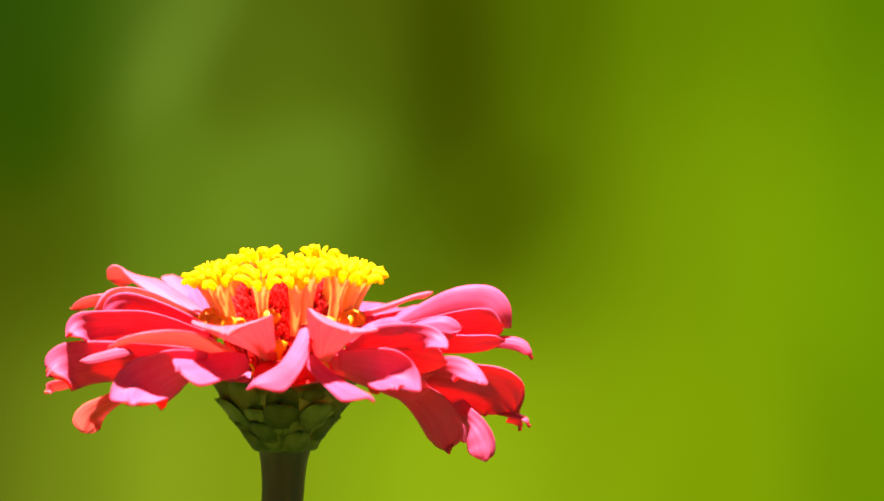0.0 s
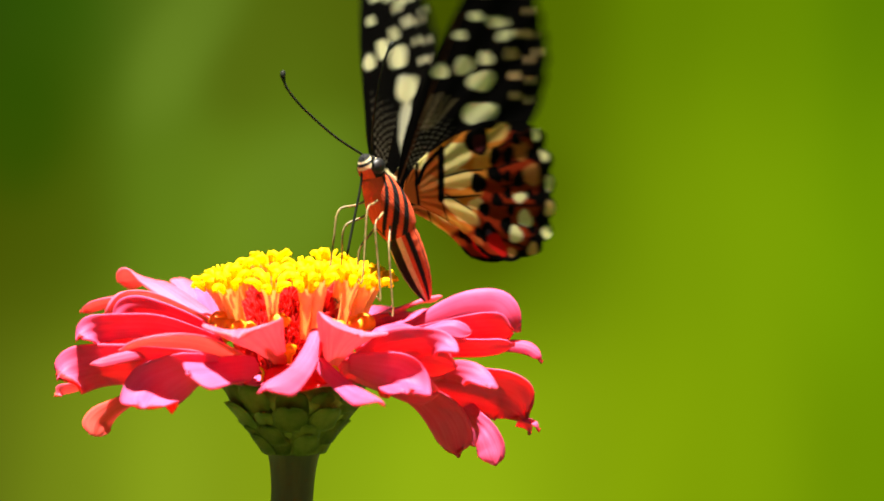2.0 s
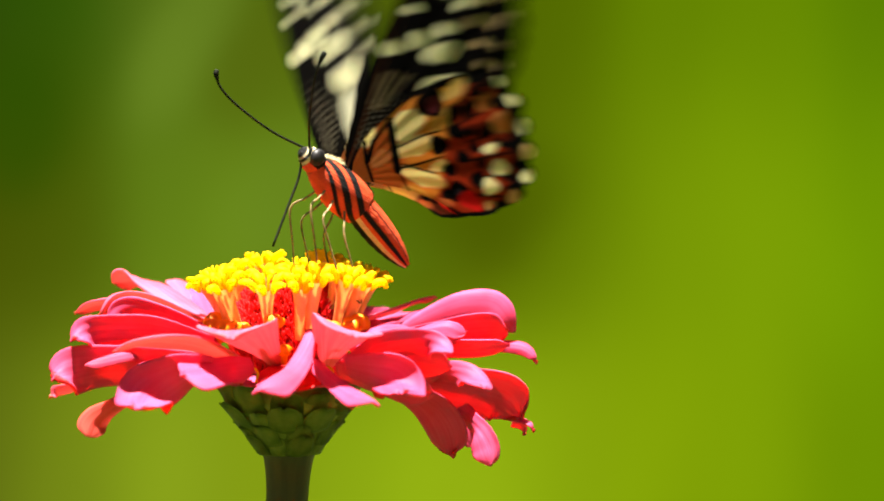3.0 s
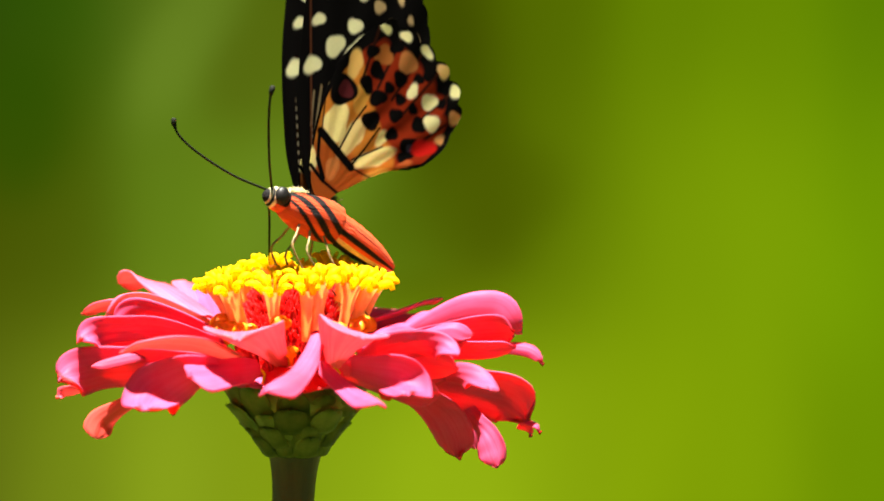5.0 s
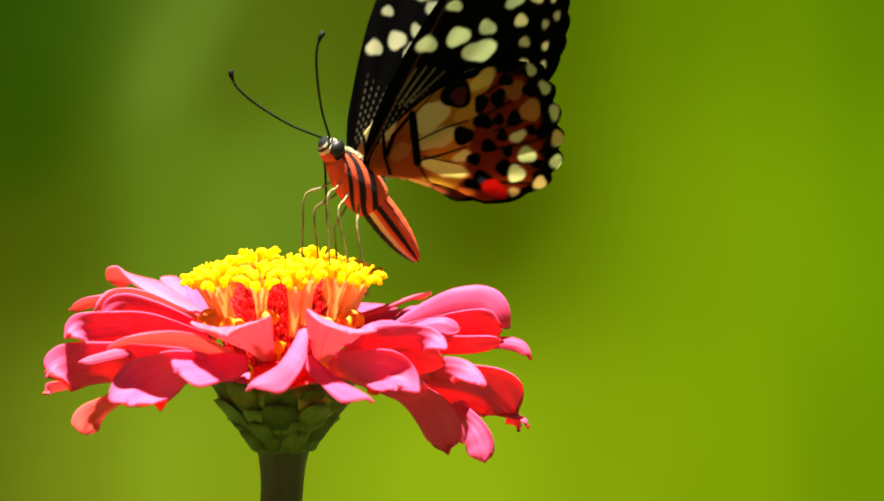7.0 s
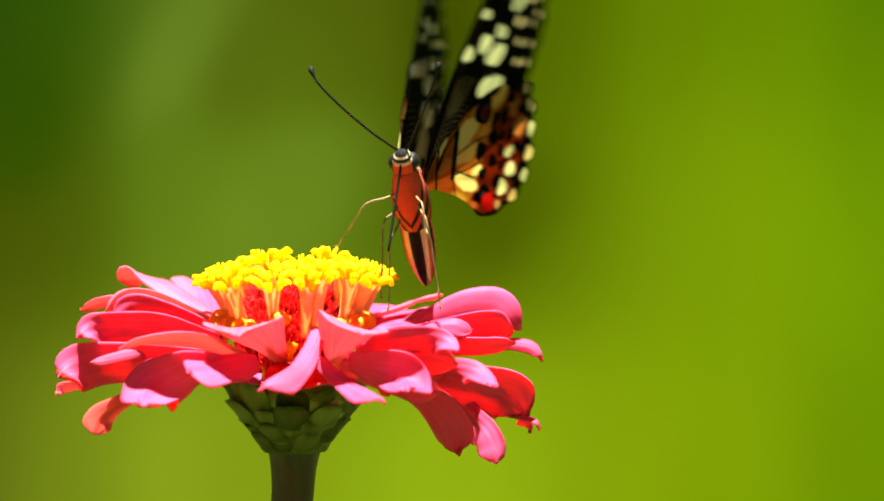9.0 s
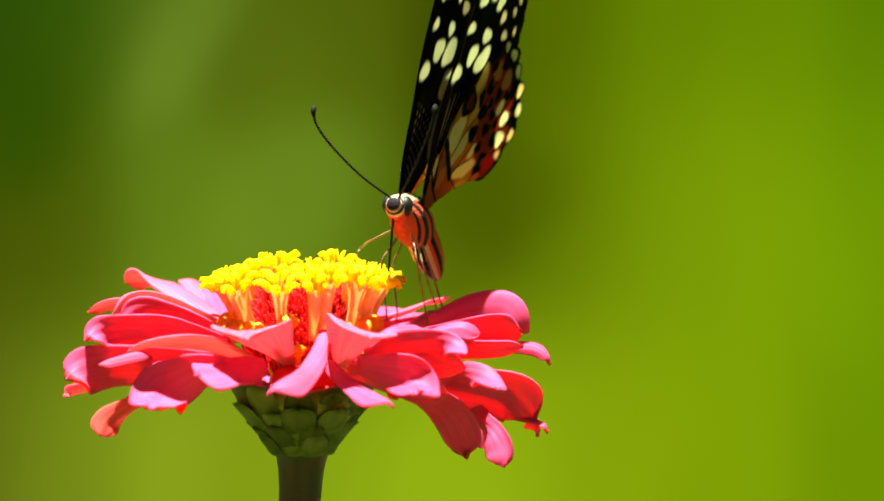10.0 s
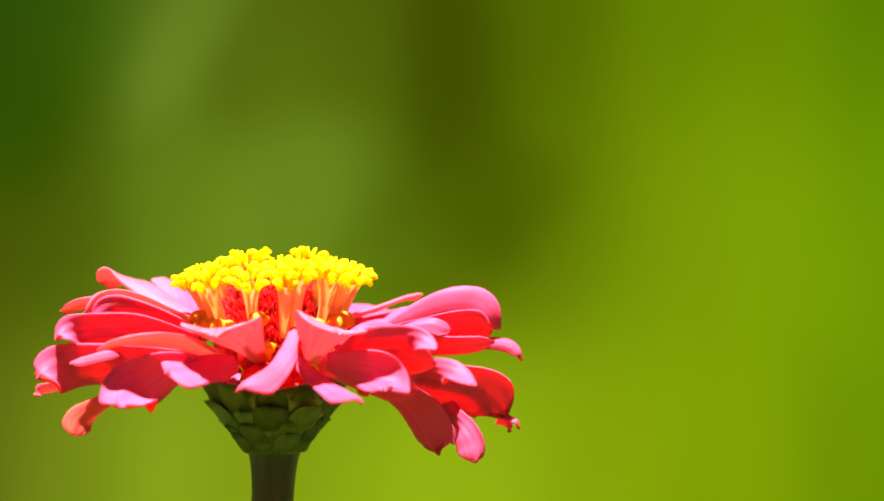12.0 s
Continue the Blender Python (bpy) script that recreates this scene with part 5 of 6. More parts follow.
    walk(right_forewing, [
        (0, wing_pose(1, 31.5, 15, 0.7)), (0.4, wing_pose(1, 51.5, 15, 0.7)), (0.7, wing_pose(1, 16.5, 15, 0.7)), (0.767, wing_pose(1, 11.5, 15, 0.7)),
        (0.8, wing_pose(1, 41.5, 15, 0.7)), (0.833, wing_pose(1, 71.5, 15, 0.7)), (0.867, wing_pose(1, 21.5, 15, 0.7)),
        (0.9, wing_pose(1, -3.5, 15, 0.7)), (0.933, wing_pose(1, -28.5, 15, 0.7)), (0.967, wing_pose(1, -38.5, -4, 0.7)),
        (1, wing_pose(1, 9.5, -4, 0.7)), (1.033, wing_pose(1, 57.5, -4, 0.7)), (1.067, wing_pose(1, 44.5, 16, 0.7)), (1.1, wing_pose(1, 56.5, 16, 0.7)),
        (1.133, wing_pose(1, 68.5, 16, 0.7)), (1.167, wing_pose(1, 69.5, 18, 0.7)), (1.2, wing_pose(1, 59.5, 18, 0.7)),
        (1.233, wing_pose(1, 49.5, 18, 0.7)), (1.267, wing_pose(1, 52.2, 18, 0.7)), (1.3, wing_pose(1, 62.2, 18, 0.7)),
        (1.333, wing_pose(1, 72.2, 18, 0.7)), (1.367, wing_pose(1, 74.8, 18, 0.7)), (1.4, wing_pose(1, 64.8, 18, 0.7)),
        (1.433, wing_pose(1, 54.8, 18, 0.7)), (1.467, wing_pose(1, 33.5, 18, 0.7)), (1.5, wing_pose(1, 67.5, 18, 0.7)),
        (1.533, wing_pose(1, 101.5, 18, 0.7)), (1.6, wing_pose(1, 65.5, 14, 0.7)), (1.7, wing_pose(1, 67.3, 13.7, 0.7)),
        (1.8, wing_pose(1, 75, 18.4, 0.7)), (1.867, wing_pose(1, 73.6, 21.9, 0.7)), (1.9, wing_pose(1, 82.8, 23.1, 0.7)),
        (1.933, wing_pose(1, 92.1, 24.3, 0.7)), (1.967, wing_pose(1, 67.6, 26.5, 0.7)), (2, wing_pose(1, 74.9, 27.8, 0.7)),
        (2.033, wing_pose(1, 80.5, 26.7, 0.7)), (2.1, wing_pose(1, 77.6, 20.9, 0.7)), (2.2, wing_pose(1, 80.3, 14.1, 0.7)),
        (2.3, wing_pose(1, 81.2, 12.7, 0.7)), (2.367, wing_pose(1, 72.4, 12.5, 0.7)), (2.4, wing_pose(1, 82.1, 11.4, 0.7)),
        (2.433, wing_pose(1, 91.7, 10.3, 0.7)), (2.467, wing_pose(1, 76.3, 8.2, 0.7)), (2.5, wing_pose(1, 78.9, 7.1, 0.7)),
        (2.533, wing_pose(1, 81.1, 8.2, 0.7)), (2.567, wing_pose(1, 70.3, 5.8, 0.7)), (2.6, wing_pose(1, 74.5, 6.9, 0.7)),
        (2.633, wing_pose(1, 78.7, 8, 0.7)), (2.7, wing_pose(1, 70.1, 6.8, 0.7)), (2.8, wing_pose(1, 66.4, 10.3, 0.7)),
        (2.867, wing_pose(1, 49.3, 12.7, 0.7)), (2.9, wing_pose(1, 62.5, 13.8, 0.7)), (2.933, wing_pose(1, 75.7, 14.9, 0.7)),
        (2.967, wing_pose(1, 39.6, 16.2, 0.7)), (3, wing_pose(1, 58.8, 17.4, 0.7)), (3.033, wing_pose(1, 79.1, 17.1, 0.7)),
        (3.067, wing_pose(1, 51.6, 16.7, 0.7)), (3.1, wing_pose(1, 59.9, 16.4, 0.7)), (3.133, wing_pose(1, 68.1, 16.2, 0.7)),
        (3.2, wing_pose(1, 61.1, 15.5, 0.7)), (3.6, wing_pose(1, 65.4, 11.9, 0.7)), (4, wing_pose(1, 80.5, 6.7, 0.7)),
        (4.4, wing_pose(1, 79.5, -0.6, 0.7)), (4.8, wing_pose(1, 84.6, 1.1, 0.7)), (5, wing_pose(1, 86.1, -0.5, 0.7)),
        (5.1, wing_pose(1, 87.6, -1.7, 0.7)), (5.2, wing_pose(1, 89.1, -2.9, 0.7)), (5.3, wing_pose(1, 88.5, -3.6, 0.7)),
        (5.4, wing_pose(1, 88, -4.3, 0.7)), (5.5, wing_pose(1, 87.5, -5, 0.7)), (5.6, wing_pose(1, 83, -4.6, 0.7)), (6, wing_pose(1, 79, -1.9, 0.7)),
        (6.2, wing_pose(1, 77.7, -1, 0.7)), (6.3, wing_pose(1, 77.1, -0.5, 0.7)), (6.4, wing_pose(1, 76.5, -0.1, 0.7)),
        (6.467, wing_pose(1, 41.8, -1.7, 0.7)), (6.5, wing_pose(1, 65.4, -1.6, 0.7)), (6.533, wing_pose(1, 89.5, -1.6, 0.7)),
        (6.567, wing_pose(1, 67.5, 0.9, 0.7)), (6.6, wing_pose(1, 72.6, 0.9, 0.7)), (6.633, wing_pose(1, 77.7, 0.9, 0.7)),
        (6.7, wing_pose(1, 79.8, 3.5, 0.7)), (7.2, wing_pose(1, 74.7, 3.5, 0.7)), (7.7, wing_pose(1, 89.6, 1.6, 0.7)),
        (8.1, wing_pose(1, 92.4, -0.3, 0.7)), (8.3, wing_pose(1, 94.2, -0.8, 0.7)), (8.5, wing_pose(1, 96.1, -1.2, 0.7)),
        (8.6, wing_pose(1, 103.5, 3.1, 0.7)), (8.7, wing_pose(1, 91.8, 6.5, 0.7)), (8.767, wing_pose(1, 87.8, 5, 0.7)),
        (8.8, wing_pose(1, 92.9, 4.1, 0.7)), (8.833, wing_pose(1, 98, 3.2, 0.7)), (8.9, wing_pose(1, 93.8, 1.9, 0.7)),
        (8.967, wing_pose(1, 89.8, 0.4, 0.7)), (9, wing_pose(1, 94.9, -0.5, 0.7)), (9.033, wing_pose(1, 100.1, 0.5, 0.7)),
        (9.1, wing_pose(1, 103.4, -2.4, 0.7)), (9.2, wing_pose(1, 101.9, -4.3, 0.7)), (9.3, wing_pose(1, 101.1, -2, 0.7)),
        (9.5, wing_pose(1, 99.4, 2.4, 0.7)), (9.6, wing_pose(1, 99.4, 1.9, 0.7)), (9.8, wing_pose(1, 99.4, 0.7, 0.7)),
        (10, wing_pose(1, 99.3, -0.4, 0.7)), (10.3, wing_pose(1, 102.8, -0.1, 0.7)), (10.4, wing_pose(1, 97.8, 3.3, 0.7)),
        (10.467, wing_pose(1, 89.7, 6.9, 0.7)), (10.5, wing_pose(1, 92.8, 6.7, 0.7)), (10.533, wing_pose(1, 95.8, 6.7, 0.7)),
        (10.6, wing_pose(1, 95.9, 4.6, 0.7)), (10.8, wing_pose(1, 96.1, 4.4, 0.7)), (11, wing_pose(1, 96.3, 5.3, 0.7)),
        (11.067, wing_pose(1, 78.9, 7.6, 0.7)), (11.1, wing_pose(1, 86.7, 8, 0.7)), (11.133, wing_pose(1, 94.5, 8.4, 0.7)),
        (11.167, wing_pose(1, 72.3, 10.3, 0.7)), (11.2, wing_pose(1, 77.1, 10.8, 0.7)), (11.233, wing_pose(1, 81.9, 11.2, 0.7)),
        (11.267, wing_pose(1, 10.7, 15.6, 0.7)), (11.3, wing_pose(1, 23.5, 16, 0.7)), (11.333, wing_pose(1, 37.5, 16, 0.7)),
        (11.4, wing_pose(1, 61.5, 16, 0.7)), (11.5, wing_pose(1, 21.5, 16, 0.7)), (12, wing_pose(1, 31.5, 16, 0.7)),
    ])
    walk(left_hindwing, [
        (0, wing_pose(-1, 28.5, 0)), (0.4, wing_pose(-1, 48.5, 0)), (0.7, wing_pose(-1, 13.5, 0)), (0.767, wing_pose(-1, 17.5, 0)),
        (0.8, wing_pose(-1, 38.5, 0)), (0.833, wing_pose(-1, 59.5, 0)), (0.867, wing_pose(-1, 11, 0)), (0.9, wing_pose(-1, -6.5, 0)),
        (0.933, wing_pose(-1, -24, -16)), (0.967, wing_pose(-1, -27.1, -22)), (1, wing_pose(-1, 6.5, -22)), (1.033, wing_pose(-1, 40.1, -22)),
        (1.067, wing_pose(-1, 40.1, -16)), (1.1, wing_pose(-1, 48.5, 0)), (1.133, wing_pose(-1, 58.6, -7.8)), (1.167, wing_pose(-1, 46.9, -15.8)),
        (1.2, wing_pose(-1, 41.5, -23.6)), (1.233, wing_pose(-1, 33.8, -19.7)), (1.267, wing_pose(-1, 41.7, -19.7)), (1.3, wing_pose(-1, 48, -15.8)),
        (1.333, wing_pose(-1, 55.1, -15)), (1.367, wing_pose(-1, 63.8, -18.1)), (1.4, wing_pose(-1, 56.9, -17.2)), (1.433, wing_pose(-1, 52, -10.2)),
        (1.467, wing_pose(-1, 46.1, -7)), (1.5, wing_pose(-1, 72, 0)), (1.533, wing_pose(-1, 92, -1.6)), (1.6, wing_pose(-1, 59.7, 0.9)),
        (1.7, wing_pose(-1, 59.1, 3.8)), (1.8, wing_pose(-1, 68.6, 2.7)), (1.867, wing_pose(-1, 72.3, 2.7)), (1.9, wing_pose(-1, 78, 1.6)),
        (1.933, wing_pose(-1, 83.8, 0.6)), (1.967, wing_pose(-1, 82.1, 1.5)), (2, wing_pose(-1, 86.5, 0.5)), (2.033, wing_pose(-1, 90.3, 1.2)),
        (2.1, wing_pose(-1, 75.3, -0.4)), (2.2, wing_pose(-1, 64.1, -1.3)), (2.3, wing_pose(-1, 72.9, 2.8)), (2.367, wing_pose(-1, 75.1, 6.2)),
        (2.4, wing_pose(-1, 81.7, 6.9)), (2.433, wing_pose(-1, 88.3, 7.6)), (2.467, wing_pose(-1, 92.8, 3.3)), (2.5, wing_pose(-1, 94.5, 4)),
        (2.533, wing_pose(-1, 96.8, 3.4)), (2.567, wing_pose(-1, 78.3, 3.3)), (2.6, wing_pose(-1, 81.9, 2.6)), (2.633, wing_pose(-1, 85.6, 2)),
        (2.7, wing_pose(-1, 69.4, 1.3)), (2.8, wing_pose(-1, 76.1, -0.9)), (2.867, wing_pose(-1, 73, -2.6)), (2.9, wing_pose(-1, 82.9, -3.2)),
        (2.933, wing_pose(-1, 92.8, -3.8)), (2.967, wing_pose(-1, 75.5, -4.8)), (3, wing_pose(-1, 89.6, -5.4)), (3.033, wing_pose(-1, 103.7, -5.4)),
        (3.067, wing_pose(-1, 82.4, -5.6)), (3.1, wing_pose(-1, 88.2, -5.5)), (3.133, wing_pose(-1, 93.9, -5.5)), (3.2, wing_pose(-1, 86.6, -5.6)),
        (3.6, wing_pose(-1, 80.7, -6.2)), (4, wing_pose(-1, 94, -6.1)), (4.4, wing_pose(-1, 91.4, -6)), (4.8, wing_pose(-1, 90.8, 8.1)),
        (5, wing_pose(-1, 91.4, 8.2)), (5.1, wing_pose(-1, 93.6, 2)), (5.2, wing_pose(-1, 95.8, -4.2)), (5.3, wing_pose(-1, 96.3, -3.1)),
        (5.4, wing_pose(-1, 96.9, -1.9)), (5.5, wing_pose(-1, 97.4, -0.8)), (5.6, wing_pose(-1, 98.5, -0.3)), (6, wing_pose(-1, 96, 11.6)),
        (6.2, wing_pose(-1, 93.5, 13.9)), (6.3, wing_pose(-1, 92.2, 15)), (6.4, wing_pose(-1, 91, 16.1)), (6.467, wing_pose(-1, 71.3, 2.2)),
        (6.5, wing_pose(-1, 87.7, 2.6)), (6.533, wing_pose(-1, 104.5, 2.5)), (6.567, wing_pose(-1, 80.8, 3.6)), (6.6, wing_pose(-1, 84.3, 3.5)),
        (6.633, wing_pose(-1, 87.9, 3.4)), (6.7, wing_pose(-1, 81, 4.4)), (7.2, wing_pose(-1, 73.8, 2.4)), (7.7, wing_pose(-1, 82.5, 1.5)),
        (8.1, wing_pose(-1, 77.2, -0.1)), (8.3, wing_pose(-1, 78.7, 2.1)), (8.5, wing_pose(-1, 80.3, 4.3)), (8.6, wing_pose(-1, 83.7, 1.7)),
        (8.7, wing_pose(-1, 69.7, 6)), (8.767, wing_pose(-1, 64.5, 6.9)), (8.8, wing_pose(-1, 68, 7.4)), (8.833, wing_pose(-1, 71.4, 7.8)),
        (8.9, wing_pose(-1, 66.3, 8.8)), (8.967, wing_pose(-1, 61.1, 9.7)), (9, wing_pose(-1, 64.6, 10.1)), (9.033, wing_pose(-1, 68.2, 9.2)),
        (9.1, wing_pose(-1, 69.9, 7.2)), (9.2, wing_pose(-1, 68.2, 2.3)), (9.3, wing_pose(-1, 68.8, 3)), (9.5, wing_pose(-1, 70.1, 4.4)),
        (9.6, wing_pose(-1, 71.5, 4.3)), (9.8, wing_pose(-1, 74.1, 4.1)), (10, wing_pose(-1, 76.7, 3.8)), (10.3, wing_pose(-1, 73.2, -0.9)),
        (10.4, wing_pose(-1, 66.7, 0.1)), (10.467, wing_pose(-1, 58.3, 0.9)), (10.5, wing_pose(-1, 60.2, 1)), (10.533, wing_pose(-1, 62.3, 1.1)),
        (10.6, wing_pose(-1, 70.2, -0.6)), (10.8, wing_pose(-1, 70, -1.3)), (11, wing_pose(-1, 59.9, -3.3)), (11.067, wing_pose(-1, 54.3, -1)),
        (11.1, wing_pose(-1, 60.4, -0.8)), (11.133, wing_pose(-1, 66.6, -0.7)), (11.167, wing_pose(-1, 56.9, 1.4)), (11.2, wing_pose(-1, 61, 1.6)),
        (11.233, wing_pose(-1, 65, 1.7)), (11.267, wing_pose(-1, 10.9, 1.9)), (11.3, wing_pose(-1, 20.5, 2)), (11.333, wing_pose(-1, 30.3, 2)),
        (11.4, wing_pose(-1, 58.5, 2)), (11.5, wing_pose(-1, 18.5, 2)), (12, wing_pose(-1, 28.5, 2)),
    ])
    walk(right_hindwing, [
        (0, wing_pose(1, 28.5, 0)), (0.4, wing_pose(1, 48.5, 0)), (0.7, wing_pose(1, 13.5, 0)), (0.767, wing_pose(1, 17.5, 0)),
        (0.8, wing_pose(1, 38.5, 0)), (0.833, wing_pose(1, 59.5, 0)), (0.867, wing_pose(1, 11, 0)), (0.9, wing_pose(1, -6.5, 0)),
        (0.933, wing_pose(1, -24, -16)), (0.967, wing_pose(1, -27.1, -22)), (1, wing_pose(1, 6.5, -22)), (1.033, wing_pose(1, 40.1, -22)),
        (1.067, wing_pose(1, 45.1, -16)), (1.1, wing_pose(1, 53.5, 0)), (1.133, wing_pose(1, 61.9, -7.8)), (1.167, wing_pose(1, 63.5, -15.8)),
        (1.2, wing_pose(1, 56.5, -23.6)), (1.233, wing_pose(1, 49.5, -19.7)), (1.267, wing_pose(1, 52.2, -19.7)), (1.3, wing_pose(1, 59.2, -15.8)),
        (1.333, wing_pose(1, 66.2, -15)), (1.367, wing_pose(1, 68.8, -18.1)), (1.4, wing_pose(1, 61.8, -17.2)), (1.433, wing_pose(1, 80.1, -10.2)),
        (1.467, wing_pose(1, 76.5, -7)), (1.5, wing_pose(1, 82.5, 0)), (1.533, wing_pose(1, 88.5, -1.6)), (1.6, wing_pose(1, 82, 0.9)),
        (1.7, wing_pose(1, 85.3, 3.8)), (1.8, wing_pose(1, 90, 2.7)), (1.867, wing_pose(1, 92.2, 2.7)), (1.9, wing_pose(1, 94.8, 1.6)),
        (1.933, wing_pose(1, 97.5, 0.6)), (1.967, wing_pose(1, 93.3, 1.5)), (2, wing_pose(1, 95.7, 0.5)), (2.033, wing_pose(1, 96.3, 1.2)),
        (2.1, wing_pose(1, 95.5, -0.4)), (2.2, wing_pose(1, 95.3, -1.3)), (2.3, wing_pose(1, 94.7, 2.8)), (2.367, wing_pose(1, 92.7, 6.2)),
        (2.4, wing_pose(1, 94.1, 6.9)), (2.433, wing_pose(1, 95.4, 7.6)), (2.467, wing_pose(1, 92.3, 3.3)), (2.5, wing_pose(1, 92.4, 4)),
        (2.533, wing_pose(1, 92.1, 3.4)), (2.567, wing_pose(1, 89.4, 3.3)), (2.6, wing_pose(1, 89.5, 2.6)), (2.633, wing_pose(1, 89.6, 2)),
        (2.7, wing_pose(1, 86.6, 1.3)), (2.8, wing_pose(1, 83.9, -0.9)), (2.867, wing_pose(1, 79.4, -2.6)), (2.9, wing_pose(1, 81, -3.2)),
        (2.933, wing_pose(1, 82.7, -3.8)), (2.967, wing_pose(1, 75.6, -4.8)), (3, wing_pose(1, 78.3, -5.4)), (3.033, wing_pose(1, 82.1, -5.4)),
        (3.067, wing_pose(1, 77.5, -5.6)), (3.1, wing_pose(1, 79.2, -5.5)), (3.133, wing_pose(1, 80.8, -5.5)), (3.2, wing_pose(1, 80.1, -5.6)),
        (3.6, wing_pose(1, 83.4, -6.2)), (4, wing_pose(1, 89.5, -6.1)), (4.4, wing_pose(1, 91.5, -6)), (4.8, wing_pose(1, 95.1, 8.1)),
        (5, wing_pose(1, 96.6, 8.2)), (5.1, wing_pose(1, 95.1, 2)), (5.2, wing_pose(1, 93.6, -4.2)), (5.3, wing_pose(1, 91.5, -3.1)),
        (5.4, wing_pose(1, 89.5, -1.9)), (5.5, wing_pose(1, 87.5, -0.8)), (5.6, wing_pose(1, 87.5, -0.3)), (6, wing_pose(1, 91, 11.6)),
        (6.2, wing_pose(1, 89, 13.9)), (6.3, wing_pose(1, 88, 15)), (6.4, wing_pose(1, 87, 16.1)), (6.467, wing_pose(1, 79.6, 2.2)),
        (6.5, wing_pose(1, 83.4, 2.6)), (6.533, wing_pose(1, 87.7, 2.5)), (6.567, wing_pose(1, 84.4, 3.6)), (6.6, wing_pose(1, 85.3, 3.5)),
        (6.633, wing_pose(1, 86.3, 3.4)), (6.7, wing_pose(1, 87.3, 4.4)), (7.2, wing_pose(1, 86.7, 2.4)), (7.7, wing_pose(1, 91.1, 1.5)),
        (8.1, wing_pose(1, 89.4, 9.9)), (8.3, wing_pose(1, 91.2, 12.1)), (8.5, wing_pose(1, 93.1, 14.3)), (8.6, wing_pose(1, 100.5, 11.7)),
        (8.7, wing_pose(1, 88.8, 16)), (8.767, wing_pose(1, 86.3, 16.9)), (8.8, wing_pose(1, 89.9, 17.4)), (8.833, wing_pose(1, 93.5, 17.8)),
        (8.9, wing_pose(1, 90.8, 18.8)), (8.967, wing_pose(1, 88.3, 19.7)), (9, wing_pose(1, 91.9, 20.1)), (9.033, wing_pose(1, 95.6, 19.2)),
        (9.1, wing_pose(1, 100.4, 17.2)), (9.2, wing_pose(1, 98.9, 12.3)), (9.3, wing_pose(1, 98.1, 13)), (9.5, wing_pose(1, 96.4, 14.4)),
        (9.6, wing_pose(1, 96.4, 14.3)), (9.8, wing_pose(1, 96.4, 14.1)), (10, wing_pose(1, 96.3, 13.8)), (10.3, wing_pose(1, 99.8, 9.1)),
        (10.4, wing_pose(1, 94.8, 10.1)), (10.467, wing_pose(1, 87.6, 10.9)), (10.5, wing_pose(1, 89.8, 11)), (10.533, wing_pose(1, 91.9, 11.1)),
        (10.6, wing_pose(1, 92.9, 9.4)), (10.8, wing_pose(1, 93.1, 8.7)), (11, wing_pose(1, 93.3, 6.7)), (11.067, wing_pose(1, 78.6, 9)),
        (11.1, wing_pose(1, 83.7, 9.2)), (11.133, wing_pose(1, 88.8, 9.3)), (11.167, wing_pose(1, 71.1, 11.4)), (11.2, wing_pose(1, 74.1, 11.6)),
        (11.233, wing_pose(1, 77.1, 11.7)), (11.267, wing_pose(1, 11.9, 1.9)), (11.3, wing_pose(1, 20.5, 2)), (11.333, wing_pose(1, 30.3, 2)),
        (11.4, wing_pose(1, 58.5, 2)), (11.5, wing_pose(1, 18.5, 2)), (12, wing_pose(1, 28.5, 2)),
    ])
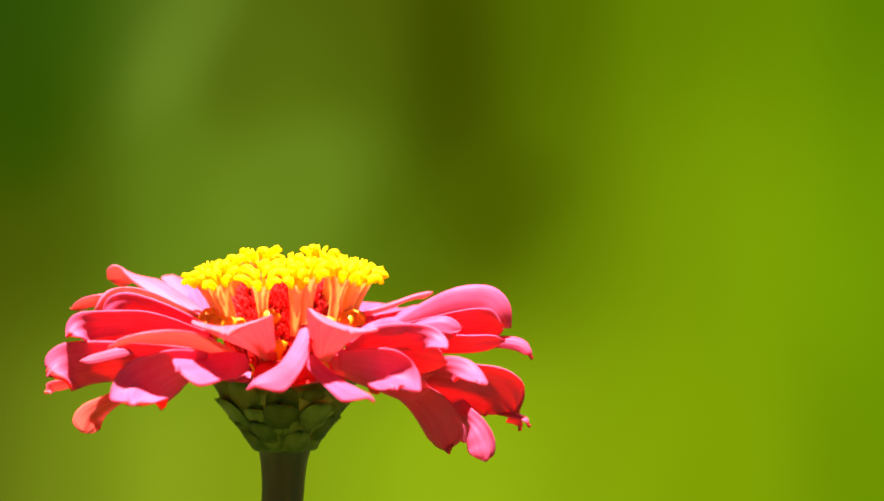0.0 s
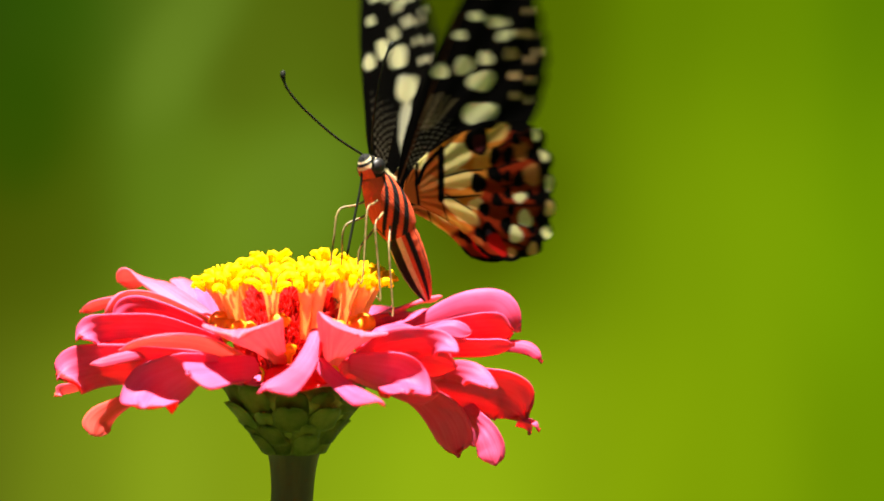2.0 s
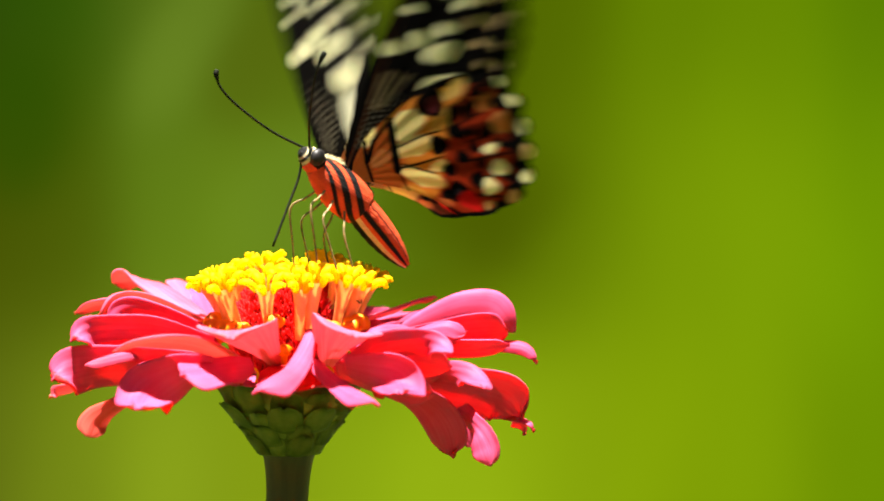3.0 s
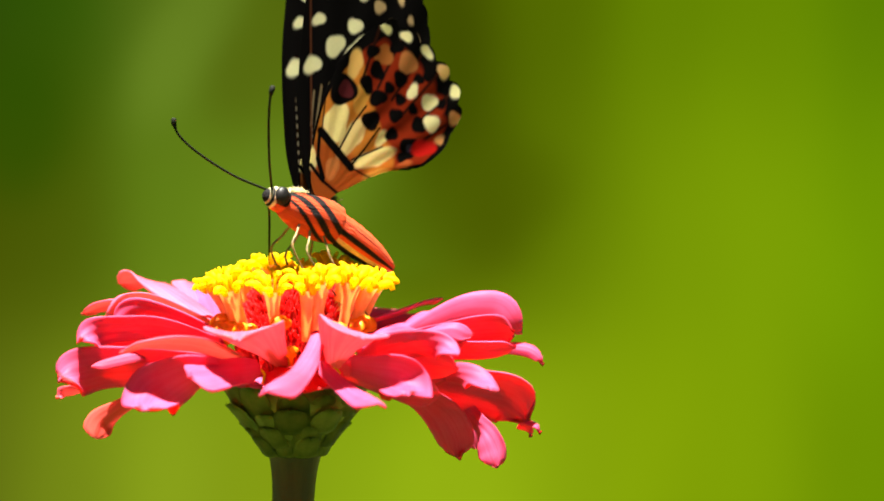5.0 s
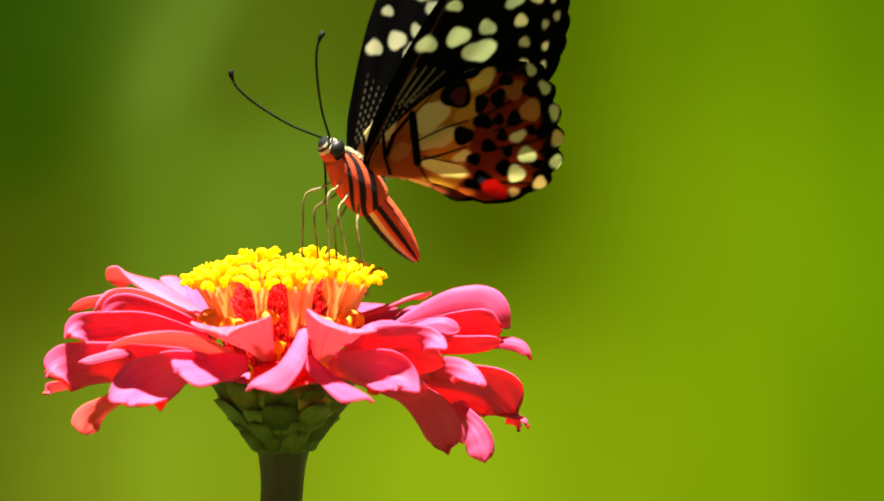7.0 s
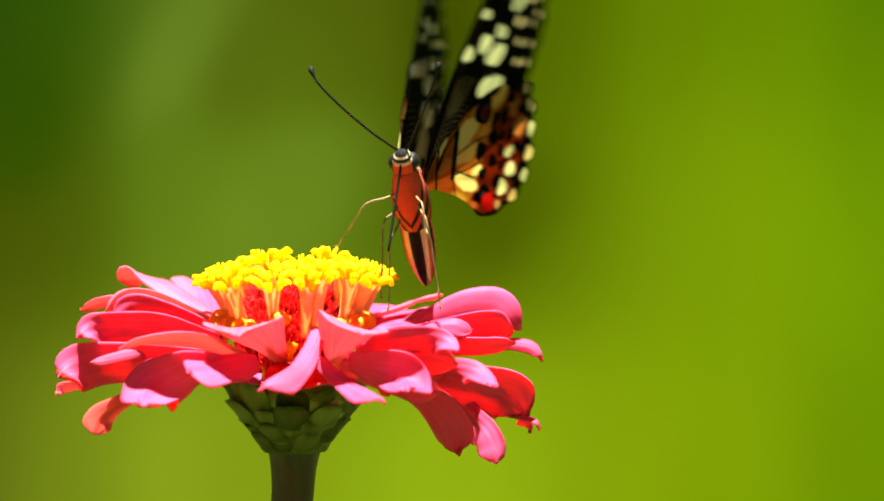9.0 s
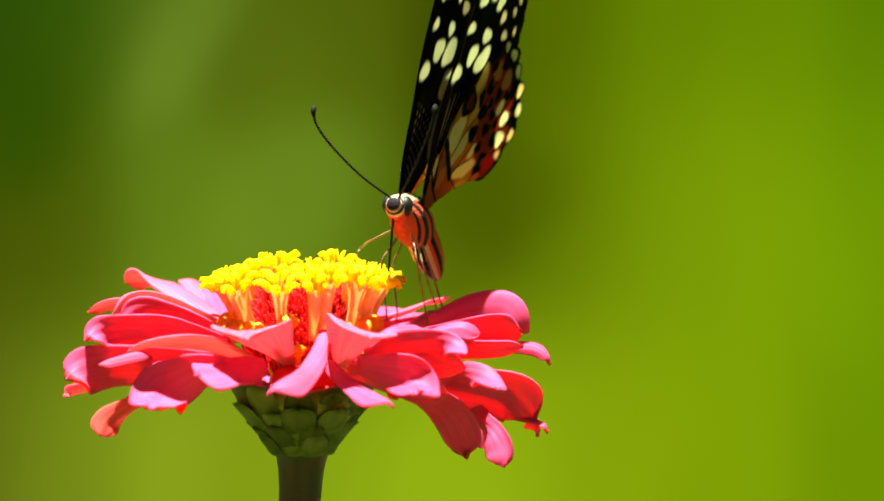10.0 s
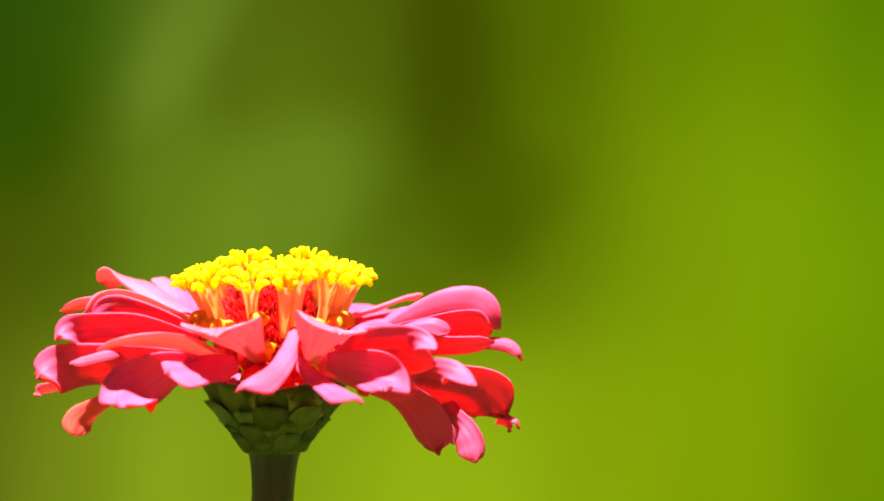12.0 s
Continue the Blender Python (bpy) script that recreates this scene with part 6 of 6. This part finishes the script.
    walk(abdomen, [
        (0, abdomen_pose(5)), (0.4, abdomen_pose(5)), (0.7, abdomen_pose(5)), (0.8, abdomen_pose(5)), (0.9, abdomen_pose(5)), (1, abdomen_pose(5)),
        (1.1, abdomen_pose(5)), (1.2, abdomen_pose(-16.8)), (1.3, abdomen_pose(5.7)), (1.4, abdomen_pose(6.3)), (1.5, abdomen_pose(23.8)),
        (1.6, abdomen_pose(3.5)), (1.7, abdomen_pose(-1.8)), (1.8, abdomen_pose(-3.5)), (1.9, abdomen_pose(-5.2)), (2, abdomen_pose(-9)),
        (2.1, abdomen_pose(-11)), (2.2, abdomen_pose(-13.1)), (2.3, abdomen_pose(-8.1)), (2.4, abdomen_pose(-3.2)), (2.5, abdomen_pose(-12.3)),
        (2.6, abdomen_pose(-12.8)), (2.7, abdomen_pose(-13.3)), (2.8, abdomen_pose(-12.3)), (2.9, abdomen_pose(-11.3)), (3, abdomen_pose(-10.3)),
        (3.1, abdomen_pose(-10.3)), (3.2, abdomen_pose(-10.3)), (3.6, abdomen_pose(-10.3)), (4, abdomen_pose(-13)), (4.4, abdomen_pose(-15.8)),
        (4.8, abdomen_pose(-16.5)), (5, abdomen_pose(-15.8)), (5.1, abdomen_pose(-10.3)), (5.2, abdomen_pose(-4.8)), (5.3, abdomen_pose(-4.7)),
        (5.4, abdomen_pose(-4.7)), (5.5, abdomen_pose(-4.7)), (5.6, abdomen_pose(0.4)), (6, abdomen_pose(7.8)), (6.2, abdomen_pose(6.7)),
        (6.3, abdomen_pose(6.2)), (6.4, abdomen_pose(5.6)), (6.5, abdomen_pose(0.6)), (6.6, abdomen_pose(-1)), (6.7, abdomen_pose(-2.6)),
        (7.2, abdomen_pose(-6.4)), (7.7, abdomen_pose(-12.3)), (8.1, abdomen_pose(-17.7)), (8.3, abdomen_pose(-19.5)), (8.5, abdomen_pose(-21.2)),
        (8.6, abdomen_pose(-14.1)), (8.7, abdomen_pose(-10.9)), (8.8, abdomen_pose(-10.1)), (8.9, abdomen_pose(-9.4)), (9, abdomen_pose(-8.6)),
        (9.1, abdomen_pose(-9.9)), (9.2, abdomen_pose(-14.2)), (9.3, abdomen_pose(-15.3)), (9.5, abdomen_pose(-17.2)), (9.6, abdomen_pose(-18.3)),
        (9.8, abdomen_pose(-20.6)), (10, abdomen_pose(-22.9)), (10.3, abdomen_pose(-21.9)), (10.4, abdomen_pose(-17.9)), (10.5, abdomen_pose(-13.9)),
        (10.6, abdomen_pose(-14.3)), (10.8, abdomen_pose(-15)), (11, abdomen_pose(-15.7)), (11.1, abdomen_pose(-12.8)), (11.2, abdomen_pose(-9.9)),
        (11.3, abdomen_pose(5)), (11.4, abdomen_pose(5)), (11.5, abdomen_pose(5)), (12, abdomen_pose(5)),
    ])
    walk(foreleg, [
        (0, foreleg_pose(0.18, -0.4, -0.9)), (6.7, foreleg_pose(0.18, -0.4, -0.9)), (7.5, foreleg_pose(0.62, -0.45, -0.62)), (8.3, foreleg_pose(0.88, -0.42, -0.2)),
        (8.5, foreleg_pose(0.89, -0.42, -0.16)), (9, foreleg_pose(0.76, -0.62, -0.05)), (9.5, foreleg_pose(0.7, -0.7, -0.12)), (10, foreleg_pose(0.67, -0.74, -0.09)),
        (10.3, foreleg_pose(0.78, -0.3, -0.45)), (10.5, foreleg_pose(0.78, -0.06, -0.62)), (10.7, foreleg_pose(0.82, -0.25, -0.45)), (11, foreleg_pose(0.84, -0.5, -0.2)),
        (11.2, foreleg_pose(0.6, -0.5, -0.6)), (11.4, foreleg_pose(0.18, -0.4, -0.9)), (12, foreleg_pose(0.18, -0.4, -0.9)),
    ])
    walk(left_antenna, [
        (0, feeler_pose(-1, -0.36, 0.86, 0.36)), (0.4, feeler_pose(-1, -0.36, 0.86, 0.36)), (0.7, feeler_pose(-1, -0.36, 0.86, 0.36)),
        (0.8, feeler_pose(-1, -0.36, 0.86, 0.36)), (0.9, feeler_pose(-1, -0.36, 0.86, 0.36)), (0.95, feeler_pose(-1, -0.4, 0.85, 0.35)),
        (0.983, feeler_pose(-1, -0.44, 0.83, 0.34)), (1.017, feeler_pose(-1, -0.68, 0.68, 0.28)), (1.05, feeler_pose(-1, -0.48, 0.81, 0.33)),
        (1.1, feeler_pose(-1, -0.18, 0.96, 0.23)), (1.2, feeler_pose(-1, -0.34, 0.84, 0.42)), (1.3, feeler_pose(-1, -0.19, 0.88, 0.43)),
        (1.4, feeler_pose(-1, -0.2, 0.85, 0.49)), (1.5, feeler_pose(-1, -0.34, 0.88, 0.34)), (1.6, feeler_pose(-1, -0.26, 0.79, 0.56)),
        (1.7, feeler_pose(-1, -0.35, 0.74, 0.58)), (1.8, feeler_pose(-1, -0.41, 0.79, 0.46)), (1.9, feeler_pose(-1, -0.46, 0.83, 0.33)),
        (2, feeler_pose(-1, -0.51, 0.83, 0.23)), (2.1, feeler_pose(-1, -0.55, 0.75, 0.36)), (2.2, feeler_pose(-1, -0.58, 0.65, 0.49)),
        (2.3, feeler_pose(-1, -0.6, 0.73, 0.34)), (2.4, feeler_pose(-1, -0.6, 0.78, 0.18)), (2.5, feeler_pose(-1, -0.67, 0.7, 0.24)),
        (2.6, feeler_pose(-1, -0.68, 0.65, 0.34)), (2.7, feeler_pose(-1, -0.69, 0.6, 0.42)), (2.8, feeler_pose(-1, -0.69, 0.61, 0.39)),
        (2.9, feeler_pose(-1, -0.69, 0.63, 0.36)), (3, feeler_pose(-1, -0.7, 0.64, 0.32)), (3.1, feeler_pose(-1, -0.7, 0.63, 0.33)),
        (3.2, feeler_pose(-1, -0.69, 0.64, 0.34)), (3.6, feeler_pose(-1, -0.69, 0.63, 0.36)), (4, feeler_pose(-1, -0.69, 0.58, 0.43)),
        (4.4, feeler_pose(-1, -0.71, 0.54, 0.45)), (4.8, feeler_pose(-1, -0.66, 0.54, 0.52)), (5, feeler_pose(-1, -0.64, 0.56, 0.52)),
        (5.1, feeler_pose(-1, -0.65, 0.59, 0.49)), (5.2, feeler_pose(-1, -0.64, 0.62, 0.45)), (5.3, feeler_pose(-1, -0.66, 0.56, 0.51)),
        (5.4, feeler_pose(-1, -0.67, 0.49, 0.56)), (5.5, feeler_pose(-1, -0.67, 0.42, 0.61)), (5.6, feeler_pose(-1, -0.68, 0.43, 0.59)),
        (6, feeler_pose(-1, -0.61, 0.67, 0.42)), (6.2, feeler_pose(-1, -0.59, 0.69, 0.43)), (6.3, feeler_pose(-1, -0.58, 0.7, 0.43)),
        (6.4, feeler_pose(-1, -0.56, 0.71, 0.43)), (6.5, feeler_pose(-1, -0.47, 0.81, 0.34)), (6.6, feeler_pose(-1, -0.48, 0.83, 0.29)),
        (6.7, feeler_pose(-1, -0.47, 0.85, 0.23)), (7.2, feeler_pose(-1, -0.49, 0.82, 0.28)), (7.7, feeler_pose(-1, -0.61, 0.74, 0.29)),
        (8.1, feeler_pose(-1, -0.61, 0.71, 0.36)), (8.3, feeler_pose(-1, -0.62, 0.7, 0.37)), (8.5, feeler_pose(-1, -0.62, 0.69, 0.39)),
        (8.6, feeler_pose(-1, -0.5, 0.86, 0.05)), (8.7, feeler_pose(-1, -0.44, 0.9, -0.05)), (8.8, feeler_pose(-1, -0.44, 0.89, -0.09)),
        (8.9, feeler_pose(-1, -0.43, 0.9, -0.12)), (9, feeler_pose(-1, -0.42, 0.9, -0.16)), (9.1, feeler_pose(-1, -0.43, 0.9, -0.11)),
        (9.2, feeler_pose(-1, -0.43, 0.89, 0.14)), (9.3, feeler_pose(-1, -0.43, 0.88, 0.2)), (9.5, feeler_pose(-1, -0.44, 0.85, 0.31)),
        (9.6, feeler_pose(-1, -0.45, 0.83, 0.34)), (9.8, feeler_pose(-1, -0.46, 0.78, 0.42)), (10, feeler_pose(-1, -0.48, 0.73, 0.49)),
        (10.3, feeler_pose(-1, -0.54, 0.75, 0.39)), (10.4, feeler_pose(-1, -0.56, 0.8, 0.19)), (10.5, feeler_pose(-1, -0.56, 0.83, 0.01)),
        (10.6, feeler_pose(-1, -0.58, 0.81, 0.11)), (10.8, feeler_pose(-1, -0.59, 0.8, 0.14)), (11, feeler_pose(-1, -0.58, 0.8, 0.16)),
        (11.1, feeler_pose(-1, -0.51, 0.81, 0.29)), (11.2, feeler_pose(-1, -0.42, 0.81, 0.41)), (11.3, feeler_pose(-1, -0.36, 0.86, 0.36)),
        (11.4, feeler_pose(-1, -0.36, 0.86, 0.36)), (11.5, feeler_pose(-1, -0.36, 0.86, 0.36)), (12, feeler_pose(-1, -0.36, 0.86, 0.36)),
    ])
    walk(right_antenna, [
        (0, feeler_pose(1, 0.36, 0.86, 0.36)), (0.4, feeler_pose(1, 0.36, 0.86, 0.36)), (0.7, feeler_pose(1, 0.36, 0.86, 0.36)),
        (0.8, feeler_pose(1, 0.36, 0.86, 0.36)), (0.9, feeler_pose(1, 0.36, 0.86, 0.36)), (0.95, feeler_pose(1, 0.4, 0.85, 0.35)),
        (0.983, feeler_pose(1, 0.44, 0.83, 0.34)), (1.017, feeler_pose(1, 0.68, 0.68, 0.28)), (1.05, feeler_pose(1, 0.48, 0.81, 0.33)),
        (1.1, feeler_pose(1, 0.61, 0.79, -0.11)), (1.2, feeler_pose(1, 0.28, 0.96, 0.01)), (1.3, feeler_pose(1, 0.42, 0.91, -0.06)),
        (1.4, feeler_pose(1, 0.43, 0.9, -0.02)), (1.5, feeler_pose(1, 0.2, 0.94, -0.28)), (1.6, feeler_pose(1, 0.32, 0.94, -0.09)),
        (1.7, feeler_pose(1, 0.25, 0.97, -0.05)), (1.8, feeler_pose(1, 0.19, 0.97, -0.16)), (1.9, feeler_pose(1, 0.14, 0.95, -0.28)),
        (2, feeler_pose(1, 0.15, 0.94, -0.3)), (2.1, feeler_pose(1, 0.11, 0.98, -0.16)), (2.2, feeler_pose(1, 0.09, 1, 0)),
        (2.3, feeler_pose(1, 0.11, 0.96, -0.25)), (2.4, feeler_pose(1, 0.11, 0.93, -0.36)), (2.5, feeler_pose(1, 0.05, 0.97, -0.23)),
        (2.6, feeler_pose(1, 0.04, 0.99, -0.13)), (2.7, feeler_pose(1, 0.04, 1, -0.03)), (2.8, feeler_pose(1, 0.02, 1, -0.06)),
        (2.9, feeler_pose(1, 0, 1, -0.09)), (3, feeler_pose(1, -0.02, 0.99, -0.11)), (3.1, feeler_pose(1, -0.03, 0.99, -0.1)),
        (3.2, feeler_pose(1, -0.03, 1, -0.09)), (3.6, feeler_pose(1, -0.04, 1, -0.05)), (4, feeler_pose(1, -0.02, 1, 0.06)),
        (4.4, feeler_pose(1, -0.06, 0.99, 0.14)), (4.8, feeler_pose(1, -0.02, 0.98, 0.18)), (5, feeler_pose(1, -0.01, 0.99, 0.17)),
        (5.1, feeler_pose(1, -0.1, 0.99, 0.05)), (5.2, feeler_pose(1, -0.19, 0.98, -0.05)), (5.3, feeler_pose(1, -0.25, 0.97, 0.01)),
        (5.4, feeler_pose(1, -0.3, 0.95, 0.06)), (5.5, feeler_pose(1, -0.36, 0.92, 0.13)), (5.6, feeler_pose(1, -0.31, 0.94, 0.13)),
        (6, feeler_pose(1, -0.11, 0.99, -0.08)), (6.2, feeler_pose(1, -0.08, 0.99, -0.1)), (6.3, feeler_pose(1, -0.07, 0.99, -0.11)),
        (6.4, feeler_pose(1, -0.05, 0.99, -0.12)), (6.5, feeler_pose(1, -0.07, 0.95, -0.29)), (6.6, feeler_pose(1, -0.03, 0.95, -0.31)),
        (6.7, feeler_pose(1, 0, 0.94, -0.33)), (7.2, feeler_pose(1, 0.1, 0.97, -0.2)), (7.7, feeler_pose(1, 0.24, 0.97, 0.09)),
        (8.1, feeler_pose(1, 0.37, 0.89, 0.28)), (8.3, feeler_pose(1, 0.4, 0.86, 0.31)), (8.5, feeler_pose(1, 0.43, 0.84, 0.34)),
        (8.6, feeler_pose(1, 0.46, 0.88, 0.13)), (8.7, feeler_pose(1, 0.51, 0.85, 0.11)), (8.8, feeler_pose(1, 0.54, 0.84, 0.07)),
        (8.9, feeler_pose(1, 0.56, 0.83, 0.05)), (9, feeler_pose(1, 0.58, 0.81, 0.02)), (9.1, feeler_pose(1, 0.56, 0.83, 0.05)),
        (9.2, feeler_pose(1, 0.59, 0.79, 0.17)), (9.3, feeler_pose(1, 0.57, 0.79, 0.21)), (9.5, feeler_pose(1, 0.52, 0.81, 0.27)),
        (9.6, feeler_pose(1, 0.52, 0.8, 0.3)), (9.8, feeler_pose(1, 0.51, 0.78, 0.37)), (10, feeler_pose(1, 0.5, 0.76, 0.42)),
        (10.3, feeler_pose(1, 0.49, 0.79, 0.37)), (10.4, feeler_pose(1, 0.39, 0.9, 0.19)), (10.5, feeler_pose(1, 0.34, 0.94, -0.04)),
        (10.6, feeler_pose(1, 0.39, 0.91, 0.14)), (10.8, feeler_pose(1, 0.4, 0.89, 0.2)), (11, feeler_pose(1, 0.44, 0.86, 0.25)),
        (11.1, feeler_pose(1, 0.49, 0.84, 0.22)), (11.2, feeler_pose(1, 0.53, 0.83, 0.18)), (11.3, feeler_pose(1, 0.36, 0.86, 0.36)),
        (11.4, feeler_pose(1, 0.36, 0.86, 0.36)), (11.5, feeler_pose(1, 0.36, 0.86, 0.36)), (12, feeler_pose(1, 0.36, 0.86, 0.36)),
    ])
    walk(proboscis, [
        (0, feeler_pose(0, 0, 0.51, -0.86)), (0.4, feeler_pose(0, 0, 0.51, -0.86)), (0.7, feeler_pose(0, 0, 0.51, -0.86)),
        (0.8, feeler_pose(0, 0, 0.51, -0.86)), (0.9, feeler_pose(0, 0, 0.51, -0.86)), (1, feeler_pose(0, 0, 0.51, -0.86)),
        (1.1, feeler_pose(0, 0.04, -0.84, -0.54)), (1.2, feeler_pose(0, 0.23, -0.67, -0.71)), (1.3, feeler_pose(0, 0.06, -0.67, -0.74)),
        (1.4, feeler_pose(0, 0.03, -0.6, -0.8)), (1.5, feeler_pose(0, 0.04, -0.73, -0.68)), (1.6, feeler_pose(0, -0.04, -0.52, -0.85)),
        (1.7, feeler_pose(0, 0, -0.47, -0.88)), (1.8, feeler_pose(0, 0.03, -0.56, -0.83)), (1.9, feeler_pose(0, 0.05, -0.65, -0.76)),
        (2, feeler_pose(0, 0.1, -0.68, -0.73)), (2.1, feeler_pose(0, 0.08, -0.54, -0.84)), (2.2, feeler_pose(0, 0.06, -0.39, -0.92)),
        (2.3, feeler_pose(0, 0.07, -0.51, -0.85)), (2.4, feeler_pose(0, 0.08, -0.63, -0.77)), (2.5, feeler_pose(0, 0.12, -0.52, -0.85)),
        (2.6, feeler_pose(0, 0.1, -0.4, -0.91)), (2.7, feeler_pose(0, 0.06, -0.27, -0.96)), (2.8, feeler_pose(0, 0.05, -0.28, -0.96)),
        (2.9, feeler_pose(0, 0.04, -0.28, -0.96)), (3, feeler_pose(0, 0.03, -0.28, -0.96)), (3.1, feeler_pose(0, 0.07, -0.31, -0.95)),
        (3.2, feeler_pose(0, 0.1, -0.33, -0.94)), (3.6, feeler_pose(0, 0.24, -0.41, -0.88)), (4, feeler_pose(0, 0.38, -0.41, -0.83)),
        (4.4, feeler_pose(0, 0.52, -0.44, -0.73)), (4.8, feeler_pose(0, 0.58, -0.49, -0.65)), (5, feeler_pose(0, 0.61, -0.54, -0.58)),
        (5.1, feeler_pose(0, 0.52, -0.57, -0.64)), (5.2, feeler_pose(0, 0.43, -0.6, -0.68)), (5.3, feeler_pose(0, 0.35, -0.48, -0.8)),
        (5.4, feeler_pose(0, 0.25, -0.36, -0.9)), (5.5, feeler_pose(0, 0.17, -0.23, -0.96)), (5.6, feeler_pose(0, 0.31, -0.24, -0.92)),
        (6, feeler_pose(0, 0.71, -0.5, -0.5)), (6.2, feeler_pose(0, 0.66, -0.56, -0.5)), (6.3, feeler_pose(0, 0.64, -0.59, -0.5)),
        (6.4, feeler_pose(0, 0.61, -0.61, -0.5)), (6.5, feeler_pose(0, 0.49, -0.77, -0.41)), (6.6, feeler_pose(0, 0.48, -0.8, -0.37)),
        (6.7, feeler_pose(0, 0.48, -0.82, -0.33)), (7.2, feeler_pose(0, 0.44, -0.82, -0.38)), (7.7, feeler_pose(0, 0.42, -0.81, -0.41)),
        (8.1, feeler_pose(0, 0.42, -0.78, -0.47)), (8.3, feeler_pose(0, 0.4, -0.79, -0.47)), (8.5, feeler_pose(0, 0.38, -0.8, -0.47)),
        (8.6, feeler_pose(0, 0.3, -0.87, -0.39)), (8.7, feeler_pose(0, 0.28, -0.85, -0.45)), (8.8, feeler_pose(0, 0.25, -0.79, -0.57)),
        (8.9, feeler_pose(0, 0.21, -0.71, -0.68)), (9, feeler_pose(0, 0.17, -0.6, -0.78)), (9.1, feeler_pose(0, 0.19, -0.64, -0.74)),
        (9.2, feeler_pose(0, 0.15, -0.52, -0.84)), (9.3, feeler_pose(0, 0.16, -0.57, -0.81)), (9.5, feeler_pose(0, 0.2, -0.66, -0.73)),
        (9.6, feeler_pose(0, 0.21, -0.68, -0.7)), (9.8, feeler_pose(0, 0.23, -0.73, -0.64)), (10, feeler_pose(0, 0.25, -0.78, -0.58)),
        (10.3, feeler_pose(0, 0.27, -0.68, -0.68)), (10.4, feeler_pose(0, 0.28, -0.76, -0.59)), (10.5, feeler_pose(0, 0.28, -0.83, -0.48)),
        (10.6, feeler_pose(0, 0.3, -0.72, -0.63)), (10.8, feeler_pose(0, 0.29, -0.6, -0.74)), (11, feeler_pose(0, 0.25, -0.49, -0.84)),
        (11.1, feeler_pose(0, 0.21, -0.55, -0.81)), (11.2, feeler_pose(0, 0.15, -0.61, -0.78)), (11.3, feeler_pose(0, 0, 0.51, -0.86)),
        (11.4, feeler_pose(0, 0, 0.51, -0.86)), (11.5, feeler_pose(0, 0, 0.51, -0.86)), (12, feeler_pose(0, 0, 0.51, -0.86)),
    ])
    walk(zinnia, [
        (0, pose(0, 0, 0.00000, 0, 0.000, 0)),
        (0.5, pose(0, 0, -0.00009, 0, 0.069, 0)),
        (1, pose(0, 0, -0.00019, 0, 0.078, 0)),
        (1.5, pose(0, 0, -0.00028, 0, 0.069, 0)),
        (2, pose(0, 0, -0.00056, 0, 0.147, 0)),
        (2.5, pose(0, 0, -0.00061, 0, 0.121, 0)),
        (3, pose(0, 0, -0.00070, 0, 0.069, 0)),
        (5, pose(0, 0, -0.00094, 0, 0.165, 0)),
        (5.5, pose(0, 0, -0.00197, 0, 0.269, 0)),
        (6, pose(0, 0, -0.00159, 0, 0.329, 0)),
        (6.4, pose(0, 0, -0.00131, 0, -0.017, 0)),
        (6.5, pose(0, 0, -0.00113, 0, -0.069, 0)),
        (6.7, pose(0, 0, -0.00014, 0, -0.052, 0)),
        (7.5, pose(0, 0, -0.00019, 0, 0.017, 0)),
        (8.3, pose(0, 0, -0.00038, 0, 0.087, 0)),
        (8.5, pose(0, 0, -0.00028, 0, 0.173, 0)),
        (9, pose(0, 0, -0.00028, 0, 0.156, 0)),
        (9.5, pose(0, 0, -0.00075, 0, 0.273, 0)),
        (10, pose(0, 0, -0.00075, 0, 0.273, 0)),
        (10.5, pose(0, 0, -0.00145, 0, 0.234, 0)),
        (11, pose(0, 0, -0.00122, 0, 0.208, 0)),
        (11.5, pose(0, 0, -0.00070, 0, -0.247, 0)),
        (12, pose(0, 0, -0.00033, 0, -0.160, 0)),
    ])


motions()
